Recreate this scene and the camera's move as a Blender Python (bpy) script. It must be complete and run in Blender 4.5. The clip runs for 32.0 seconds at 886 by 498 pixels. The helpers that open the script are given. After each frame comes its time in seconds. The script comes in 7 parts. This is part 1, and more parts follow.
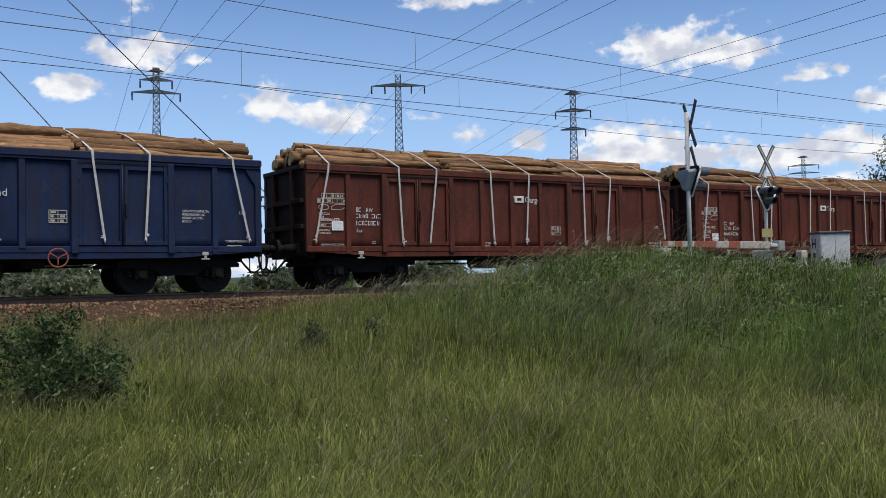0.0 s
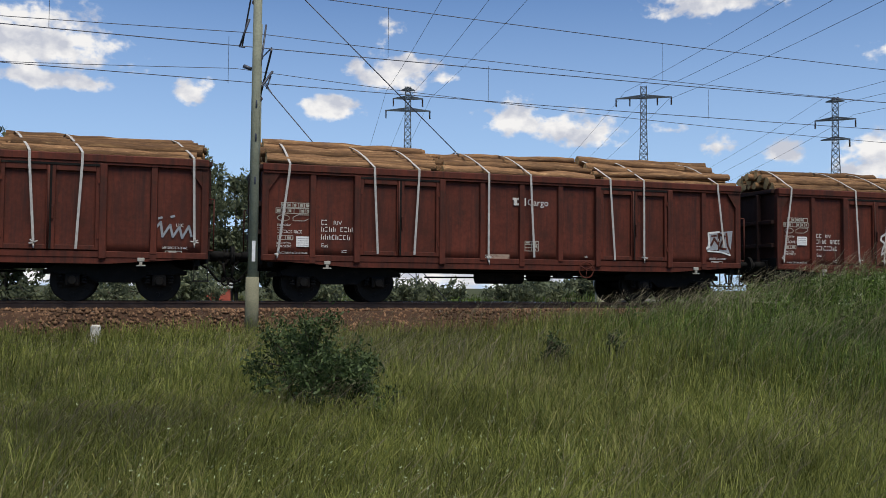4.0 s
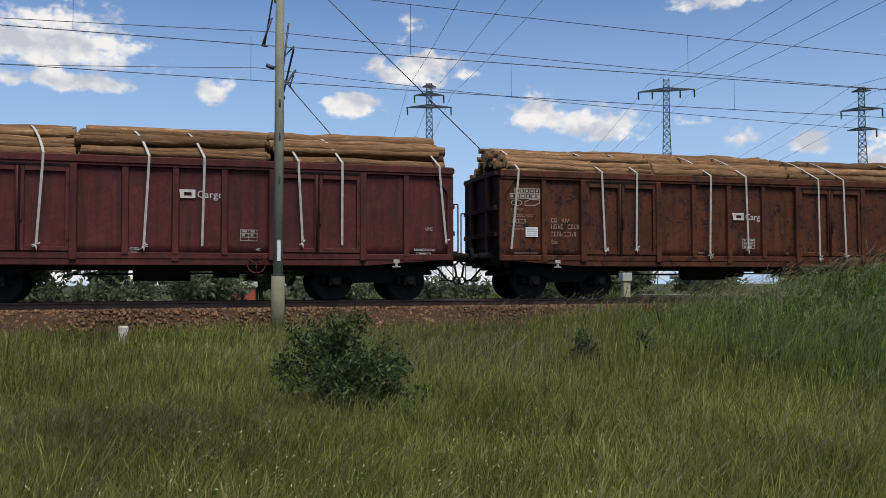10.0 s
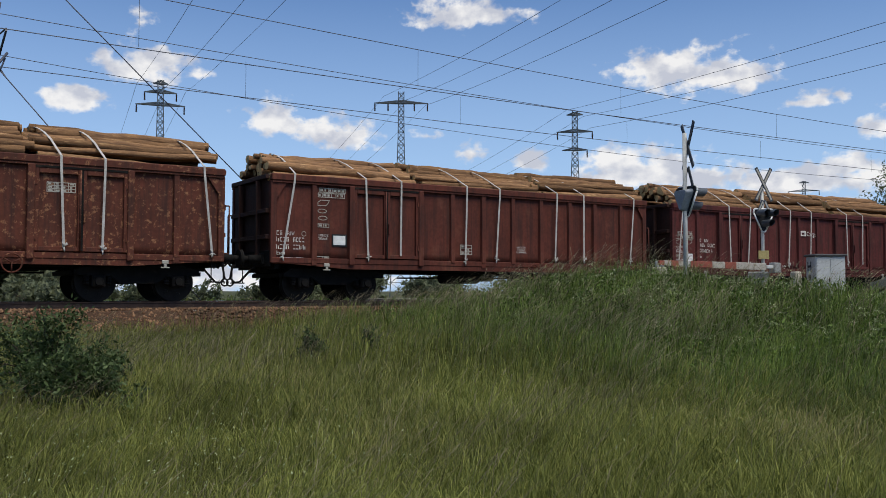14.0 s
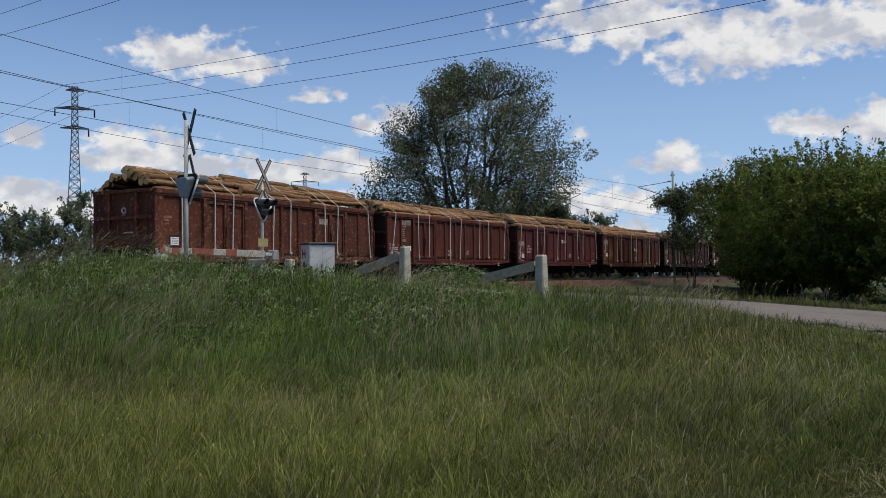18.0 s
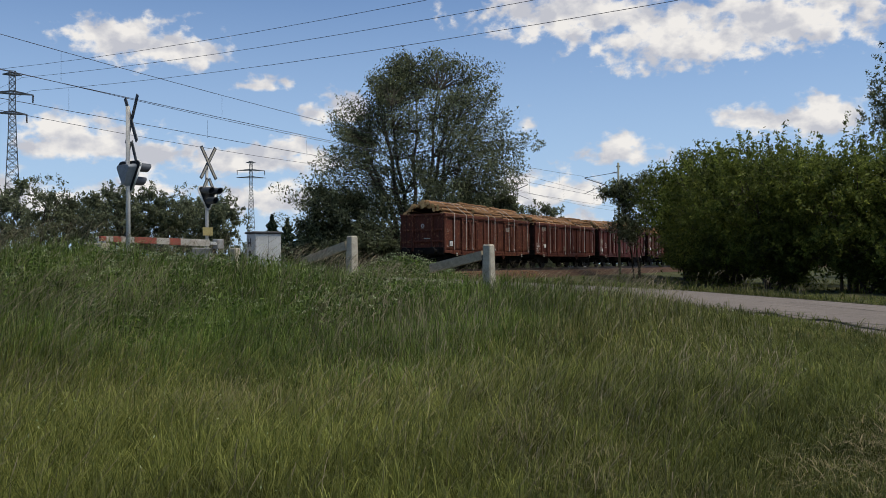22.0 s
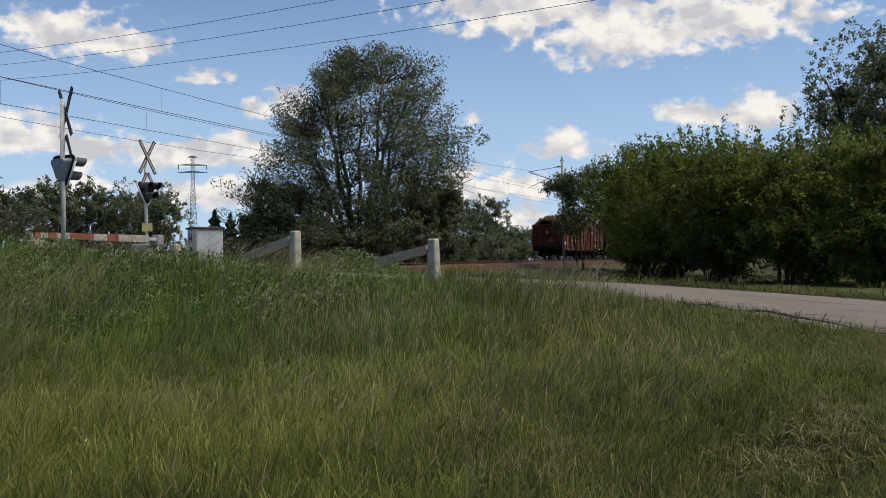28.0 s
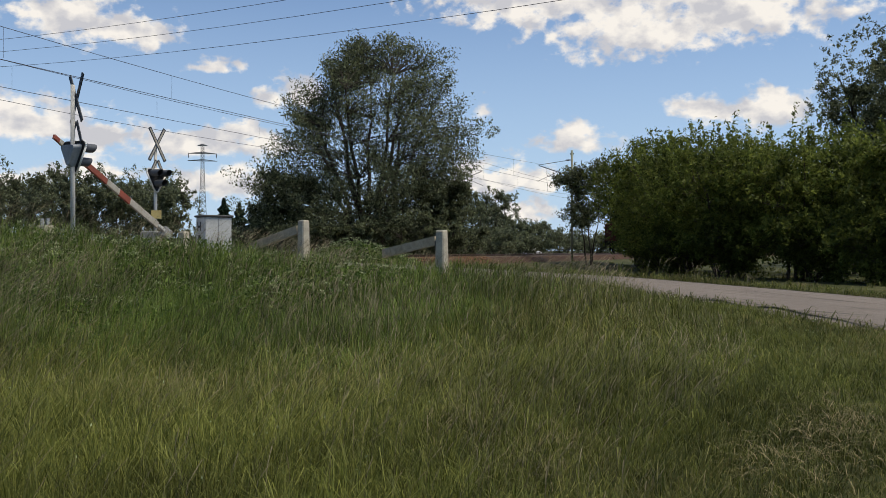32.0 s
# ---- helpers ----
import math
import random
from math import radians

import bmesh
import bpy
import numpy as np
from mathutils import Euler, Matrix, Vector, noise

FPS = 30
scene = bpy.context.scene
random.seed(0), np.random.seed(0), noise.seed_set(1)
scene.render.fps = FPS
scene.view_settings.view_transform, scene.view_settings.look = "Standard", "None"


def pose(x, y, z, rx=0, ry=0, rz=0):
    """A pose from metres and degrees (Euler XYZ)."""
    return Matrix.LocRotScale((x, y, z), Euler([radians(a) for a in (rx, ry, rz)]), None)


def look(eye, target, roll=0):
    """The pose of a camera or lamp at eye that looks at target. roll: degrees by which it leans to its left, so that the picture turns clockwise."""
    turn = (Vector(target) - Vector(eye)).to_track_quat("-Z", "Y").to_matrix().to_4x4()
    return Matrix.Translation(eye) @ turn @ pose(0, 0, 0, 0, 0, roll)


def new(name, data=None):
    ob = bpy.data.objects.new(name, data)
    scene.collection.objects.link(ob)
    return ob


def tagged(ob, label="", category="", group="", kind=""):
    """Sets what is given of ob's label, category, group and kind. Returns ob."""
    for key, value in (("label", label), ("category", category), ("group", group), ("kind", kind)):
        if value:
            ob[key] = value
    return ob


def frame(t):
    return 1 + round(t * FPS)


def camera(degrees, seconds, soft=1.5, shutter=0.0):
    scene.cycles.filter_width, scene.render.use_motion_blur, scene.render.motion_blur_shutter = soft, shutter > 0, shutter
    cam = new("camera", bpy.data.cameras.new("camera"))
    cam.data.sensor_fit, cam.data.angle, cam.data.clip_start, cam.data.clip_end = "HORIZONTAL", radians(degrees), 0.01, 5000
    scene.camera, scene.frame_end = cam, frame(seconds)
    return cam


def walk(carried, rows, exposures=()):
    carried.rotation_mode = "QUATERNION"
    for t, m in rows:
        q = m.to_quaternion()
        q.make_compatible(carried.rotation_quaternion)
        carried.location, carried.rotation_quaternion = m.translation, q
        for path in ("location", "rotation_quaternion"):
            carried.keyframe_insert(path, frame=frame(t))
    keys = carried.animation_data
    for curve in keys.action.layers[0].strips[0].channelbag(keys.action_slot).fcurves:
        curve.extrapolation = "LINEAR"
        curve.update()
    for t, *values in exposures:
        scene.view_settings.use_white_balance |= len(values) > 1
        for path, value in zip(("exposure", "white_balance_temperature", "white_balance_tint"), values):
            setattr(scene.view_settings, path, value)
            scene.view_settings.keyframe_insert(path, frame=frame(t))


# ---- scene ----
# ---- camera and walk ----
# the frame of the place: x along the railway, y across it away from the camera, z = 0 at the top of the rails
PATH = [
    (0, 0.03, 0.38, 0.36, 91.50, 1.09, -33.57),
    (0.5, 0.03, 0.37, 0.36, 91.96, 0.84, -34.02),
    (1, 0.04, 0.36, 0.36, 92.17, 0.72, -34.09),
    (1.5, 0.04, 0.34, 0.36, 92.24, 0.77, -34.09),
    (2, 0.05, 0.33, 0.37, 92.33, 0.85, -31.89),
    (2.5, 0.05, 0.32, 0.37, 92.35, 0.01, -28.69),
    (3, 0.03, 0.33, 0.36, 92.31, -0.18, -24.15),
    (3.5, 0.01, 0.34, 0.36, 92.59, -0.43, -18.90),
    (5.5, -0.06, 0.35, 0.33, 92.22, -0.53, -18.25),
    (6, -0.07, 0.34, 0.32, 92.26, -0.75, -17.62),
    (6.5, -0.06, 0.36, 0.33, 92.12, -0.62, -17.53),
    (7, -0.06, 0.37, 0.34, 92.01, -0.29, -17.70),
    (7.5, -0.06, 0.39, 0.35, 91.99, -0.04, -17.58),
    (8, -0.05, 0.41, 0.35, 92.09, -0.12, -17.58),
    (8.5, -0.05, 0.42, 0.36, 92.27, -0.17, -16.82),
    (9, -0.04, 0.44, 0.37, 92.17, 0.00, -17.31),
    (9.5, -0.04, 0.46, 0.38, 92.19, 0.07, -17.46),
    (10, -0.03, 0.47, 0.38, 92.20, 0.17, -17.15),
    (10.5, -0.03, 0.49, 0.39, 92.28, 0.14, -17.56),
    (11, -0.02, 0.51, 0.40, 92.38, -0.07, -17.76),
    (11.5, -0.04, 0.47, 0.38, 92.06, 0.33, -18.57),
    (12, -0.05, 0.42, 0.37, 92.20, 0.21, -21.57),
    (12.5, -0.07, 0.38, 0.35, 92.52, 0.01, -24.40),
    (13, -0.08, 0.34, 0.34, 92.64, 0.04, -26.94),
    (13.5, -0.06, 0.27, 0.30, 92.81, -0.03, -31.53),
    (14, -0.04, 0.19, 0.26, 92.63, -0.10, -33.61),
    (14.5, -0.02, 0.12, 0.22, 92.69, 0.04, -38.84),
    (16.5, 0.08, 0.07, 0.28, 92.83, 0.97, -48.87),
    (17, 0.05, 0.05, 0.29, 91.75, 1.36, -57.75),
    (17.5, 0.02, 0.02, 0.29, 91.64, 0.93, -63.30),
    (18, -0.01, -0.01, 0.29, 91.64, 0.55, -63.74),
    (18.5, -0.00, -0.01, 0.29, 92.06, 0.60, -63.90),
    (19, -0.00, -0.01, 0.29, 92.21, 0.67, -64.12),
    (19.5, -0.00, -0.01, 0.29, 92.28, 0.58, -64.35),
    (20, -0.00, -0.00, 0.29, 92.38, 0.60, -64.39),
    (20.5, -0.00, -0.00, 0.28, 92.28, 0.64, -65.13),
    (21, 0.00, -0.00, 0.28, 91.46, 0.57, -66.79),
    (21.5, 0.01, 0.00, 0.28, 91.13, 0.47, -67.04),
    (22, 0.03, 0.00, 0.28, 90.98, 0.47, -67.01),
    (22.5, 0.04, 0.01, 0.28, 91.17, 0.45, -66.89),
    (23, 0.06, 0.01, 0.28, 91.25, 0.45, -66.84),
    (23.5, 0.07, 0.01, 0.28, 91.14, 0.96, -68.15),
    (24, 0.09, 0.01, 0.28, 91.22, 0.93, -69.27),
    (24.5, 0.10, 0.01, 0.28, 91.33, 0.50, -69.11),
    (25, 0.11, 0.01, 0.28, 91.38, 0.23, -68.96),
    (25.5, 0.12, 0.02, 0.28, 90.88, 0.48, -69.09),
    (27.5, 0.13, 0.02, 0.28, 90.25, 0.94, -70.06),
    (28, 0.13, 0.02, 0.28, 90.59, 0.90, -70.41),
    (28.5, 0.14, 0.02, 0.28, 90.82, 0.31, -70.15),
    (29, 0.14, 0.02, 0.27, 90.73, 0.11, -69.90),
    (29.5, 0.14, 0.02, 0.27, 90.57, 0.14, -70.20),
    (30, 0.15, 0.02, 0.27, 90.25, 0.33, -70.29),
    (30.5, 0.15, 0.02, 0.27, 90.39, 0.56, -70.64),
    (31, 0.15, 0.02, 0.27, 89.88, 0.63, -70.73),
    (31.5, 0.16, 0.02, 0.27, 90.14, 0.35, -70.56),
    (32, 0.16, 0.03, 0.27, 90.09, 0.03, -69.90),
]
cam = camera(51.70, 32.0, soft=.8)
# the clip's camera shifts its white balance a little, bluer at first, warmer at the end
walk(cam, [(t, pose(*v)) for t, *v in PATH], [(0, .16, 6350, 10), (1, .06, 6250, 10), (2, -.04, 6150, 10), (3, .09, 6520, 10), (7, .01, 6580, 10), (13, .10, 6560, 10), (14, .05, 6440, 10), (17, -.08, 6450, 10), (20, -.05, 6620, 10), (25, .05, 6850, 10), (29, .07, 7000, 10), (32, .08, 7050, 10)])

# ---- world, sun, exposure ----
SUN_AZ, SUN_EL = -80, 62
scene.view_settings.exposure = 0.0


def build_world():
    w = bpy.data.worlds.new("sky")
    scene.world = w
    w.use_nodes = True
    nt = w.node_tree
    nt.nodes.clear()
    N, L = nt.nodes.new, nt.links.new

    def math_node(op, a, b=None, c=None):
        n = N("ShaderNodeMath")
        n.operation = op
        for i, v in enumerate((a, b, c)):
            if v is None:
                continue
            if isinstance(v, (int, float)):
                n.inputs[i].default_value = v
            else:
                L(v, n.inputs[i])
        return n.outputs[0]

    out, bg = N("ShaderNodeOutputWorld"), N("ShaderNodeBackground")
    sky = N("ShaderNodeTexSky")
    sky.sky_type, sky.sun_disc = "NISHITA", False
    sky.sun_elevation, sky.sun_rotation = radians(SUN_EL), radians(90 - SUN_AZ)
    sky.air_density, sky.dust_density, sky.ozone_density = 1.0, 0.6, 2.0
    tc, sep = N("ShaderNodeTexCoord"), N("ShaderNodeSeparateXYZ")
    L(tc.outputs["Generated"], sep.inputs[0])
    az = math_node("MULTIPLY", math_node("ARCTAN2", sep.outputs[1], sep.outputs[0]), 57.2958)
    el = math_node("MULTIPLY", math_node("ARCSINE", sep.outputs[2]), 57.2958)
    # fair-weather clouds: azimuth, elevation, half width, half height in degrees, and how dense
    # clouds above 55 degrees are unseen, added overhead to whiten the ambient light
    clouds = [(72, .9, 13, 1.3, 1.0), (92, .8, 10, 1.2, 1.0), (55.1, 17.1, 3.9, 1.3, 1.0), (42.4, 13.2, 3.3, 1.43, 1.0), (38.6, 12.8, 2.5, 1.3, 1.0), (78.5, 11.0, 1.8, 1.17, 1.0), (74.8, 13.2, 2.9, 1.3, 1.0), (73.7, 13.8, 1.3, 1.04, 1.0), (71.2, 13.0, 1.5, 0.52, 0.45),
              (67.0, 10.6, 2.0, 1.43, 1.0), (63.0, 9.8, 2.9, 1.17, 1.0), (54.7, 8.8, 1.4, 0.91, 0.8), (51.3, 8.2, 1.1, 0.78, 0.8), (57.4, 9.7, 1.1, 0.39, 0.4), (45.7, 8.0, 2.7, 1.17, 1.0), (42.0, 7.0, 5.8, 0.91, 1.0),
              (34.9, 6.6, 5.1, 0.91, 1.0), (34.5, 11.0, 1.8, 0.65, 0.5), (30.6, 9.5, 1.5, 1.04, 0.6), (75.0, 15.9, 0.7, 1.3, 0.38), (96.1, 13.9, 5.1, 2.53, 1.0), (95.7, 11.9, 4.2, 0.78, 1.0), (87.0, 11.6, 1.3, 1.04, 1.0),
              (78.5, 10.9, 1.7, 1.04, 1.0), (41.5, 13.3, 3.9, 1.69, 1.0), (38.2, 12.9, 2.4, 1.3, 1.0), (15.2, 15.4, 6.5, 2.2, 1.0), (7.9, 13.6, 7.0, 2.47, 1.0), (2.2, 14.1, 7.0, 2.53, 1.0), (34.2, 11.0, 1.9, 0.65, 0.5),
              (29.1, 9.7, 1.9, 1.3, 1.0), (51.0, 8.1, 1.5, 0.91, 1.0), (50.0, 4.4, 4.6, 1.3, 1.0), (44.1, 7.4, 4.6, 1.56, 1.0), (40.5, 6.8, 2.4, 1.17, 1.0), (32.7, 7.2, 2.9, 0.91, 1.0), (30.6, 6.5, 1.9, 0.91, 1.0),
              (2.7, 8.4, 2.7, 0.91, 1.0), (0.0, 8.6, 2.4, 1.3, 1.0), (11.8, 6.8, 2.5, 1.04, 1.0), (16.1, 4.5, 3.9, 1.3, 1.0), (35.8, 6.2, 3.5, 0.91, 1.0), (47.3, 3.8, 3.9, 0.91, 1.0), (41.5, 4.7, 3.1, 0.91, 1.0),
              (51.5, 5.3, 1.2, 0.65, 1.0), (0.7, 8.3, 3.5, 1.43, 1.0), (4.2, 8.5, 2.4, 0.91, 1.0), (12.1, 6.9, 2.2, 1.17, 1.0), (17.3, 4.5, 3.5, 1.56, 1.0), (15.6, 2.7, 3.1, 1.04, 1.0), (33.7, 4.1, 4.2, 1.3, 1.0),
              (31.7, 6.6, 2.4, 1.04, 1.0), (17.5, 8.7, 0.8, 0.91, 0.6), (32.7, 11.3, 0.8, 0.52, 0.45), (-14, 13, 7.4, 2.2, 1.0), (112, 10, 6.3, 2.08, 1.0), (128, 17, 7.4, 2.64, 1.0), (-30, 8, 5.9, 1.82, 1.0),
              (150, 9, 6.3, 1.95, 1.0), (-48, 64, 78.8, 20.9, 1.0), (170, 58, 42.0, 13.2, 1.0), (75, 62, 35.7, 11.0, 1.0), (-75, 14, 8.4, 2.42, 1.0), (-110, 10, 7.4, 2.2, 1.0), (-150, 16, 8.4, 2.75, 1.0),
              (179, 11, 6.3, 2.08, 1.0)]
    field = None
    for a, e, ww, hh, thick in clouds:
        dx = math_node("MULTIPLY", math_node("SUBTRACT", az, a), 1 / ww)
        dz = math_node("SUBTRACT", el, e - .15 * hh)
        dy = math_node("MAXIMUM", math_node("MULTIPLY", dz, .92 / hh), math_node("MULTIPLY", dz, -1.45 / hh))      # rounded above, flat below
        r = math_node("SQRT", math_node("ADD", math_node("MULTIPLY", dx, dx), math_node("MULTIPLY", dy, dy)))
        v = math_node("SUBTRACT", thick, r if thick == 1.0 else math_node("MULTIPLY", r, thick + .15))
        field = v if field is None else math_node("MAXIMUM", field, v)
    field = math_node("MAXIMUM", field, -1.2)
    xyz = N("ShaderNodeCombineXYZ")
    L(az, xyz.inputs[0])
    L(math_node("MULTIPLY", el, 1.35), xyz.inputs[1])

    up = N("ShaderNodeVectorMath")                      # a little higher in the sky, for the light on the billows
    up.operation = "ADD"
    up.inputs[1].default_value = (-.35, 1.1, 0)
    L(xyz.outputs[0], up.inputs[0])

    def fbm(scale, detail, rough, higher=False):
        n = N("ShaderNodeTexNoise")
        n.inputs["Scale"].default_value, n.inputs["Detail"].default_value, n.inputs["Roughness"].default_value = scale, detail, rough
        L((up if higher else xyz).outputs[0], n.inputs["Vector"])
        return n.outputs[0]

    billow = math_node("SUBTRACT", .5, math_node("ABSOLUTE", math_node("SUBTRACT", fbm(.95, 4, .5), .5)))
    rag = math_node("ADD", math_node("MULTIPLY", math_node("SUBTRACT", fbm(.62, 8, .52), .5), 2.5), math_node("MULTIPLY", math_node("SUBTRACT", billow, .43), 1.2))
    dens = math_node("ADD", field, rag)
    ramp = N("ShaderNodeMapRange")
    ramp.interpolation_type = "SMOOTHSTEP"
    ramp.inputs["From Min"].default_value, ramp.inputs["From Max"].default_value = -.06, .55
    L(dens, ramp.inputs["Value"])
    shade = N("ShaderNodeMapRange")
    shade.inputs["From Min"].default_value, shade.inputs["From Max"].default_value = -.13, .10
    L(math_node("SUBTRACT", fbm(.42, 5, .5), fbm(.42, 5, .5, True)), shade.inputs["Value"])
    tone = N("ShaderNodeMix")
    tone.data_type = "RGBA"
    tone.inputs[6].default_value, tone.inputs[7].default_value = (.54, .56, .63, 1), (.88, .865, .85, 1)
    L(shade.outputs[0], tone.inputs[0])
    haze = N("ShaderNodeMapRange")                      # the sky pales towards the horizon
    haze.inputs["From Min"].default_value, haze.inputs["From Max"].default_value = 20.0, 1.0
    haze.inputs["To Min"].default_value, haze.inputs["To Max"].default_value = 0.0, .75
    L(el, haze.inputs["Value"])
    dim = N("ShaderNodeMix")
    dim.data_type, dim.blend_type = "RGBA", "MULTIPLY"
    dim.inputs[0].default_value, dim.inputs[7].default_value = 1.0, (SKY * .74, SKY * .98, SKY * 1.30, 1)
    L(sky.outputs[0], dim.inputs[6])
    pale = N("ShaderNodeMix")
    pale.data_type = "RGBA"
    pale.inputs[7].default_value = (.50, .69, .96, 1)
    L(haze.outputs[0], pale.inputs[0])
    L(dim.outputs[2], pale.inputs[6])
    mix = N("ShaderNodeMix")
    mix.data_type = "RGBA"
    L(math_node("MULTIPLY", ramp.outputs[0], .96), mix.inputs[0])
    L(pale.outputs[2], mix.inputs[6])
    L(tone.outputs[2], mix.inputs[7])
    L(mix.outputs[2], bg.inputs[0])
    bg.inputs[1].default_value = 1.0
    L(bg.outputs[0], out.inputs[0])


SKY = 0.085
build_world()
sun = new("sun", bpy.data.lights.new("sun", "SUN"))
sun.data.energy, sun.data.angle, sun.data.color = 3.8, radians(34), (1.0, .955, .86)      # the sun stands behind thin cloud: soft shadows
sun.matrix_world = look((0, 0, 60), Vector((0, 0, 60)) - Vector((math.cos(radians(SUN_AZ)) * math.cos(radians(SUN_EL)), math.sin(radians(SUN_AZ)) * math.cos(radians(SUN_EL)), math.sin(radians(SUN_EL)))))


# ---- materials ----
def material(name, col, rough=.7, col2=None, scale=6.0, detail=5.0, amount=.6, bump=.0, bump_scale=40.0, metal=0.0, vary=0.0, spec=.22, stretch=(1, 1, 1),
             col3=None, scale3=1.2, lo3=.55, hi3=.7, gen="Object", trans=0.0):
    """Two-scale colour variation, optional third colour in patches (rust, moss, dirt), bump, and a shift of value per object or island."""
    m = bpy.data.materials.new(name)
    m.use_nodes = True
    nt = m.node_tree
    N, L = nt.nodes.new, nt.links.new
    b = nt.nodes["Principled BSDF"]
    b.inputs["Roughness"].default_value, b.inputs["Metallic"].default_value = rough, metal
    b.inputs["Specular IOR Level"].default_value = spec
    tc, mp = N("ShaderNodeTexCoord"), N("ShaderNodeMapping")
    mp.inputs["Scale"].default_value = stretch
    L(tc.outputs[gen], mp.inputs[0])

    def noise_node(sc, de=5.0, ro=.6):
        n = N("ShaderNodeTexNoise")
        n.inputs["Scale"].default_value, n.inputs["Detail"].default_value, n.inputs["Roughness"].default_value = sc, de, ro
        L(mp.outputs[0], n.inputs["Vector"])
        return n.outputs[0]

    def blend(fac, a, c, mode="MIX"):
        n = N("ShaderNodeMix")
        n.data_type, n.blend_type = "RGBA", mode
        for sock, v in ((n.inputs[0], fac), (n.inputs[6], a), (n.inputs[7], c)):
            if isinstance(v, float):
                sock.default_value = v
            elif isinstance(v, tuple):
                sock.default_value = (*v, 1)
            else:
                L(v, sock)
        return n.outputs[2]

    def ranged(v, lo, hi, a=0.0, c=1.0):
        n = N("ShaderNodeMapRange")
        for i, x in zip((1, 2, 3, 4), (lo, hi, a, c)):
            n.inputs[i].default_value = x
        L(v, n.inputs[0])
        return n.outputs[0]

    color = col
    c2 = col2 or tuple(x * .7 for x in col)
    big = ranged(noise_node(scale, detail), .5 - .3 * amount - .05, .5 + .3 * amount)
    color = blend(big, c2, col)
    fine = ranged(noise_node(scale * 9, 4.0), .25, .75, .78, 1.18)
    comb = N("ShaderNodeCombineColor")
    for i in range(3):
        L(fine, comb.inputs[i])
    color = blend(1.0, color, comb.outputs[0], "MULTIPLY")
    if col3:
        color = blend(ranged(noise_node(scale3, 8.0, .7), lo3, hi3), color, col3)
    if vary:
        oi = N("ShaderNodeObjectInfo" if gen != "island" else "ShaderNodeNewGeometry")
        hsv = N("ShaderNodeHueSaturation")
        L(ranged(oi.outputs["Random"], 0, 1, 1 - vary, 1 + vary), hsv.inputs["Value"])
        L(color, hsv.inputs["Color"])
        color = hsv.outputs[0]
    L(color, b.inputs["Base Color"])
    if bump:
        bn = N("ShaderNodeBump")
        bn.inputs["Strength"].default_value, bn.inputs["Distance"].default_value = bump, .02
        L(noise_node(bump_scale, 6.0), bn.inputs["Height"])
        L(bn.outputs[0], b.inputs["Normal"])
    return m


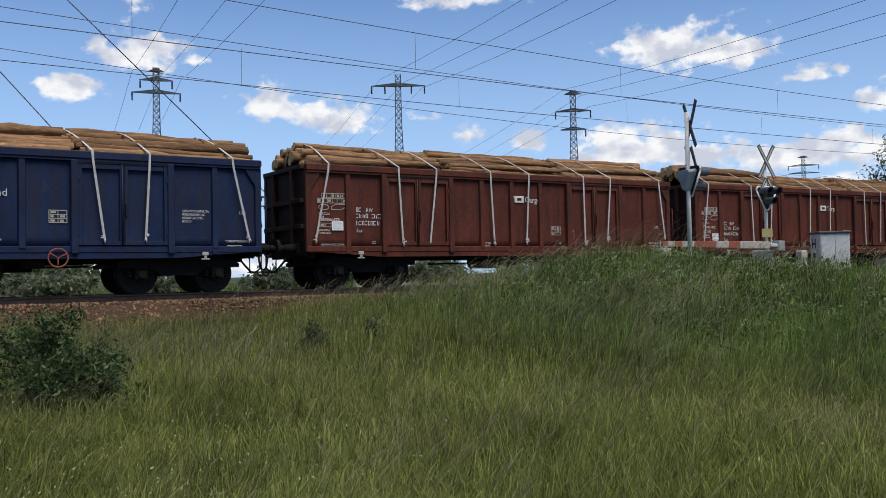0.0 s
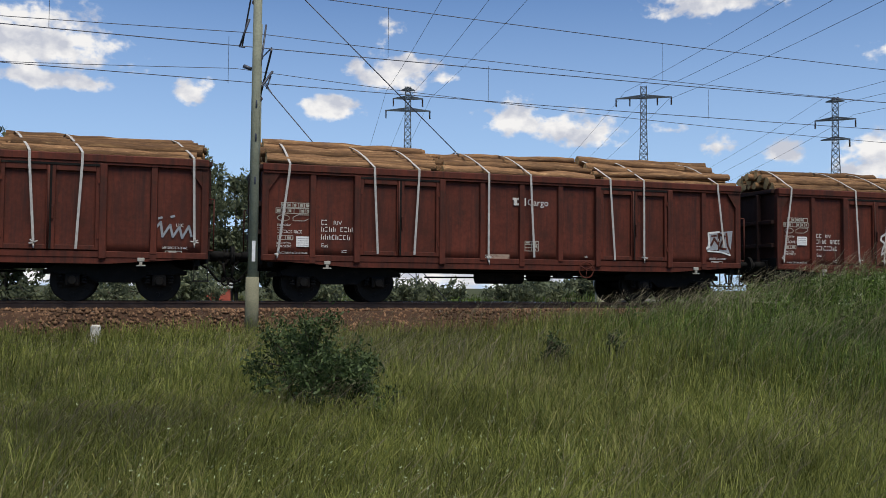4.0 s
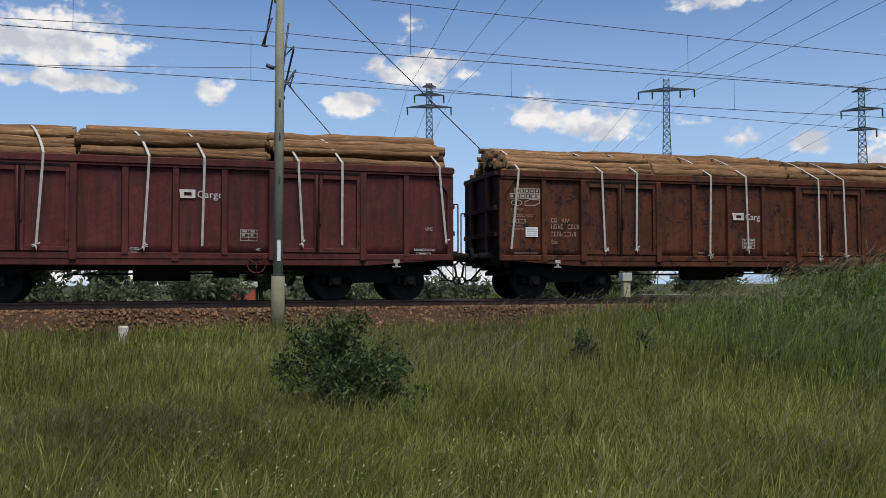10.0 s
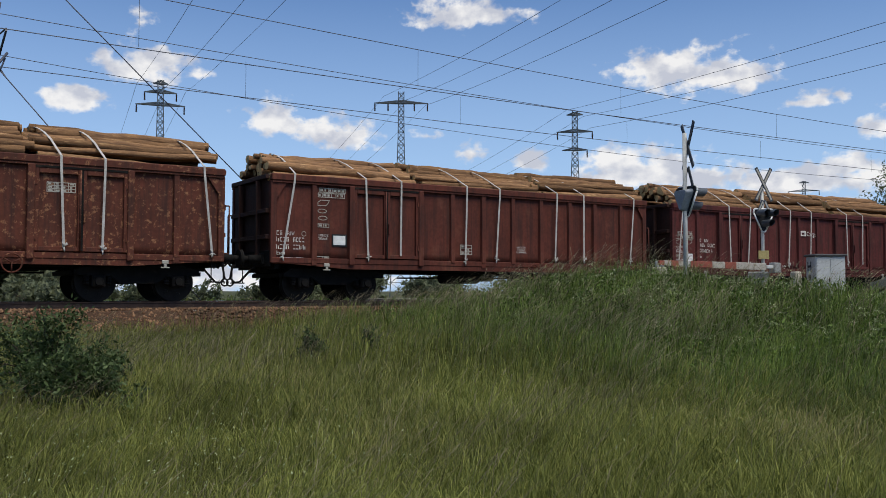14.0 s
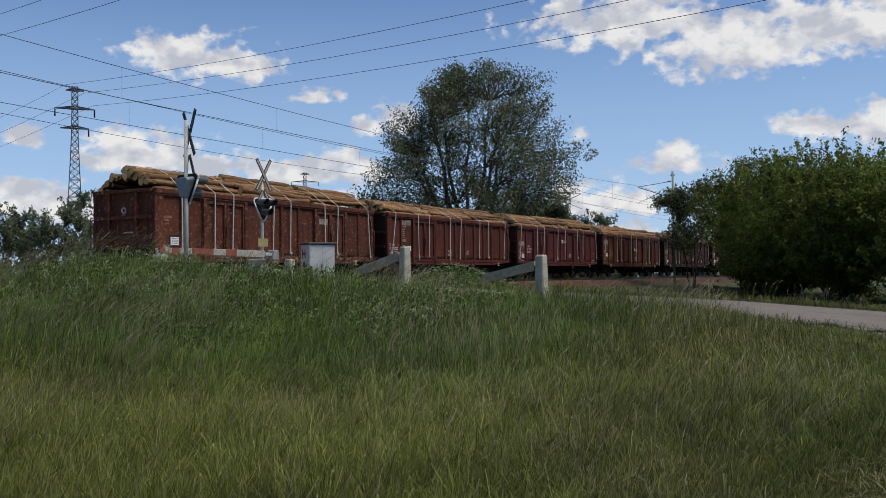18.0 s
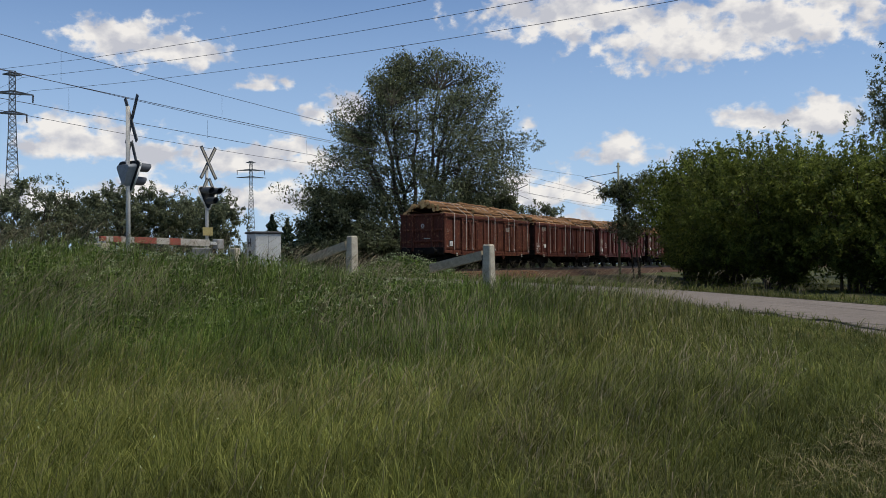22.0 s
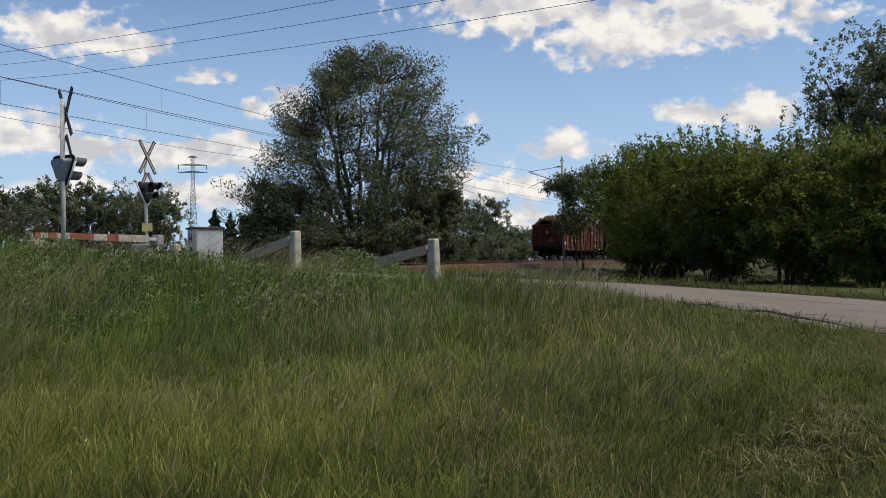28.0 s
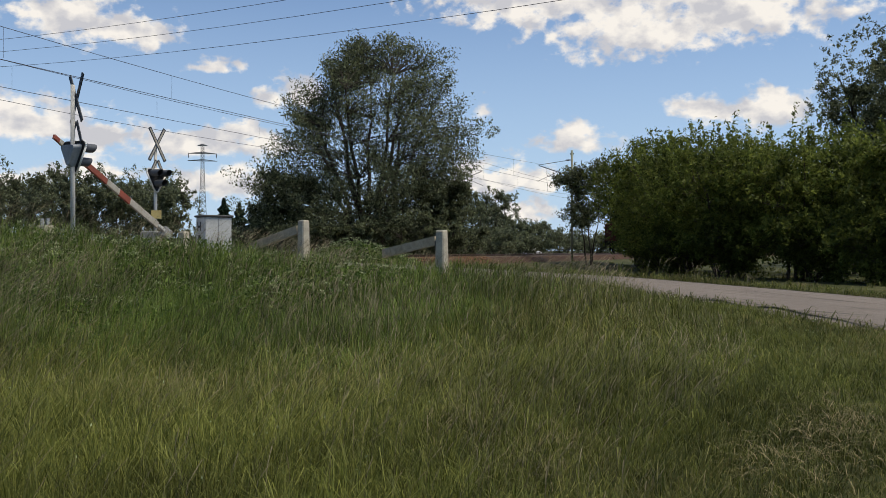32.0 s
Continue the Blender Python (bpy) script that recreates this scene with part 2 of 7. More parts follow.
def leafy(name, dark, light, dry=None, trans=.25, rough=.55, dry_lo=.62, vary=.28):
    """Foliage: colour per leaf or blade (random per island), a broad drift over the place, some light through the leaf."""
    m = bpy.data.materials.new(name)
    m.use_nodes = True
    nt = m.node_tree
    N, L = nt.nodes.new, nt.links.new
    b, out = nt.nodes["Principled BSDF"], nt.nodes["Material Output"]
    b.inputs["Roughness"].default_value, b.inputs["Specular IOR Level"].default_value = rough, .18
    geo, tc = N("ShaderNodeNewGeometry"), N("ShaderNodeTexCoord")
    cr = N("ShaderNodeMix")
    cr.data_type = "RGBA"
    cr.inputs[6].default_value, cr.inputs[7].default_value = (*dark, 1), (*light, 1)
    L(geo.outputs["Random Per Island"], cr.inputs[0])
    no = N("ShaderNodeTexNoise")
    no.inputs["Scale"].default_value, no.inputs["Detail"].default_value = .55, 4.0
    L(tc.outputs["Object"], no.inputs["Vector"])
    mr = N("ShaderNodeMapRange")
    mr.inputs[1].default_value, mr.inputs[2].default_value, mr.inputs[3].default_value, mr.inputs[4].default_value = .3, .7, 1 - vary, 1 + vary
    L(no.outputs[0], mr.inputs[0])
    nf, mf, mm = N("ShaderNodeTexNoise"), N("ShaderNodeMapRange"), N("ShaderNodeMath")
    nf.inputs["Scale"].default_value, nf.inputs["Detail"].default_value = 3.4, 3.0
    L(tc.outputs["Object"], nf.inputs["Vector"])
    mf.inputs[1].default_value, mf.inputs[2].default_value, mf.inputs[3].default_value, mf.inputs[4].default_value = .3, .7, 1 - vary * .8, 1 + vary * .8
    L(nf.outputs[0], mf.inputs[0])
    mm.operation = "MULTIPLY"
    L(mr.outputs[0], mm.inputs[0])
    L(mf.outputs[0], mm.inputs[1])
    hs = N("ShaderNodeHueSaturation")
    L(mm.outputs[0], hs.inputs["Value"])
    L(cr.outputs[2], hs.inputs["Color"])
    col = hs.outputs[0]
    if dry:
        n2 = N("ShaderNodeTexNoise")
        n2.inputs["Scale"].default_value, n2.inputs["Detail"].default_value = .28, 5.0
        L(tc.outputs["Object"], n2.inputs["Vector"])
        m2 = N("ShaderNodeMath")
        m2.operation = "ADD"
        L(n2.outputs[0], m2.inputs[0])
        m3 = N("ShaderNodeMath")
        m3.operation = "MULTIPLY"
        m3.inputs[1].default_value = .3
        L(geo.outputs["Random Per Island"], m3.inputs[0])
        L(m3.outputs[0], m2.inputs[1])
        r2 = N("ShaderNodeMapRange")
        r2.inputs[1].default_value, r2.inputs[2].default_value = dry_lo, dry_lo + .22
        L(m2.outputs[0], r2.inputs[0])
        mx = N("ShaderNodeMix")
        mx.data_type = "RGBA"
        mx.inputs[7].default_value = (*dry, 1)
        L(r2.outputs[0], mx.inputs[0])
        L(col, mx.inputs[6])
        col = mx.outputs[2]
    L(col, b.inputs["Base Color"])
    tr, ms = N("ShaderNodeBsdfTranslucent"), N("ShaderNodeMixShader")
    L(col, tr.inputs["Color"])
    ms.inputs[0].default_value = trans
    L(b.outputs[0], ms.inputs[1])
    L(tr.outputs[0], ms.inputs[2])
    L(ms.outputs[0], out.inputs["Surface"])
    return m


M = {
    "soil": material("soil_and_turf", (.048, .055, .014), .95, (.030, .034, .010), .8, bump=.6, bump_scale=30, col3=(.13, .11, .055), scale3=.35),
    "grass": leafy("meadow_grass", (.056, .074, .012), (.262, .274, .072), (.300, .245, .130), dry_lo=.77, trans=.45, vary=.42),
    "dry": leafy("dry_cut_grass", (.034, .048, .009), (.152, .166, .044), (.190, .152, .076), dry_lo=.74, trans=.45, vary=.42),
    "seed": leafy("grass_seed_heads", (.12, .105, .060), (.255, .215, .140), trans=.3),
    "lush": leafy("lush_bank_grass", (.030, .058, .009), (.165, .222, .050), trans=.45, vary=.42),
    "weed": leafy("weed_leaves", (.028, .058, .010), (.130, .190, .038), trans=.4),
    "umbel": material("white_umbels", (.42, .47, .27), .8, (.27, .33, .15), 9),
    "willow": leafy("willow_leaves", (.030, .040, .018), (.190, .212, .116), trans=.45, vary=.40),
    "bush": leafy("shrub_leaves", (.046, .070, .014), (.175, .202, .044), trans=.55, vary=.45),
    "rose": leafy("briar_leaves", (.018, .036, .010), (.090, .124, .044), trans=.3),
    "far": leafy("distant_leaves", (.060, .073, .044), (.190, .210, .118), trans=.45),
    "conifer": leafy("spruce_needles", (.014, .028, .014), (.035, .055, .026), trans=.1),
    "bark": material("bark", (.085, .068, .052), .95, (.040, .032, .025), 5, stretch=(4, 4, 1), bump=.8, bump_scale=25),
    "ballast": material("ballast_stone", (.058, .029, .015), .9, (.028, .015, .009), 3, vary=.3, bump=.5, bump_scale=60, col3=(.105, .062, .036), scale3=9, gen="Object"),
    "rail": material("rail_steel", (.095, .060, .045), .55, (.050, .032, .025), 5, metal=.5, bump=.2),
    "railtop": material("polished_rail_head", (.42, .41, .40), .25, (.3, .28, .27), 3, metal=.9, stretch=(1, 6, 1)),
    "sleeper": material("concrete_sleeper", (.26, .235, .20), .9, (.16, .14, .11), 4, bump=.4, col3=(.14, .08, .05), scale3=2),
    "asphalt": material("worn_asphalt", (.185, .158, .135), .9, (.120, .102, .088), 2.0, bump=.6, bump_scale=60, col3=(.055, .048, .040), scale3=1.6, lo3=.60, hi3=.66, stretch=(1.6, .35, 1)),
    "crack": material("earth_in_cracks", (.045, .040, .028), .95, (.028, .026, .018), 6, bump=.4),
    "concrete": material("weathered_concrete", (.50, .45, .35), .9, (.33, .295, .23), 5, bump=.5, bump_scale=30, col3=(.13, .12, .085), scale3=2.2),
    "mast": material("galvanised_mast_paint", (.26, .265, .19), .7, (.18, .185, .13), 3, metal=.0, bump=.15, col3=(.18, .12, .08), scale3=1.6, lo3=.62, hi3=.75),
    "lattice": material("lattice_tower_steel", (.105, .12, .13), .6, (.06, .07, .08), 1.0, metal=.3),
    "wire": material("overhead_wire", (.085, .09, .11), .5, None, 1, metal=.4),
    "insul": material("glazed_insulator", (.10, .055, .04), .25, None, 3),
    "log": material("peeled_pine_log", (.255, .140, .066), .95, (.085, .048, .030), 3.0, amount=.8, stretch=(.9, .5, .5), vary=.38, bump=1.0, bump_scale=9, col3=(.34, .205, .100), scale3=2.4, lo3=.57, hi3=.64, spec=.1),
    "logend": material("sawn_log_end", (.60, .40, .17), .8, (.38, .235, .10), 9, vary=.3, bump=.2),
    "strap": material("white_lashing_strap", (.46, .44, .41), .8, (.30, .28, .255), 7, bump=.2),
    "under": material("black_running_gear", (.010, .009, .008), .85, (.005, .0045, .004), 4, metal=.2, bump=.3, col3=(.026, .017, .012), scale3=2.5),
    "wheel": material("worn_wheel_steel", (.018, .015, .013), .6, (.009, .008, .007), 6, metal=.4, bump=.2),
    "white": material("white_stencil_paint", (.62, .60, .56), .8, (.42, .38, .34), 5, col3=(.20, .10, .07), scale3=6, lo3=.60, hi3=.72),
    "faint": material("worn_white_stencil", (.36, .27, .20), .8, (.24, .15, .11), 5, col3=(.09, .04, .03), scale3=5, lo3=.50, hi3=.66),
    "printgrey": material("grey_print", (.32, .32, .33), .8, None, 5),
    "offwhite": material("dulled_white_paint", (.38, .36, .31), .8, (.27, .25, .21), 4, col3=(.20, .14, .10), scale3=2),
    "plate": material("white_label_plate", (.70, .70, .68), .6, (.55, .54, .52), 8),
    "black": material("black_paint", (.018, .018, .020), .6, None, 4),
    "red": material("faded_red_paint", (.26, .070, .045), .7, (.18, .055, .04), 4),
    "yellow": material("yellow_paint", (.62, .44, .04), .6, (.45, .31, .04), 4),
    "signal": material("grey_signal_housing", (.27, .29, .31), .5, (.20, .215, .23), 3, metal=.1, bump=.1),
    "cabinet": material("grey_relay_cabinet", (.50, .51, .49), .6, (.38, .385, .36), 2, bump=.1, col3=(.24, .21, .17), scale3=1.8, lo3=.6, hi3=.75),
    "roofing": material("dark_sheet_roof", (.07, .07, .07), .7, None, 4),
    "wood": material("weathered_timber_rail", (.52, .43, .30), .9, (.32, .26, .18), 3, stretch=(.4, 3, 3), bump=.6),
    "straw": material("cut_straw", (.23, .19, .10), .9, (.14, .12, .06), 5),
    "lens": material("dark_signal_lens", (.03, .03, .03), .15, None, 3),
    "carw": material("white_car_paint", (.62, .63, .64), .3, (.55, .56, .57), 2),
    "glass": material("dark_window_glass", (.02, .025, .03), .08, None, 2),
    "hut": material("red_hut_wall", (.40, .09, .055), .7, (.28, .07, .045), 3),
}
def paint(name, col, col2, spots, scale3, lo3=.56, hi3=.68):
    """Old wagon paint: broad fading, spots of rust or bare primer, soot that runs down in streaks, duller and rougher where it is dirty."""
    m = material(name, col, .68, col2, 1.2, bump=.3, bump_scale=9, col3=spots, scale3=scale3, lo3=lo3, hi3=hi3, spec=.18, vary=.06)
    nt = m.node_tree
    N, L = nt.nodes.new, nt.links.new
    b = nt.nodes["Principled BSDF"]
    old = b.inputs["Base Color"].links[0].from_socket
    tc, mp, no, rg, mx = N("ShaderNodeTexCoord"), N("ShaderNodeMapping"), N("ShaderNodeTexNoise"), N("ShaderNodeMapRange"), N("ShaderNodeMix")
    mp.inputs["Scale"].default_value = (7.0, 7.0, .55)
    L(tc.outputs["Object"], mp.inputs[0])
    L(mp.outputs[0], no.inputs["Vector"])
    no.inputs["Scale"].default_value, no.inputs["Detail"].default_value, no.inputs["Roughness"].default_value = 1.0, 6.0, .65
    rg.inputs[1].default_value, rg.inputs[2].default_value, rg.inputs[3].default_value, rg.inputs[4].default_value = .46, .72, 0.0, .72
    L(no.outputs[0], rg.inputs[0])
    mx.data_type = "RGBA"
    mx.inputs[7].default_value = (.018, .012, .010, 1)
    L(rg.outputs[0], mx.inputs[0])
    L(old, mx.inputs[6])
    L(mx.outputs[2], b.inputs["Base Color"])
    return m


# wagon paints: weathered differently, each with its own rust
PAINT = {
    "rust_red": paint("rust_red_wagon_paint", (0.106, 0.025, 0.014), (0.062, 0.016, 0.009), (0.046, 0.016, 0.009), 1.6),
    "oxide": paint("oxide_brown_wagon_paint", (0.110, 0.029, 0.018), (0.069, 0.020, 0.013), (0.129, 0.047, 0.028), 1.3),
    "dark_brown": paint("dark_brown_wagon_paint", (0.060, 0.019, 0.013), (0.036, 0.012, 0.009), (0.010, 0.006, 0.005), 5.5, .53, .57),
    "orange_rust": paint("scorched_orange_rust", (.108, .033, .014), (.062, .020, .010), (.022, .010, .008), 5.5, .55, .60),
    "plum": paint("plum_wagon_paint", (0.100, 0.024, 0.021), (0.066, 0.017, 0.015), (0.112, 0.035, 0.028), 1.5),
    "blue": paint("dark_blue_wagon_paint", (0.009, 0.019, 0.057), (0.005, 0.012, 0.038), (0.019, 0.026, 0.052), 1.4),
    "dark_end": paint("dark_end_wall", (.052, .021, .015), (.026, .012, .009), (.075, .030, .020), 1.8, .60, .72),
    "flaking": paint("flaking_brown_wagon_paint", (.112, .032, .018), (.066, .020, .012), (.230, .105, .052), 9.0, .56, .61),
}


# ---- building helpers ----
def part(name, geo, mat, parent=None, label="", m=None):
    """One mesh object, from a bmesh or a shared mesh, under a thing or a part."""
    if isinstance(geo, bmesh.types.BMesh):
        me = bpy.data.meshes.new(name)
        geo.to_mesh(me)
        geo.free()
    else:
        me = geo
    if mat and not me.materials:
        me.materials.append(mat)
    ob = new(name, me)
    if mat and me.materials[0] != mat:
        ob.material_slots[0].link = "OBJECT"
        ob.material_slots[0].material = mat
    if parent:
        ob.parent = parent
    if m is not None:
        ob.matrix_basis = m
    if label:
        ob["label"] = label
    return ob


def shared(name, bm):
    me = bpy.data.meshes.new(name)
    bm.to_mesh(me)
    bm.free()
    return me


def thing(name, m=None, **tags):
    ob = new(name)
    ob.empty_display_size = .2
    if m is not None:
        ob.matrix_basis = m
    return tagged(ob, **tags)


def box(x0, y0, z0, x1, y1, z1, bevel=0.0, bm=None):
    own = bmesh.new()
    bmesh.ops.create_cube(own, size=1.0, matrix=Matrix.Translation(((x0 + x1) / 2, (y0 + y1) / 2, (z0 + z1) / 2)) @ Matrix.Diagonal((abs(x1 - x0), abs(y1 - y0), abs(z1 - z0), 1)))
    if bevel:
        bmesh.ops.bevel(own, geom=own.edges[:], offset=bevel, segments=1, affect="EDGES")
    return join(bm, own)


def join(bm, own):
    if bm is None:
        return own
    me = bpy.data.meshes.new("tmp")
    own.to_mesh(me)
    own.free()
    bm.from_mesh(me)
    bpy.data.meshes.remove(me)
    return bm


def rod(p, q, r0, r1=None, seg=8, bm=None, cap=True):
    p, q = Vector(p), Vector(q)
    d = q - p
    own = bmesh.new()
    bmesh.ops.create_cone(own, cap_ends=cap, segments=seg, radius1=r0, radius2=r0 if r1 is None else r1, depth=d.length,
                          matrix=Matrix.Translation((p + q) / 2) @ d.to_track_quat("Z", "Y").to_matrix().to_4x4())
    for f in own.faces:
        f.smooth = len(f.verts) == 4
    return join(bm, own)


def polybeam(pts, w):
    """A square bar that follows a line of points, all in one piece."""
    bm, rows = bmesh.new(), []
    for x, y, z in pts:
        rows.append([bm.verts.new((x + a * w / 2, y + b * w / 2, z)) for a, b in ((-1, -1), (1, -1), (1, 1), (-1, 1))])
    for a, b in zip(rows, rows[1:]):
        for k in range(4):
            bm.faces.new((a[k], a[(k + 1) % 4], b[(k + 1) % 4], b[k]))
    bm.faces.new(rows[0][::-1])
    bm.faces.new(rows[-1])
    return bm


def beam(p, q, w, h, bm=None, up=(0, 0, 1)):
    """A square bar from p to q, w wide and h high."""
    p, q = Vector(p), Vector(q)
    d = (q - p).normalized()
    side = d.cross(Vector(up))
    if side.length < 1e-4:
        side = d.cross(Vector((1, 0, 0)))
    side.normalize()
    top = side.cross(d)
    own = bmesh.new()
    v = [own.verts.new(c + side * a * w / 2 + top * b * h / 2) for c in (p, q) for a, b in ((-1, -1), (1, -1), (1, 1), (-1, 1))]
    for i in range(4):
        j = (i + 1) % 4
        own.faces.new((v[i], v[j], v[4 + j], v[4 + i]))
    own.faces.new((v[3], v[2], v[1], v[0]))
    own.faces.new((v[4], v[5], v[6], v[7]))
    bmesh.ops.recalc_face_normals(own, faces=own.faces[:])
    return join(bm, own)


def ring(c, R, r, axis="y", seg=20, tube=6, bm=None):
    own = bmesh.new()
    rows = []
    for i in range(seg):
        a = 2 * math.pi * i / seg
        row = []
        for j in range(tube):
            b = 2 * math.pi * j / tube
            u, w, k = (R + r * math.cos(b)) * math.cos(a), (R + r * math.cos(b)) * math.sin(a), r * math.sin(b)
            row.append(own.verts.new(Vector(c) + (Vector((u, k, w)) if axis == "y" else Vector((k, u, w)))))
        rows.append(row)
    for i in range(seg):
        for j in range(tube):
            own.faces.new((rows[i][j], rows[(i + 1) % seg][j], rows[(i + 1) % seg][(j + 1) % tube], rows[i][(j + 1) % tube]))
    return join(bm, own)


def raw_mesh(name, verts, faces_flat, sizes, mat, smooth=False):
    """A large mesh straight from number arrays."""
    me = bpy.data.meshes.new(name)
    me.vertices.add(len(verts))
    me.vertices.foreach_set("co", np.ascontiguousarray(verts, dtype=np.float32).ravel())
    me.loops.add(len(faces_flat))
    me.loops.foreach_set("vertex_index", np.ascontiguousarray(faces_flat, dtype=np.int32))
    me.polygons.add(len(sizes))
    starts = np.concatenate([[0], np.cumsum(sizes)[:-1]]).astype(np.int32)
    me.polygons.foreach_set("loop_start", starts)
    me.polygons.foreach_set("loop_total", np.ascontiguousarray(sizes, dtype=np.int32))
    me.update(calc_edges=True)
    me.materials.append(mat)
    if smooth:
        me.polygons.foreach_set("use_smooth", np.ones(len(sizes), dtype=bool))
    return me


def tubes(name, pieces, mat, seg=5):
    """Many straight tapering tubes (p, q, r0, r1) in one mesh."""
    P = np.array([tuple(a[0]) for a in pieces], float)
    Q = np.array([tuple(a[1]) for a in pieces], float)
    R = np.array([(a[2], a[3]) for a in pieces], float)
    d = Q - P
    d /= np.linalg.norm(d, axis=1)[:, None] + 1e-9
    ref = np.where(np.abs(d[:, 2:3]) > .9, np.array([[1.0, 0, 0]]), np.array([[0, 0, 1.0]]))
    e1 = np.cross(d, ref)
    e1 /= np.linalg.norm(e1, axis=1)[:, None]
    e2 = np.cross(d, e1)
    a = np.arange(seg) * 2 * np.pi / seg
    c = np.cos(a)[None, :, None] * e1[:, None] + np.sin(a)[None, :, None] * e2[:, None]
    V = np.concatenate([P[:, None] + c * R[:, 0, None, None], Q[:, None] + c * R[:, 1, None, None]], 1).reshape(-1, 3)
    k = np.arange(seg)
    f = np.stack([k, (k + 1) % seg, (k + 1) % seg + seg, k + seg], 1)
    F = (np.arange(len(P)) * 2 * seg)[:, None, None] + f[None]
    return raw_mesh(name, V, F.ravel(), np.full(len(P) * seg, 4), mat, True)


def letters(txt, size, mat, parent, m, name="lettering", label=""):
    """Built-in font, flat, turned into a mesh."""
    cu = bpy.data.curves.new(name, "FONT")
    cu.body, cu.size, cu.extrude, cu.resolution_u = txt, size, .002, 2
    cu.align_x = "LEFT"
    ob = bpy.data.objects.new(name, cu)
    scene.collection.objects.link(ob)
    me = bpy.data.meshes.new_from_object(ob)
    bpy.data.objects.remove(ob)
    bpy.data.curves.remove(cu)
    me.materials.clear()
    return part(name, me, mat, parent, label, m)


def smooth01(x):
    x = np.clip(x, 0, 1)
    return x * x * (3 - 2 * x)


# ---- the line: a left-to-right curve that swings slowly towards the camera ----
TRACK_Y, RADIUS = 22.78, 777.0


def track(s, off=0.0, z=0.0):
    """A place on the railway s metres along, off metres beyond its middle."""
    a = s / RADIUS
    return Vector(((RADIUS + off) * math.sin(a), TRACK_Y - RADIUS + (RADIUS + off) * math.cos(a), z))


def heading(s):
    return -math.degrees(s / RADIUS)


# where the rear end of the last wagon is, every half second: the train slows gently
REAR = [-116.45, -111.89, -107.38, -102.9, -98.48, -94.13, -89.87, -85.66, -81.5, -77.38, -73.32, -69.3, -65.32,
        -61.32, -57.31, -53.33, -49.39, -45.54, -41.79, -38.0, -34.2, -30.41, -26.66, -23.01, -19.49, -15.9,
        -12.28, -8.66, -5.08, -1.55, 1.91, 5.34, 8.75, 12.13, 15.48, 18.81, 22.12, 25.41, 28.66,
        31.89, 35.09, 38.25, 41.37, 44.44, 47.48, 50.46, 53.41, 56.3, 59.15, 61.96, 64.72, 67.45,
        70.14, 72.79, 75.41, 77.99, 80.55, 83.08, 85.59, 88.07, 90.52, 92.96, 95.38, 97.78, 100.16]


def rear_of_train(t):
    return float(np.interp(t, np.arange(65) * .5, REAR))


def road_z(y):
    return np.interp(y, [-40, -14, -8, -2.7, 3.75, 10.5, 19, 27, 40], [-1.35, -1.3, -1.2, -.85, -.42, -.12, -.06, -.06, -.5])


def road_left(y):
    return np.interp(y, [-40, -12, -5, -1.4, -.2, 1.0, 3.2, 7, 30], [-30, -1, 7.4, 12.5, 14.3, 15.9, 17.6, 18.4, 18.4])


def road_right(y):
    return np.interp(y, [-40, -12, -5, -1.6, 3.2, 7, 30], [-8, 17, 23.0, 24.2, 24.3, 24.4, 24.4])


def ground_z(x, y):
    x, y = np.asarray(x, float), np.asarray(y, float)
    yc = TRACK_Y - RADIUS + np.sqrt(np.maximum(RADIUS ** 2 - np.clip(x, -500, 500) ** 2, 1))
    base = -1.22 + .42 * smooth01((y - 7) / (yc - 10)) + .03 * np.sin(x * .9 + y * .4) + .04 * np.sin(x * .31 - y * .55)
    base = np.where(y > yc, -.75 + .04 * np.sin(x * .3), base)
    d = np.abs(y - yc)
    bed = smooth01((5.6 - d) / 3.0)
    z = base * (1 - bed) + bed * -.62
    # the ramp that carries the road up to the rails, with a grassy bank on its near side
    rl, rr = road_left(y), road_right(y)
    inner = np.where(x < rl, smooth01(1 - (rl - .6 - x) / 11.0), np.where(x > rr, smooth01(1 - (x - rr - .6) / 6.0), 1.0))
    top = road_z(y) - .06
    z = np.maximum(z, z * (1 - inner) + top * inner)
    wide = np.where(x < 15.4, 3.4, 1.25)
    bank = .46 * np.exp(-((x - 15.4) / wide) ** 2 - ((y - 15.8) / 3.4) ** 2)
    bank = bank + .16 * np.exp(-((x - 15.2) / np.where(x < 15.2, 2.2, 1.2)) ** 2 - ((y - 10.6) / 2.0) ** 2)
    z = z + bank
    far = smooth01((np.hypot(x - 20, y) - 250) / 700)
    return z * (1 - far) - 2.5 * far


# ---- ground, road, railway ----
def axis_steps(lo, hi, step, reach):
    a = list(np.arange(lo, hi + 1e-6, step))
    g, left, right = step, [lo], [hi]
    while right[-1] < reach:
        g *= 1.35
        right.append(right[-1] + g)
        left.append(left[-1] - g)
    return np.array(left[:0:-1] + a + right[1:])


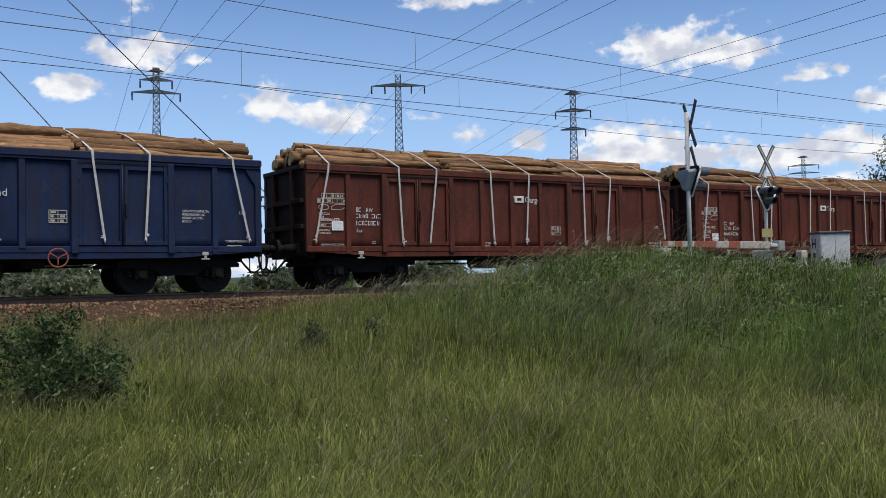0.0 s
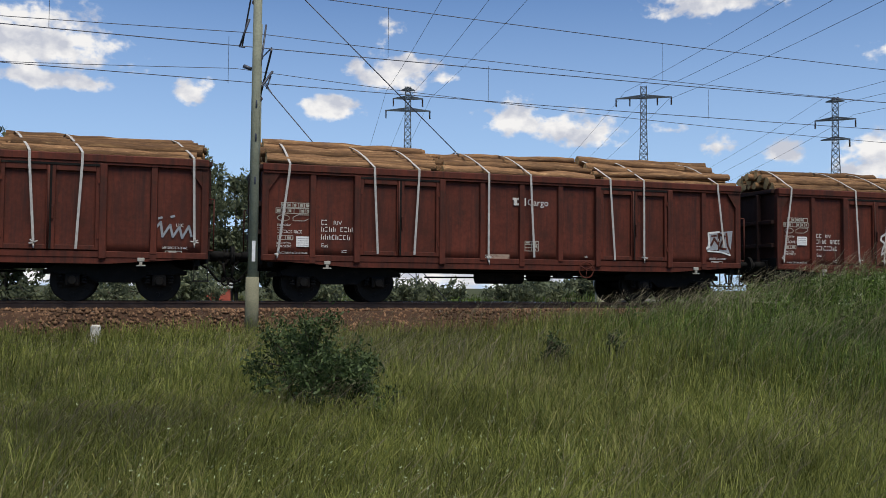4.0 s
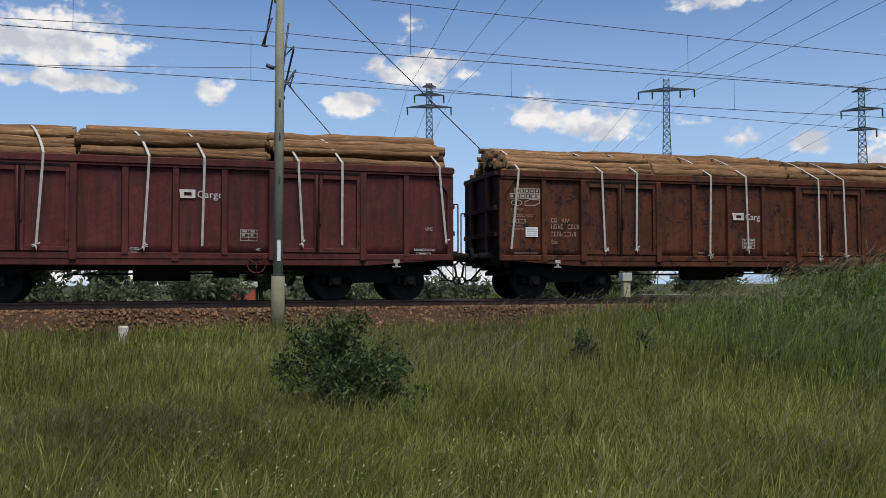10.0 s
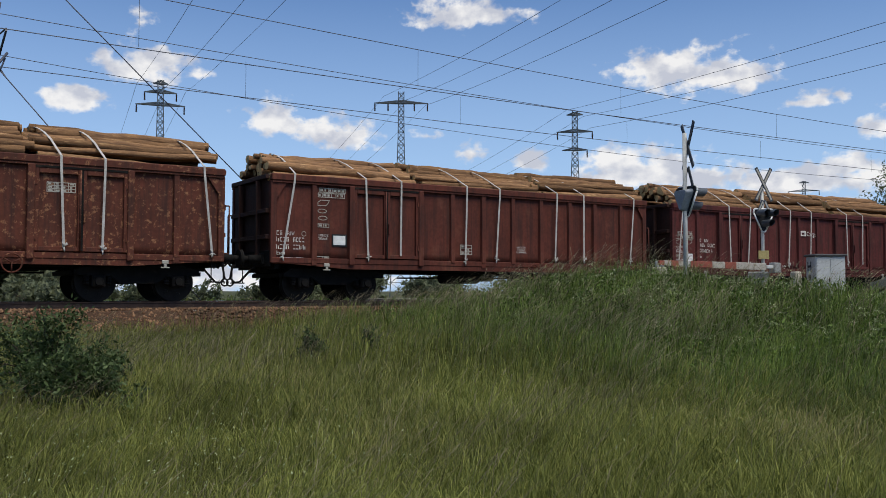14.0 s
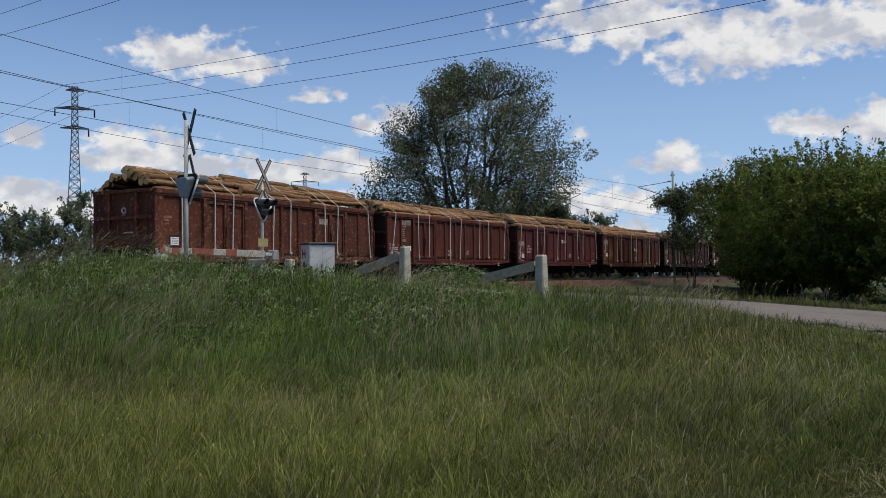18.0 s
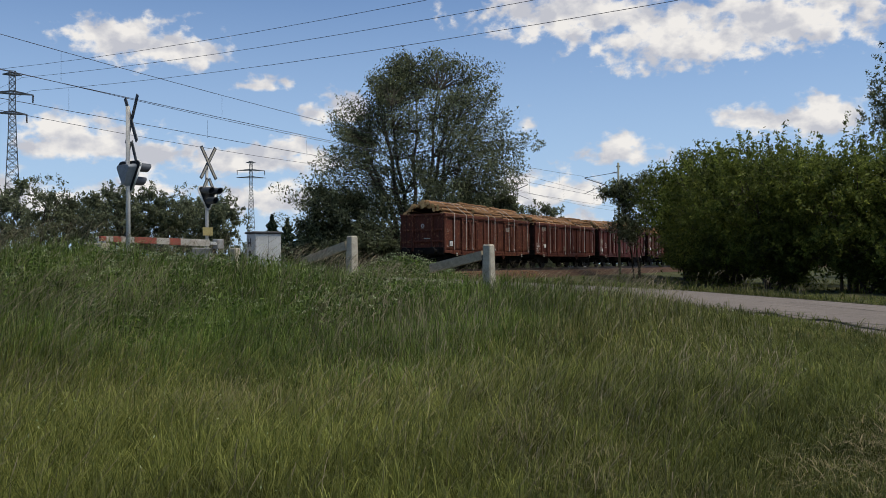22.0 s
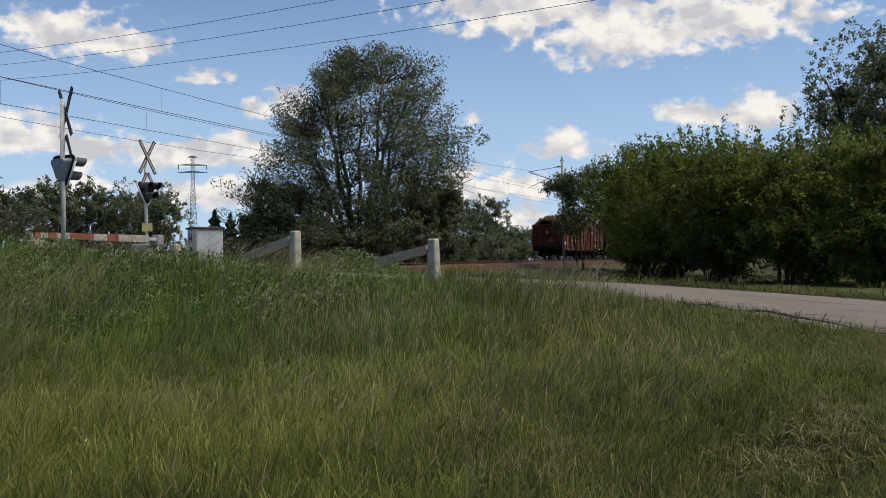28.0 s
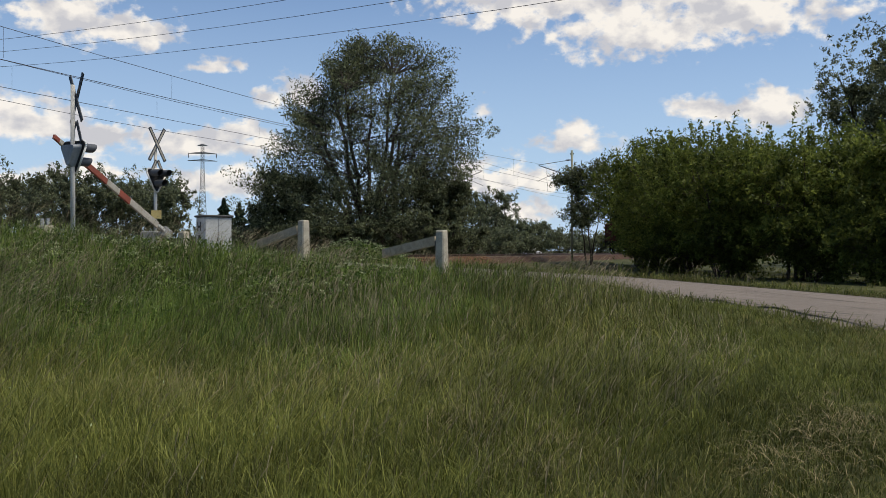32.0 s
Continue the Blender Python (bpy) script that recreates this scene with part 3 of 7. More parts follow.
def build_ground():
    xs, ys = axis_steps(-30, 110, .6, 3500), axis_steps(-30, 50, .6, 3500)
    X, Y = np.meshgrid(xs, ys)
    Z = ground_z(X, Y)
    near = np.exp(-((X - 20) ** 2 + Y ** 2) / 60 ** 2)
    Z = Z + near * .025 * np.sin(X * 2.3 + np.sin(Y * 1.7)) * np.sin(Y * 2.1)
    on_road = (X > road_left(Y) - .3) & (X < road_right(Y) + .3) & (Y > -40) & (Y < 40)
    Z = np.where(on_road, road_z(Y) - .10, Z)
    nx, ny = len(xs), len(ys)
    i = np.arange((nx - 1) * (ny - 1))
    r, c = i // (nx - 1), i % (nx - 1)
    q = np.stack([r * nx + c, r * nx + c + 1, (r + 1) * nx + c + 1, (r + 1) * nx + c], 1)
    me = raw_mesh("ground", np.stack([X.ravel(), Y.ravel(), Z.ravel()], 1), q.ravel(), np.full(len(q), 4), M["soil"], True)
    tagged(new("ground", me), "uneven meadow soil with green and dry turf reaching to the horizon", "ground", kind="structure")


def build_road():
    bm = bmesh.new()
    ys = list(np.arange(-38, 19.6, .8))
    rows = []
    for y in ys:
        l, r, z = float(road_left(y)), float(road_right(y)), float(road_z(y))
        wob = .12 * math.sin(y * 1.9) + .08 * math.sin(y * 4.3)
        l, r = l + wob, r + .1 * math.sin(y * 2.6)
        row = []
        for k in range(9):
            f = k / 8
            row.append(bm.verts.new((l + (r - l) * f, y, z + .05 * (1 - (2 * f - 1) ** 2) - (.16 if k in (0, 8) else 0))))
        rows.append(row)
    for a, b in zip(rows, rows[1:]):
        for k in range(8):
            bm.faces.new((a[k], a[k + 1], b[k + 1], b[k])).smooth = True
    tagged(part("road", bm, M["asphalt"]), "pale worn asphalt lane climbing to the level crossing", "road", kind="structure")
    # cracks that run along both worn edges of the lane
    for f0, y0, y1, wd, seed in ((.10, -7.0, 4.0, .07, 1.0), (.86, -9.0, 5.0, .06, 2.4), (.04, -4.0, 2.2, .05, 4.1), (.55, -6.0, 1.0, .025, 5.3), (.93, -4.0, 6.0, .04, 7.7)):
        bm, prev = bmesh.new(), None
        for y in np.arange(y0, y1, .22):
            f = f0 + .012 * math.sin(y * 2.1 + seed) + .008 * math.sin(y * 6.7 + seed)
            l, r = float(road_left(y)), float(road_right(y))
            xx, z = l + (r - l) * f, float(road_z(y)) + .05 * (1 - (2 * f - 1) ** 2) + .006
            w = wd * (.5 + .5 * abs(math.sin(y * 1.3 + seed))) + .012
            cur = [bm.verts.new((xx - w, y, z)), bm.verts.new((xx + w, y, z))]
            if prev:
                bm.faces.new((prev[0], prev[1], cur[1], cur[0]))
            prev = cur
        tagged(part("road_crack", bm, M["crack"]), "dark crack running along the worn lane", "road crack", kind="structure")
    # crossing deck between and beside the rails
    deck = thing("crossing_deck", label="weathered concrete slabs laid between the rails of the crossing", category="crossing deck", kind="structure")
    for off, wid in ((-2.05, 2.2), (0, 1.3), (2.05, 2.2)):
        for k in range(4):
            s = 19.0 + k * 1.42
            p = track(s + .7, off)
            part("slab", box(-.69, -wid / 2, -.16, .69, wid / 2, -.012, .02), M["concrete"], deck, m=pose(p.x, p.y, 0, 0, 0, heading(s)))
    bm = box(18.4, track(21).y + 3.2, -.22, 24.4, 34, -.06)
    tagged(part("road_beyond", bm, M["asphalt"]), "asphalt lane leaving the crossing on the far side", "road", kind="structure")


RAIL_PROFILE = [(-.07, -.172), (.07, -.172), (.07, -.160), (.012, -.145), (.012, -.045), (.036, -.035), (.036, -.004), (.028, 0), (-.028, 0), (-.036, -.004), (-.036, -.035), (-.012, -.045), (-.012, -.145), (-.07, -.160)]


def build_track():
    rails = thing("railway_track", label="single line of rusty steel rails on concrete sleepers in brown ballast", category="railway track", kind="structure")
    ss = list(np.arange(-70, 231, 4.0))
    for side in (-.7535, .7535):
        bm = bmesh.new()
        rows = [[bm.verts.new(track(s, side + a, b)) for a, b in RAIL_PROFILE] for s in ss]
        n = len(RAIL_PROFILE)
        for r0, r1 in zip(rows, rows[1:]):
            for k in range(n):
                f = bm.faces.new((r0[k], r0[(k + 1) % n], r1[(k + 1) % n], r1[k]))
                f.material_index = 1 if k == 7 else 0
        bmesh.ops.recalc_face_normals(bm, faces=bm.faces[:])
        ob = part("rail", bm, M["rail"], rails)
        ob.data.materials.append(M["railtop"])
    me = shared("sleeper", box(-.13, -1.3, -.38, .13, 1.3, -.19, .02))
    for k in range(200):
        s = -32 + k * .6
        if 18.4 < s < 25.2:
            continue
        p = track(s)
        part("sleeper", me, M["sleeper"], rails, m=pose(p.x, p.y, 0, 0, 0, heading(s)))
    bm = bmesh.new()
    prof = [(-3.6, -1.15), (-2.75, -.62), (-1.95, -.24), (-1.6, -.185), (0, -.215), (1.6, -.185), (1.95, -.24), (2.75, -.62), (3.6, -1.15)]
    rows = []
    for s in np.arange(-70, 231, 1.0):
        rows.append([bm.verts.new(track(float(s), a + random.uniform(-.06, .06), b + random.uniform(-.03, .03))) for a, b in prof])
    for r0, r1 in zip(rows, rows[1:]):
        for k in range(len(prof) - 1):
            bm.faces.new((r0[k], r0[k + 1], r1[k + 1], r1[k]))
    bmesh.ops.recalc_face_normals(bm, faces=bm.faces[:])
    tagged(part("ballast_bed", bm, M["ballast"]), "reddish brown crushed stone ballast bed", "ballast", kind="structure")
    # loose stones on the shoulder that faces the meadow
    rng = np.random.default_rng(5)
    n = 26000
    s = rng.uniform(-24, 60, n)
    o = rng.uniform(-3.5, -.9, n)
    keep = ~((s > 18.3) & (s < 25.5))
    s, o = s[keep], o[keep]
    n = len(s)
    z = np.interp(o, [a for a, _ in prof], [b for _, b in prof])
    a = s / RADIUS
    P = np.stack([(RADIUS + o) * np.sin(a), TRACK_Y - RADIUS + (RADIUS + o) * np.cos(a), z + .012], 1)
    base = np.array([(0, 0, 1), (1, 0, .1), (0, 1, -.1), (-1, 0, .1), (0, -1, 0), (0, 0, -1)], float)
    V = base[None] * rng.uniform(.6, 1.3, (n, 6, 3)) * rng.uniform(.026, .058, (n, 1, 1))
    ang = rng.uniform(0, 6.28, n)
    ca, sa = np.cos(ang)[:, None], np.sin(ang)[:, None]
    V = np.stack([V[..., 0] * ca - V[..., 1] * sa, V[..., 0] * sa + V[..., 1] * ca, V[..., 2]], -1) + P[:, None]
    F = np.array([(0, 1, 2), (0, 2, 3), (0, 3, 4), (0, 4, 1), (5, 2, 1), (5, 3, 2), (5, 4, 3), (5, 1, 4)])
    idx = (F[None] + (np.arange(n) * 6)[:, None, None]).reshape(-1)
    tagged(new("ballast_stones", raw_mesh("ballast_stones", V.reshape(-1, 3), idx, np.full(n * 8, 3), M["stone"])), "loose reddish crushed stones on the ballast shoulder", "ballast", kind="stuff")


M["stone"] = leafy("crushed_stone", (.056, .030, .016), (.215, .122, .068), trans=0.0, rough=.9)
build_ground()
build_road()
build_track()


# ---- goods wagons: high-sided bogie opens, each with a load of logs ----
BODY, PITCH, ZB, ZT, YW = 12.78, 14.04, .95, 3.18, 1.36
H = BODY / 2
CACHE = {}


def cached(key, make):
    if key not in CACHE:
        CACHE[key] = shared(key, make())
    return CACHE[key]


def rib_mesh():
    bm = bmesh.new()
    prof = [(-.085, 0), (-.06, .085), (.06, .085), (.085, 0)]
    lo = [bm.verts.new((a, -YW - b, ZB + .10)) for a, b in prof]
    hi = [bm.verts.new((a, -YW - b * .8, ZT - .17)) for a, b in prof]
    for k in range(3):
        bm.faces.new((lo[k], lo[k + 1], hi[k + 1], hi[k]))
    bm.faces.new(lo[::-1])
    bm.faces.new(hi)
    return bm


def door_mesh():
    """One leaf of a double door: a raised frame round a sunk, lightly dished sheet."""
    w, z0, z1, y = .98, ZB + .16, ZT - .26, -YW
    bm = bmesh.new()
    for a in ((0, z0, .09, z1), (w - .09, z0, w, z1), (.09, z0, w - .09, z0 + .10), (.09, z1 - .12, w - .09, z1)):
        box(a[0], y - .078, a[1], a[2], y - .002, a[3], .008, bm)
    n, mrows = 6, []
    for i in range(n + 1):
        row = []
        for j in range(n + 1):
            fx, fz = i / n, j / n
            row.append(bm.verts.new((.09 + (w - .18) * fx, y - .012 - .014 * math.sin(fx * 9.5) * math.sin(fz * 7.0) * math.sin(math.pi * fx) * math.sin(math.pi * fz), z0 + .10 + (z1 - z0 - .22) * fz)))
        mrows.append(row)
    for i in range(n):
        for j in range(n):
            f = bm.faces.new((mrows[i][j], mrows[i + 1][j], mrows[i + 1][j + 1], mrows[i][j + 1]))
            f.smooth = True
    return bm


def bogie_frame_mesh():
    bm = bmesh.new()
    for sgn in (-1, 1):
        y = sgn * 1.0
        prof = [(-1.42, .62), (-1.42, .72), (-1.2, .80), (-.55, .84), (.55, .84), (1.2, .80), (1.42, .72), (1.42, .62), (1.15, .60), (.62, .58), (.42, .42), (-.42, .42), (-.62, .58), (-1.15, .60)]
        fr = [bm.verts.new((a, y - .07, b)) for a, b in prof]
        bk = [bm.verts.new((a, y + .07, b)) for a, b in prof]
        bm.faces.new(fr)
        bm.faces.new(bk[::-1])
        for k in range(len(prof)):
            bm.faces.new((fr[k], bk[k], bk[(k + 1) % len(prof)], fr[(k + 1) % len(prof)]))
    box(-.22, -.95, .50, .22, .95, .80, .03, bm)
    for x in (-1.45, 1.45):
        box(x - .05, -.95, .60, x + .05, .95, .70, 0, bm)
    bmesh.ops.recalc_face_normals(bm, faces=bm.faces[:])
    return bm


def axlebox_mesh():
    bm = box(-.15, -1.17, .33, .15, -.93, .60, .035)
    rod((0, -1.17, .46), (0, -1.22, .46), .10, .085, 12, bm)
    return bm


def lathe(prof, seg=10):
    """A turned body: radius and height pairs round the z axis."""
    bm = bmesh.new()
    rings = [[bm.verts.new((r * math.cos(2 * math.pi * k / seg), r * math.sin(2 * math.pi * k / seg), z)) for k in range(seg)] for r, z in prof]
    for a, b in zip(rings, rings[1:]):
        for k in range(seg):
            bm.faces.new((a[k], a[(k + 1) % seg], b[(k + 1) % seg], b[k]))
    bm.faces.new(rings[0][::-1])
    bm.faces.new(rings[-1])
    return bm


def spring_mesh():
    prof = []
    for k in range(4):
        prof += [(.045, .39 + k * .06), (.072, .405 + k * .06), (.072, .425 + k * .06)]
    return lathe(prof + [(.045, .64)])


def wheelset_mesh():
    bm = rod((0, -.95, 0), (0, .95, 0), .085, None, 10)
    for sgn in (-1, 1):
        y = sgn * .745
        rod((0, y - .065, 0), (0, y + .065, 0), .46, .455, 32, bm)
        rod((0, y - sgn * .065, 0), (0, y - sgn * .095, 0), .487, .487, 32, bm)
        rod((0, y + sgn * .065, 0), (0, y + sgn * .10, 0), .15, .12, 14, bm)
        for k in range(6):
            a = k * math.pi / 3
            rod((.30 * math.cos(a), y + sgn * .066, .30 * math.sin(a)), (.30 * math.cos(a), y + sgn * .072, .30 * math.sin(a)), .05, .045, 8, bm)
    return bm


def side_sheet_mesh():
    """The pressed side sheet, slightly buckled between its ribs."""
    bm = bmesh.new()
    nx, nz, rng = 72, 8, random.Random(3)
    rows = []
    for i in range(nx + 1):
        x = -H + BODY * i / nx
        rows.append([bm.verts.new((x, -YW + .010 * math.sin(x * 3.0 + 1.3) * math.sin(j / nz * math.pi) + rng.uniform(-.003, .003), ZB + .08 + (ZT - ZB - .2) * j / nz)) for j in range(nz + 1)])
    for i in range(nx):
        for j in range(nz):
            bm.faces.new((rows[i][j], rows[i + 1][j], rows[i + 1][j + 1], rows[i][j + 1])).smooth = True
    g = bmesh.ops.extrude_face_region(bm, geom=bm.faces[:])
    bmesh.ops.translate(bm, vec=(0, .04, 0), verts=[v for v in g["geom"] if isinstance(v, bmesh.types.BMVert)])
    bmesh.ops.recalc_face_normals(bm, faces=bm.faces[:])
    return bm


def rim_mesh():
    bm = box(-H - .02, -YW - .11, ZT - .17, H + .02, -YW + .06, ZT, .018)
    box(-H, -YW - .085, ZT - .215, H, -YW + .02, ZT - .172, 0, bm)
    return bm


def sill_mesh():
    bm = box(-H, -YW - .06, ZB, H, -YW + .05, ZB + .14, .012)
    box(-H + .1, -YW + .05, ZB - .02, H - .1, -YW + .25, ZB + .10, 0, bm)
    for x in (-4.2, -2.1, 2.1, 4.2, 0, -5.25, 5.25):
        box(x - .07, -YW - .075, ZB - .04, x + .07, -YW, ZB + .09, 0, bm)
    return bm


def lower_sill_mesh():
    """The web that hangs below the sill between the bogies, cut away towards the ends."""
    bm = bmesh.new()
    prof = [(-H + .3, ZB), (-4.3, ZB - .13), (4.3, ZB - .13), (H - .3, ZB)]
    fr = [bm.verts.new((a, -YW - .045, b)) for a, b in prof]
    bk = [bm.verts.new((a, -YW + .04, b)) for a, b in prof]
    bm.faces.new(fr)
    bm.faces.new(bk[::-1])
    for k in range(4):
        bm.faces.new((fr[k], bk[k], bk[(k + 1) % 4], fr[(k + 1) % 4]))
    bmesh.ops.recalc_face_normals(bm, faces=bm.faces[:])
    return bm


def end_wall_mesh():
    """The sheet of the end at +x; its beams and posts are parts of their own."""
    return box(H - .06, -YW + .05, ZB + .05, H, YW - .05, ZT - .05)


def corner_mesh():
    bm = box(H - .13, -YW - .05, ZB, H + .03, -YW + .09, ZT - .175, .015)
    bm2 = bmesh.new()
    v = [bm2.verts.new(c) for c in ((H - .12, -YW - .055, ZT - .18), (H - .42, -YW - .055, ZT - .18), (H - .12, -YW - .055, ZT - .62), (H - .12, -YW - .015, ZT - .18), (H - .42, -YW - .015, ZT - .18), (H - .12, -YW - .015, ZT - .62))]
    for f in ((0, 2, 1), (3, 4, 5), (0, 1, 4, 3), (1, 2, 5, 4), (0, 3, 5, 2)):
        bm2.faces.new([v[k] for k in f])
    bmesh.ops.recalc_face_normals(bm2, faces=bm2.faces[:])
    return join(bm, bm2)


def buffer_mesh():
    bm = box(H + .0, -.13, .92, H + .10, .13, 1.20, .02)
    rod((H + .10, 0, 1.06), (H + .42, 0, 1.06), .105, .095, 14, bm)
    rod((H + .42, 0, 1.06), (H + .58, 0, 1.06), .075, .075, 12, bm)
    rod((H + .58, 0, 1.06), (H + .625, 0, 1.06), .225, .205, 20, bm)
    return bm


def coupling_mesh():
    bm = box(H, -.16, .90, H + .06, .16, 1.18, .02)
    rod((H + .05, 0, 1.04), (H + .42, 0, 1.02), .045, .05, 8, bm)
    ring((H + .50, 0, .98), .10, .028, "y", 14, 6, bm)
    rod((H + .50, 0, .90), (H + .56, 0, .55), .03, .03, 6, bm)
    ring((H + .56, 0, .47), .09, .022, "y", 12, 5, bm)
    return bm


def hose_mesh():
    bm = bmesh.new()
    pts = [(H + .02, .38, .86), (H + .15, .38, .80), (H + .30, .36, .62), (H + .42, .33, .48), (H + .54, .30, .46), (H + .60, .28, .52)]
    for a, b in zip(pts, pts[1:]):
        rod(a, b, .028, .028, 7, bm)
    return bm


def handrail_mesh():
    bm = bmesh.new()
    pts = [(H + .03, -YW - .02, 2.3), (H + .15, -YW - .02, 2.3), (H + .15, -YW - .02, 1.15), (H + .03, -YW - .02, 1.15)]
    for a, b in zip(pts, pts[1:]):
        rod(a, b, .018, .018, 6, bm)
    return bm


def step_mesh():
    bm = box(H - .28, -YW - .05, .45, H + .06, -YW + .14, .48)
    for x in (H - .26, H + .04):
        beam((x, -YW + .04, .46), (x, -YW + .04, ZB), .04, .015, bm)
    return bm


def hook_mesh():
    bm = box(-.075, -YW - .085, ZB - .075, .075, -YW - .05, ZB + .01, .01)
    box(-.03, -YW - .085, ZB - .15, .03, -YW - .05, ZB - .075, 0, bm)
    box(-.10, -YW - .085, ZB - .175, .10, -YW - .05, ZB - .145, .008, bm)
    return bm


def underframe_mesh():
    bm = box(-H + .05, -YW + .03, ZB + .02, H - .05, YW - .03, ZB + .12)
    for y in (-.35, .35):
        box(-H + .1, y - .06, ZB - .22, H - .1, y + .06, ZB + .02, 0, bm)
    for x in (-6.2, -3.0, -1.0, 1.0, 3.0, 6.2):
        box(x - .06, -YW + .06, ZB - .14, x + .06, YW - .06, ZB + .02, 0, bm)
    return bm


def brake_gear_mesh():
    bm = rod((-.9, -.55, .66), (.35, -.55, .66), .19, .19, 14)
    rod((.9, .3, .70), (1.5, .3, .70), .15, .15, 12, bm)
    for p, q in (((-2.6, -.8, .74), (2.4, -.8, .70)), ((-2.9, -1.05, .80), (2.9, -1.05, .80)), ((-2.2, -.3, .62), (2.6, -.3, .66))):
        rod(p, q, .022, .022, 6, bm)
    box(1.1, -1.1, .62, 1.55, -.85, .80, .02, bm)
    return bm


def brake_wheel_mesh():
    bm = ring((0, 0, 0), .20, .017, "y", 22, 6)
    for k in range(3):
        a = k * 2 * math.pi / 3 + .5
        rod((0, 0, 0), (.2 * math.cos(a), 0, .2 * math.sin(a)), .014, .014, 6, bm)
    rod((0, -.02, 0), (0, .16, 0), .022, .022, 8, bm)
    return bm


def log_mesh(seed):
    rng = random.Random(seed)
    L, r = 4.06 + rng.uniform(-.12, .12), 1.0
    bm = bmesh.new()
    seg, rows = 8, []
    for i in range(9):
        x = -L / 2 + L * i / 8
        k = 1 - .10 * i / 8
        oy, oz = rng.uniform(-.22, .22), rng.uniform(-.22, .22)
        rows.append([bm.verts.new((x, oy + k * r * math.cos(2 * math.pi * j / seg) * rng.uniform(.80, 1.16), oz + k * r * math.sin(2 * math.pi * j / seg) * rng.uniform(.80, 1.16))) for j in range(seg)])
    for a, b in zip(rows, rows[1:]):
        for j in range(seg):
            bm.faces.new((a[j], a[(j + 1) % seg], b[(j + 1) % seg], b[j])).smooth = True
    for rw in (rows[0][::-1], rows[-1]):
        bm.faces.new(rw).material_index = 1
    bmesh.ops.recalc_face_normals(bm, faces=bm.faces[:])
    me = shared("log", bm)
    me.materials.append(M["log"])
    me.materials.append(M["logend"])
    return me


LOGS = [log_mesh(k) for k in range(7)]


def bars(parent, x, z, rows, size=.045, side=-1, mat="white", label="white stencilled data lines"):
    """Writing too small to read or not to be told: one upright bar for each character, word by word."""
    bm = bmesh.new()
    zz, rng = z, random.Random(int(x * 100 + z * 1000))
    for row in rows:
        xx = x
        for w in row:
            e = xx + abs(w)
            while w > 0 and xx < e:
                cw = size * rng.uniform(.45, .62)
                k = rng.random()
                if k < .75:
                    stroke_box(bm, xx, zz - size, xx + cw * .3, zz)
                if k > .35:
                    stroke_box(bm, xx, zz - size * .18, xx + cw, zz)
                if k < .55:
                    stroke_box(bm, xx + cw * .7, zz - size, xx + cw, zz - size * .3)
                if k > .5:
                    stroke_box(bm, xx, zz - size, xx + cw, zz - size * .82)
                xx += cw * 1.35
            xx = e + size * .5
        zz -= size * 1.6
    return tagged(part("data_line", bm, M[mat], parent, label), kind="stuff")


def stroke_box(bm, x0, z0, x1, z1, y=-YW - .021):
    bm.faces.new([bm.verts.new(p) for p in ((x0, y, z0), (x1, y, z0), (x1, y, z1), (x0, y, z1))])


def table(parent, x, z, w, h, cols, rows, label="white stencilled table", t=.016):
    bm = bmesh.new()
    for k in range(cols + 1):
        stroke_box(bm, x + (w - t) * k / cols, z - h, x + (w - t) * k / cols + t, z)
    for k in range(rows + 1):
        stroke_box(bm, x, z - h + (h - t) * k / rows, x + w, z - h + (h - t) * k / rows + t, -YW - .0215)
    rng = random.Random(int(x * 10 + z * 100))
    for c in range(cols):
        for r in range(rows):
            if rng.random() < .8:
                xx, zz = x + w * (c + .2) / cols, z - h * (r + .75) / rows
                stroke_box(bm, xx, zz, xx + w / cols * rng.uniform(.3, .65), zz + h / rows * .5, -YW - .022)
    return tagged(part("data_table", bm, M["offwhite"], parent, label), kind="stuff")


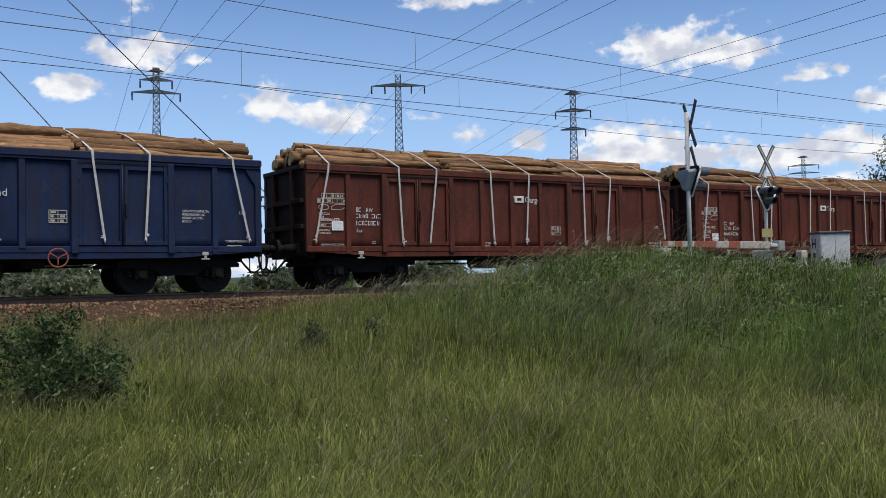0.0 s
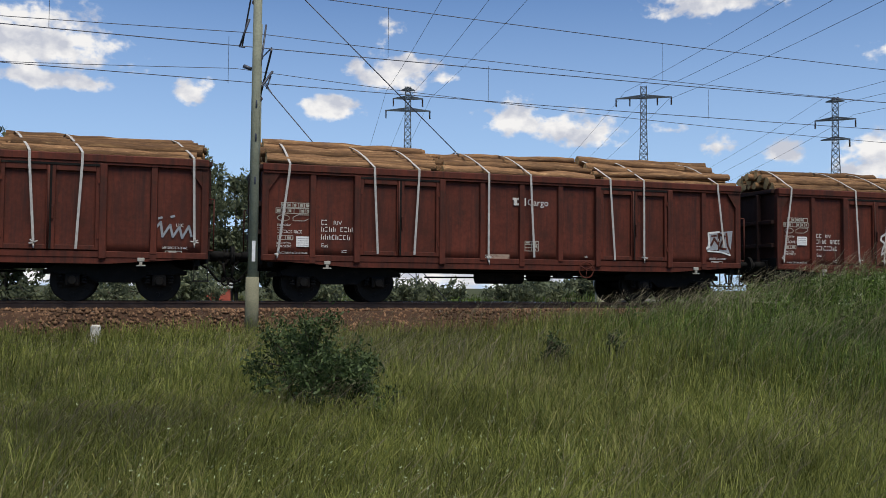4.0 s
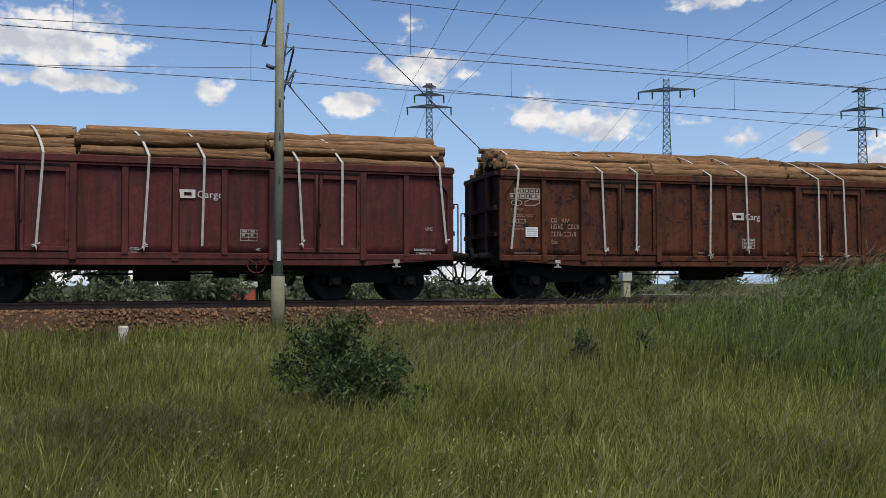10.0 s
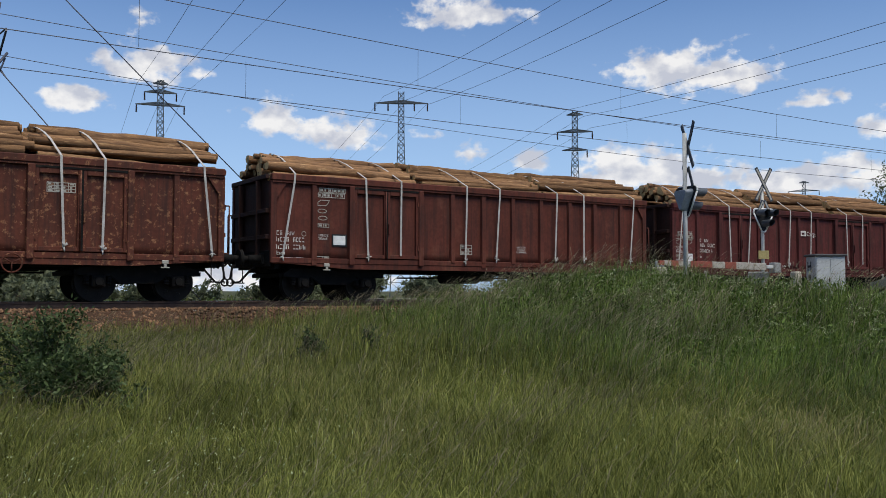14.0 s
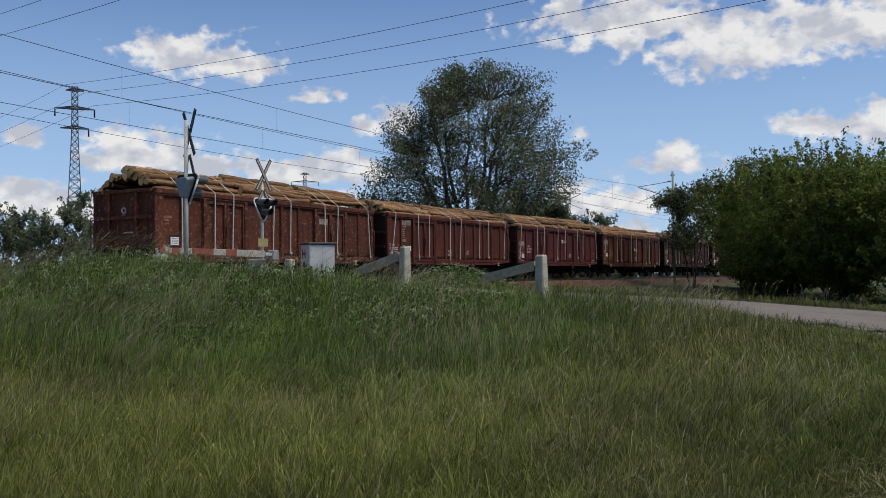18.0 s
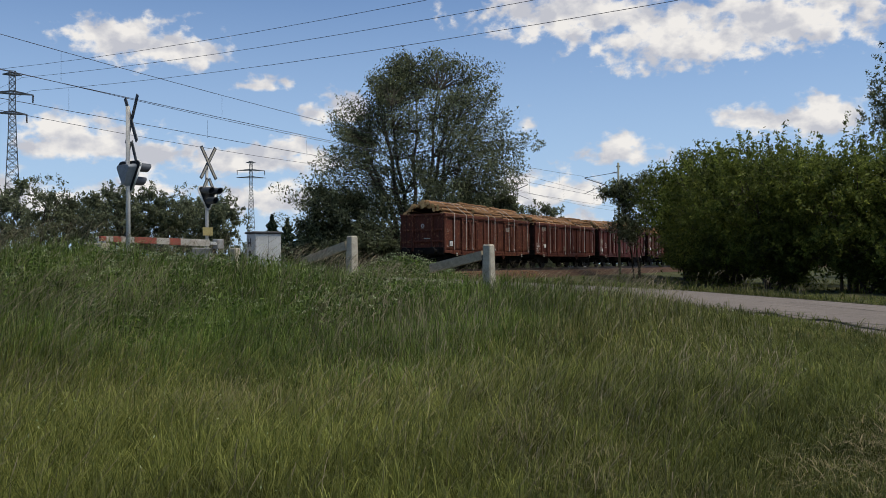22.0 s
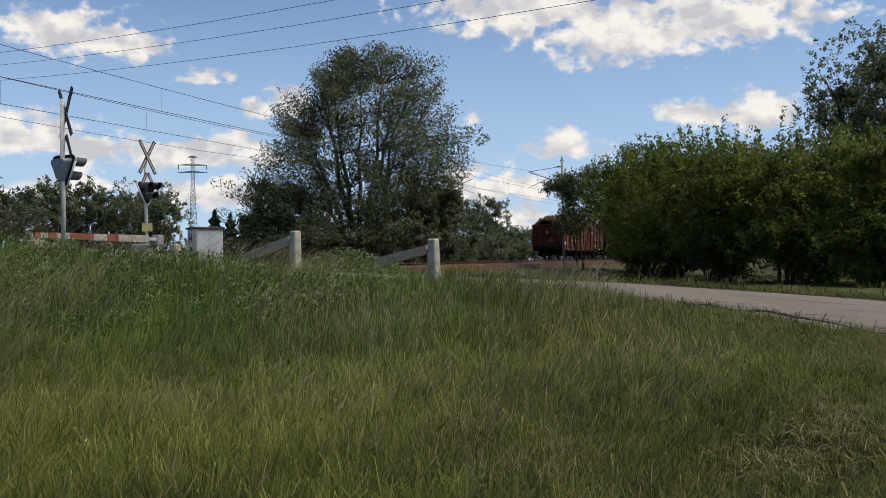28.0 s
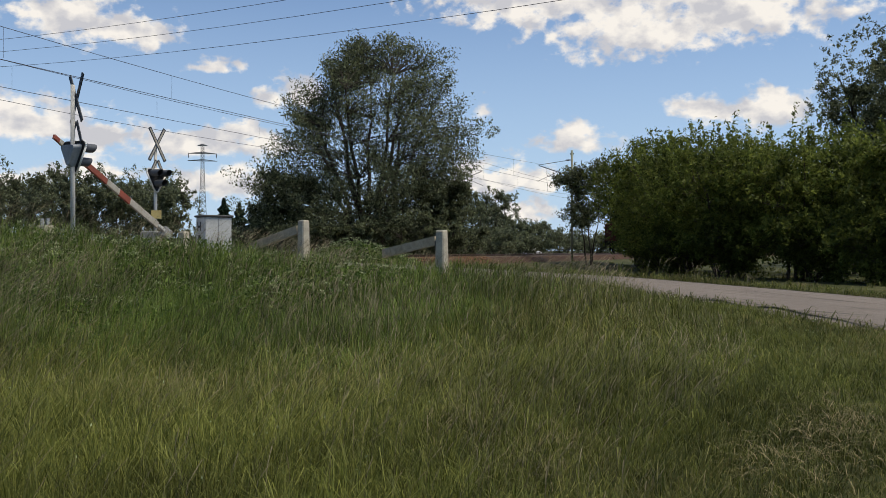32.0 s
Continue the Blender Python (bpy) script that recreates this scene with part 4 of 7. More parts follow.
def build_wagon(index, paint, look_words, both=True, frame_sign=(), seed=0, lift=0.0, straps=()):
    rng = random.Random(100 + seed)
    P = PAINT[paint]
    w = thing("goods_wagon", label=look_words, category="goods wagon", group="wagons of the train")
    part("underframe", cached("underframe", underframe_mesh), M["under"], w)
    part("brake_gear", cached("brake_gear", brake_gear_mesh), M["under"], w)
    part("floor", cached("wagon_floor", lambda: box(-H + .05, -YW + .06, ZB + .125, H - .05, YW - .06, ZB + .2)), M["wood"], w)
    half = Matrix.Rotation(math.pi, 4, "Z")
    for m in (Matrix(), half):
        part("side_wall", cached("side_wall", side_sheet_mesh), P, w, m=m)
        part("top_rim", cached("top_rim", rim_mesh), P, w, m=m)
        part("side_sill", cached("side_sill", sill_mesh), P, w, m=m)
        xs = [-5.25, -4.2, -2.1, -1.05, 0, 1.05, 2.1, 4.2, 5.25] if both else [-5.25, -4.2, -2.1, -1.05, 0.0, 1.05, 2.1, 3.2, 4.2, 5.3]
        for x in xs:
            part("rib", cached("rib", rib_mesh), P, w, m=m @ Matrix.Translation((x, 0, 0)))
        part("lower_sill", cached("lower_sill", lower_sill_mesh), P, w, m=m)
        for x in ((-4.2, -2.1, 2.1, 4.2) if both else (-4.2, -2.1)):
            part("door_post", cached("door_post", lambda: box(-.075, -YW - .115, ZB - .02, .075, -YW - .086, ZT - .2, .012)), P, w, m=m @ Matrix.Translation((x, 0, 0)))
        for x0 in ([-4.13, 2.17] if both else [-4.13]):
            for k in (0, 1):
                d = part("door_leaf", cached("door_leaf", door_mesh), P, w, m=m @ Matrix.Translation((x0 + k * .985, 0, 0)))
                for hz in (0.0, 1.2):
                    part("hinge", cached("hinge", lambda: box(-.03, -YW - .10, 1.35, .05, -YW - .075, 1.47)), P, d, m=Matrix.Translation((0 if k == 0 else .96, 0, hz)))
            # black strips paint the shade between the leaves and above the door
            part("door_gap", cached("door_gap", lambda: box(-.022, -YW - .0805, ZB + .17, .022, -YW - .06, ZT - .27)), M["under"], w, "black strip for the shade in the gap between the door leaves", m=m @ Matrix.Translation((x0 + .985, 0, 0)))
            part("door_head", cached("door_head", lambda: box(-.98, -YW - .09, ZT - .262, .98, -YW - .02, ZT - .217)), M["under"], w, "black strip for the shade above the door", m=m @ Matrix.Translation((x0 + .985, 0, 0)))
            part("lock_bar", cached("lock_bar", lambda: join(rod((-.045, -YW - .10, 1.12), (-.045, -YW - .10, 2.9), .02), box(.02, -YW - .125, 1.75, .06, -YW - .082, 2.05, .01))), P, w, m=m @ Matrix.Translation((x0 + .985, 0, 0)))
        EP = P if index == 0 else PAINT["dark_end"]         # the tail end is rusty, the others are dark brown
        ew = part("end_wall", cached("end_wall", end_wall_mesh), EP, w, "rusty end wall" if index == 0 else "dark brown end wall", m=m)
        for z in (1.55, 2.2, ZT - .12):
            part("end_beam", cached("end_beam", lambda: box(H + .002, -YW + .1, 0, H + .11, YW - .1, .11, .01)), EP, ew, m=Matrix.Translation((0, 0, z)))
        for y in (-.62, .62):
            part("end_post", cached("end_post", lambda: box(H + .001, -.05, ZB + .1, H + .13, .05, ZT - .13, .01)), EP, ew, m=Matrix.Translation((0, y, 0)))
        part("headstock", cached("headstock", lambda: box(H - .02, -YW + .02, .86, H + .04, YW - .02, 1.26, .01)), M["under"], w, m=m)
        for y in (-.875, .875):
            part("buffer", cached("buffer", buffer_mesh), M["under"], w, m=m @ Matrix.Translation((0, y, 0)))
        part("coupling", cached("coupling", coupling_mesh), M["under"], w, m=m)
        part("brake_hose", cached("brake_hose", hose_mesh), M["under"], w, m=m)
        part("step", cached("step", step_mesh), M["under"], w, m=m)
        part("handrail", cached("handrail", handrail_mesh), P, w, m=m)
        for x in (-4.9, 5.0):
            part("tie_hook", cached("tie_hook", hook_mesh), M["offwhite"], w, "pale tie-down hook", m=m @ Matrix.Translation((x, 0, 0)))
        mirror = Matrix.Diagonal((-1, 1, 1, 1))
        for mm in (m, m @ mirror):
            part("corner_post", cached("corner_post", corner_mesh), P, w, m=mm)
    part("brake_wheel", cached("brake_wheel", brake_wheel_mesh), M["red"] if paint == "blue" else P, w, "red hand brake wheel" if paint == "blue" else "", m=Matrix.Translation((1.75, -YW - .12, .84)))
    for bx in (-4.5, 4.5):
        b = part("bogie", cached("bogie", bogie_frame_mesh), M["under"], w, m=Matrix.Translation((bx, 0, 0)))
        for ax in (-.9, .9):
            for m in (Matrix(), half):
                part("axle_box", cached("axle_box", axlebox_mesh), M["under"], b, m=Matrix.Translation((ax, 0, 0)) @ m)
                for sx in (-.24, .24):
                    part("spring", cached("spring", spring_mesh), M["under"], b, m=Matrix.Translation((ax, 0, 0)) @ m @ Matrix.Translation((sx, -1.02, 0)))
            ws = part("wheelset", cached("wheelset", wheelset_mesh), M["wheel"], b, m=Matrix.Translation((ax, 0, .46)))
            WHEELSETS.append((ws, ax))
    WAGONS.append((index, w))

    # markings on the near side
    for sign in frame_sign:
        sign(w)

    # the load
    load = thing("log_load", label="stacks of peeled brown pine logs lashed with white straps", category="log load", group="loads of the train")
    WAGONS.append((index, load))
    for cx in (-4.22, 0.0, 4.22):
        dz = rng.uniform(-.06, .08)
        rows = [(14, 3.06), (14, 3.19), (13, 3.32), (11, 3.44), (8, 3.56), (5, 3.66), (3, 3.755)]
        for ri, (n, z) in enumerate(rows):
            for k in range(n):
                if ri == 0 and 0 < k < n - 1:
                    continue
                if (ri == 1 and 1 < k < n - 2) or (ri == 2 and 2 < k < n - 3):
                    continue
                r = rng.choice((.075, .088, .098, .108, .118, .13)) * rng.uniform(.95, 1.06)
                y = (k - (n - 1) / 2) * .178 + rng.uniform(-.035, .035)
                y = max(-1.17, min(1.17, y))
                zz = z + lift * min(1.0, ri / 3) + dz + rng.uniform(-.06, .06)
                m = pose(cx + rng.uniform(-.14, .14), y, zz, rng.uniform(0, 360), rng.uniform(-1.3, 1.3), rng.uniform(-1.5, 1.5) + (180 if rng.random() < .5 else 0)) @ Matrix.Diagonal((1, r, r, 1))
                part("log", LOGS[rng.randrange(7)], M["log"], load, m=m)
    for x, lean, zb in straps or STRAPS:
        bm = bmesh.new()
        sh = 1.0 if x > -5 else .25
        pts = [(x - .62 * sh, 1.22, 3.30 + lift * .2), (x - .55 * sh, .76, 3.66 + lift * .65), (x - .5 * sh + rng.uniform(-.1, .1), .35, 3.845 + lift * .65), (x - .42 * sh, -.12, 3.885 + lift * .65), (x - .32 * sh, -.50, 3.785 + lift * .65), (x - .24 * sh, -.76, 3.67 + lift * .65), (x - .14 * sh, -1.02, 3.51 + lift * .5), (x - .06 * sh, -1.24, 3.35 + lift * .2), (x, -YW - .125, ZT + .02), (x + lean * .06, -YW - .128, ZT - .2), (x + lean, -YW - .10, zb)]
        wv, pv = .026, []
        for p in pts:
            pv.append([bm.verts.new((p[0] - wv, p[1], p[2])), bm.verts.new((p[0] + wv, p[1], p[2])), bm.verts.new((p[0] + wv, p[1] + .006, p[2] - .008)), bm.verts.new((p[0] - wv, p[1] + .006, p[2] - .008))])
        for a, b in zip(pv, pv[1:]):
            for k in range(4):
                bm.faces.new((a[k], a[(k + 1) % 4], b[(k + 1) % 4], b[k]))
        bmesh.ops.recalc_face_normals(bm, faces=bm.faces[:])
        s = part("lashing_strap", bm, M["strap"], load)
        if rng.random() < .75:
            bm = bmesh.new()
            ex, ez = x + lean, zb
            for q in range(4):
                a = rng.uniform(0, 6.28)
                rod((ex, -YW - .11, ez + .02), (ex + .09 * math.cos(a), -YW - .125, ez + .03 + .09 * math.sin(a)), .02, .012, 5, bm)
            rod((ex, -YW - .11, ez), (ex + rng.uniform(-.02, .02), -YW - .11, ez - .10), .022, .012, 5, bm)
            part("knot", bm, M["strap"], s)
    return w


WHEELSETS, WAGONS = [], []
# straps: place along the wagon, lean towards the foot, height of the knot
STRAPS = ((-5.85, -.25, 1.2), (-3.75, .12, 1.2), (-2.65, -.1, 1.2), (-.55, -.04, 1.18), (.6, -.04, 1.22), (2.65, .08, 1.2), (3.7, -.05, 1.25), (5.9, .22, 1.2))


def logo(w, x, z, mat="white"):
    """A plain rectangular emblem with a notched edge and a dark gap."""
    bm = bmesh.new()
    for x0, z0, x1, z1 in ((0, .13, .36, .19), (.03, 0, .12, .129), (.28, 0, .36, .129), (.121, 0, .279, .05)):
        box(x + x0, -YW - .024, z + z0, x + x1, -YW - .018, z + z1, 0, bm)
    part("emblem", bm, M[mat], w, "plain white rectangular emblem")


def words(txt, x, z, size):
    return lambda w: letters(txt, size, M["white"], w, pose(x, -YW - .021, z, 90, 0, 0), "lettering", "white stencilled lettering")


def outline(parent, pts, t=.018, mat="offwhite"):
    """A thin painted outline round corner points of the side."""
    bm = bmesh.new()
    stroke(bm, pts + pts[:1], t, -YW - .0215)
    return tagged(part("data_outline", bm, M[mat], parent, "white stencilled symbol"), kind="stuff")


def oval(cx, cz, rx, rz, k=14):
    return [(cx + rx * math.cos(i * 6.2832 / k), cz + rz * math.sin(i * 6.2832 / k)) for i in range(k)]


def common_marks(x=-6.1, z=2.26, num_x=-5.04, num_z=1.92, card=(-5.62, 1.28), kind="Eas", box_x=1.45, box_z=1.68, faded=False):
    """Load table with its symbols below, running number (as bars), waybill card, small boxes along the sill."""
    def make(w):
        mt = "faint" if faded else "white"
        table(w, x, z - .13, .84, .13, 6, 1, "white stencilled load table")
        table(w, x + .12, z, .68, .125, 5, 1, "white stencilled load table")
        outline(w, oval(x + .18, z - .36, .14, .07))
        outline(w, [(x + .40, z - .42), (x + .40, z - .34), (x + .52, z - .28), (x + .78, z - .28), (x + .78, z - .36), (x + .66, z - .42)])
        bars(w, x + .04, z - .50, [[.3], [.14]], .05, mat=mt)
        bars(w, x + .05, z - .64, [[.34, .2]], .07, mat=mt)
        table(w, x + .05, z - .76, .36, .11, 2, 1)
        bars(w, x + .02, z - .92, [[.2, .1], [.34]], .045, mat=mt)
        bars(w, num_x, num_z, [[.13]], .115, mat=mt, label="white stencilled running number")
        letters("RIV", .14, M[mt], w, pose(num_x + .28, -YW - .021, num_z - .112, 90, 0, 0), "lettering", "white stencilled lettering")
        bars(w, num_x, num_z - .16, [[.13, .11, -.04, .28], [.28, .22, .07]], .115, mat=mt, label="white stencilled running number")
        letters(kind, .13, M[mt], w, pose(num_x, -YW - .021, num_z - .64, 90, 0, 0), "lettering", "white stencilled lettering")
        if card:
            cx, cz = card
            part("card", box(cx, -YW - .03, cz, cx + .32, -YW - .02, cz + .24), M["plate"], w, "white paper waybill card")
            bm = bmesh.new()
            for k in range(4):
                stroke_box(bm, cx + .03, cz + .03 + k * .05, cx + .29, cz + .045 + k * .05, -YW - .0305)
            part("card_print", bm, M["printgrey"], w)
        table(w, box_x, box_z, .38, .26, 2, 3)
        bars(w, x + .1, 1.16, [[.26, .12, .2]], .045, mat=mt)
        bars(w, -.98, 1.20, [[.24], [.2]], .05, mat=mt)
        bars(w, 1.75, 1.20, [[.1]], .05, mat=mt)
        bars(w, -4.55, 1.22, [[.12]], .06, mat=mt)
        letters("UIC", .11, M[mt], w, pose(5.72, -YW - .021, 1.66, 90, 0, 0), "lettering", "white stencilled lettering")
        bars(w, 5.45, 1.22, [[.5]], .05, mat=mt)
        table(w, 5.5, 1.13, .36, .07, 1, 1)
    return make


def panel_marks(w, x, z, small=.045):
    """The cluster of tables and symbols in the second panel of some wagons."""
    table(w, x + .18, z, .62, .14, 5, 1, "white stencilled load table")
    table(w, x, z - .14, .80, .14, 6, 1, "white stencilled load table")
    outline(w, [(x + .40, z - .50), (x + .40, z - .42), (x + .52, z - .34), (x + .80, z - .34), (x + .80, z - .42), (x + .68, z - .50)])
    table(w, x, z - .34, .36, .14, 3, 1)
    outline(w, oval(x + .60, z - .60, .16, .06))
    table(w, x, z - .52, .34, .18, 2, 2)
    bars(w, x + .42, z - .70, [[.3, .14], [.3]], small)


def stroke(bm, pts, w, y=-YW - .023):
    """A painted line of width w through points of the side."""
    for (x0, z0), (x1, z1) in zip(pts, pts[1:]):
        d = Vector((x1 - x0, z1 - z0))
        if d.length < 1e-4:
            continue
        e = d.normalized() * w * .35
        nrm = Vector((-d.y, d.x)).normalized() * w / 2
        c = [(x0 - e.x + nrm.x, z0 - e.y + nrm.y), (x0 - e.x - nrm.x, z0 - e.y - nrm.y), (x1 + e.x - nrm.x, z1 + e.y - nrm.y), (x1 + e.x + nrm.x, z1 + e.y + nrm.y)]
        bm.faces.new([bm.verts.new((a, y, b)) for a, b in c])


def piece(fill, edge, ox, oz, pts, w=.07):
    """One outlined letter: a dark filling and its pale contour, from corners in hundredths of a metre."""
    q = [(ox + a * .01, oz + b * .01) for a, b in pts]
    fill.faces.new([fill.verts.new((a, -YW - .019, b)) for a, b in q])
    stroke(edge, q + q[:1], w)


def graffiti_outline(w):
    """Four tall outlined letters in white with dark filling, one more at the front end, and scrawled figures."""
    z = 1.30
    letters_ = (("L", -2.05, [(0, 0), (74, -2), (84, 22), (62, 34), (56, 22), (60, 62), (76, 100), (4, 104), (20, 66), (16, 24), (2, 14)]),
                ("I", -1.12, [(0, 8), (30, 4), (40, -8), (50, 16), (94, 6), (78, 30), (70, 62), (96, 102), (4, 108), (10, 66)]),
                ("N", -.01, [(0, 0), (34, -2), (44, 2), (52, 34), (62, 8), (104, -4), (88, 30), (84, 60), (102, 92), (18, 96), (22, 52), (14, 22)]),
                ("E", 1.10, [(0, 34), (6, 62), (0, 100), (90, 106), (84, 66), (44, 60), (76, 44), (86, 22), (72, -6), (56, 22), (28, 36)]),
                ("A", 4.25, [(2, 20), (4, 92), (78, 104), (90, 96), (70, 20), (62, -20), (46, -2), (18, 2), (4, -22), (10, 12)]))
    for name, x, pts in letters_:
        fill, edge = bmesh.new(), bmesh.new()
        piece(fill, edge, x, z, pts)
        bmesh.ops.recalc_face_normals(fill, faces=fill.faces[:])
        f = part("graffiti_letter", fill, M["black"], w, "dark graffiti letter with white contour")
        part("contour", edge, M["plate"], f)
    for pts, t in (([(-2.90, 1.92), (-2.76, 2.0), (-2.62, 1.92), (-2.66, 1.78), (-2.80, 1.74), (-2.92, 1.82), (-2.90, 1.92)], .055), ([(-2.78, 1.74), (-2.86, 1.56), (-2.90, 1.40), (-2.72, 1.52), (-2.60, 1.60)], .05), ([(-2.66, 1.74), (-2.54, 1.64), (-2.62, 1.56), (-2.46, 1.42), (-2.42, 1.32)], .05),
                   ([(5.50, 1.98), (5.62, 2.04), (5.72, 1.94), (5.66, 1.80), (5.54, 1.82), (5.50, 1.98)], .05), ([(5.58, 1.80), (5.50, 1.66), (5.56, 1.56), (5.44, 1.44), (5.52, 1.36)], .05), ([(6.05, 1.98), (6.2, 1.98)], .05),
                   ([(-1.80, 2.20), (-1.74, 2.20)], .05), ([(-1.66, 2.20), (-1.60, 2.20)], .05), ([(-1.78, 2.06), (-1.64, 2.10), (-1.60, 1.96), (-1.70, 1.86), (-1.70, 1.76)], .035), ([(-1.46, 1.52), (-1.36, 1.46), (-1.30, 1.52)], .03),
                   ([(-.84, 2.30), (-.72, 2.10), (-.78, 1.92), (-.66, 1.70), (-.70, 1.44)], .045), ([(-.92, 2.04), (-.64, 2.08), (-.60, 1.90)], .04), ([(.30, 2.18), (.34, 1.80), (.42, 1.42)], .045), ([(.52, 1.42), (.56, 1.84), (.60, 2.16)], .045),
                   ([(1.12, 1.86), (1.34, 1.92), (1.58, 1.86), (1.80, 1.70), (1.94, 1.56)], .035), ([(1.42, 2.24), (1.86, 2.26), (1.82, 2.12)], .045), ([(1.18, 1.62), (1.34, 1.74), (1.52, 1.72), (1.66, 1.58), (1.62, 1.36)], .04),
                   ([(4.50, 1.90), (4.48, 2.16), (4.84, 2.20), (4.70, 1.70), (4.84, 1.30)], .045), ([(4.32, 1.52), (4.46, 1.62), (4.62, 1.56)], .05), ([(1.12, 1.22), (1.36, 1.10), (1.24, 1.24), (1.5, 1.18)], .04)):
        bm = bmesh.new()
        stroke(bm, pts, t, -YW - .027)
        part("graffiti_line", bm, M["plate"], w, "white graffiti scrawl")
    letters("FANTO", .16, M["plate"], w, pose(1.28, -YW - .028, 1.74, 90, 14, 0), "graffiti_word", "white graffiti lettering")


def graffiti_silver(w):
    """A wide silver piece of jagged interlocking letters edged in black, with a thin white halo."""
    top = [(-2.62, 1.42), (-2.40, 2.02), (-1.98, 2.06), (-1.92, 1.92), (-1.30, 2.14), (-.98, 1.90), (-.70, 2.20), (-.28, 1.92), (.26, 2.10), (.62, 1.82), (.70, 2.04), (1.10, 1.86), (1.52, 1.64), (1.62, 1.44)]
    base = [(1.16, 1.26), (1.48, 1.30), (1.62, 1.44), (1.86, 1.40), (1.80, 1.06), (-1.92, 1.04), (-1.90, 1.36)]
    fill = bmesh.new()
    fill.faces.new([fill.verts.new((a, -YW - .019, b)) for a, b in top + base])
    bmesh.ops.recalc_face_normals(fill, faces=fill.faces[:])
    f = part("graffiti_fill", fill, M["silver"], w, "silver grey graffiti filling")
    for pts, t in ((top, .075), ([(-2.62, 1.42), (-1.90, 1.40), (-1.96, 1.92)], .05), ([(-2.34, 1.44), (-2.16, 1.86)], .04), ([(-1.62, 1.98), (-1.66, 1.06)], .05), ([(-1.30, 1.06), (-1.02, 1.88)], .07), ([(-1.10, 1.62), (-.82, 1.68)], .06), ([(-1.16, 1.34), (-.90, 1.44)], .05), ([(-.84, 1.06), (-.52, 1.94)], .08),
                   ([(-.60, 1.60), (-.34, 1.28), (-.08, 1.86)], .09), ([(-.42, 1.44), (-.66, 1.22), (-.36, 1.10)], .10), ([(.02, 1.06), (.20, 1.72), (.46, 1.90)], .07), ([(.36, 1.62), (.24, 1.34), (.56, 1.52), (.50, 1.16)], .09), ([(.62, 1.20), (.92, 1.78)], .08), ([(.72, 1.34), (1.02, 1.50), (1.22, 1.70)], .06),
                   ([(1.06, 1.30), (1.44, 1.12), (1.66, 1.30), (1.36, 1.44), (1.10, 1.36)], .035), ([(1.30, 1.24), (1.56, 1.38)], .03)):
        edge = bmesh.new()
        stroke(edge, pts, t, -YW - .026)
        part("graffiti_outline", edge, M["black"], f, "black graffiti outline")
    halo = bmesh.new()
    stroke(halo, [(a - .02, b + .06) for a, b in top], .03, -YW - .023)
    part("halo", halo, M["plate"], f, "thin white halo line")
    for pts, t, mt in (([(-3.78, 1.92), (-3.70, 1.96), (-3.72, 1.86), (-3.62, 1.86), (-3.60, 1.95), (-3.50, 1.95), (-3.52, 1.86), (-3.42, 1.96), (-3.36, 1.87), (-3.28, 1.97), (-3.26, 1.86)], .028, "plate"), ([(-3.72, 1.76), (-3.40, 1.80)], .022, "plate"),
                       ([(5.25, 1.56), (5.40, 1.76), (5.44, 1.44), (5.60, 1.70), (5.66, 1.44), (5.80, 1.66), (5.86, 1.42), (6.0, 1.68), (6.06, 1.46)], .05, "silver"), ([(5.36, 1.84), (5.42, 1.86)], .05, "silver"), ([(5.62, 1.88), (5.68, 1.90)], .05, "silver")):
        tag = bmesh.new()
        stroke(tag, pts, t, -YW - .026)
        part("graffiti_line", tag, M[mt], w, "pale graffiti scrawl")


def graffiti_corner(w):
    """Pale angular letters painted over one another at the end of the side."""
    fill = bmesh.new()
    for q in ([(5.36, 1.42), (5.46, 1.86), (5.70, 1.90), (5.72, 1.44)], [(5.74, 1.40), (5.80, 1.92), (6.18, 1.96), (6.10, 1.34)]):
        fill.faces.new([fill.verts.new((a, -YW - .019, b)) for a, b in q])
    bmesh.ops.recalc_face_normals(fill, faces=fill.faces[:])
    f = part("graffiti_fill", fill, M["silver"], w, "pale graffiti filling")
    for pts, t, mt in (([(5.24, 1.40), (5.44, 1.52), (5.42, 1.88), (5.76, 1.92)], .05, "plate"), ([(5.50, 1.56), (5.60, 1.74), (5.70, 1.60)], .06, "oxide"), ([(5.52, 1.80), (5.66, 1.82)], .05, "oxide"), ([(5.74, 1.86), (5.92, 1.80), (5.76, 1.48), (5.96, 1.46)], .06, "oxide"), ([(5.98, 1.88), (6.02, 1.56), (6.10, 1.40)], .06, "oxide"), ([(5.40, 1.40), (5.80, 1.38), (6.10, 1.30)], .04, "plate")):
        bm = bmesh.new()
        stroke(bm, pts, t, -YW - .025)
        part("graffiti_line", bm, PAINT["rust_red"] if mt == "oxide" else M[mt], f)
    part("lettering_frame", box(-.86, -YW - .021, 1.06, -.32, -YW - .018, 1.20), M["faint"], w, "worn white plate")


def yellow_plate(w):
    part("warning_plate", box(.06, -YW - .03, 1.09, .50, -YW - .02, 1.29), M["yellow"], w, "yellow warning plate")


M["silver"] = material("silver_spray", (.30, .315, .33), .6, (.20, .21, .225), 2, metal=.1, col3=(.12, .05, .035), scale3=4, lo3=.62, hi3=.74)


def cargo_mark(x=.12, z=2.16, mat="white"):
    def make(w):
        logo(w, x, z, mat)
        letters("Cargo", .235, M[mat], w, pose(x + .39, -YW - .021, z + .01, 90, 0, 0), "lettering", "white stencilled lettering")
    return make


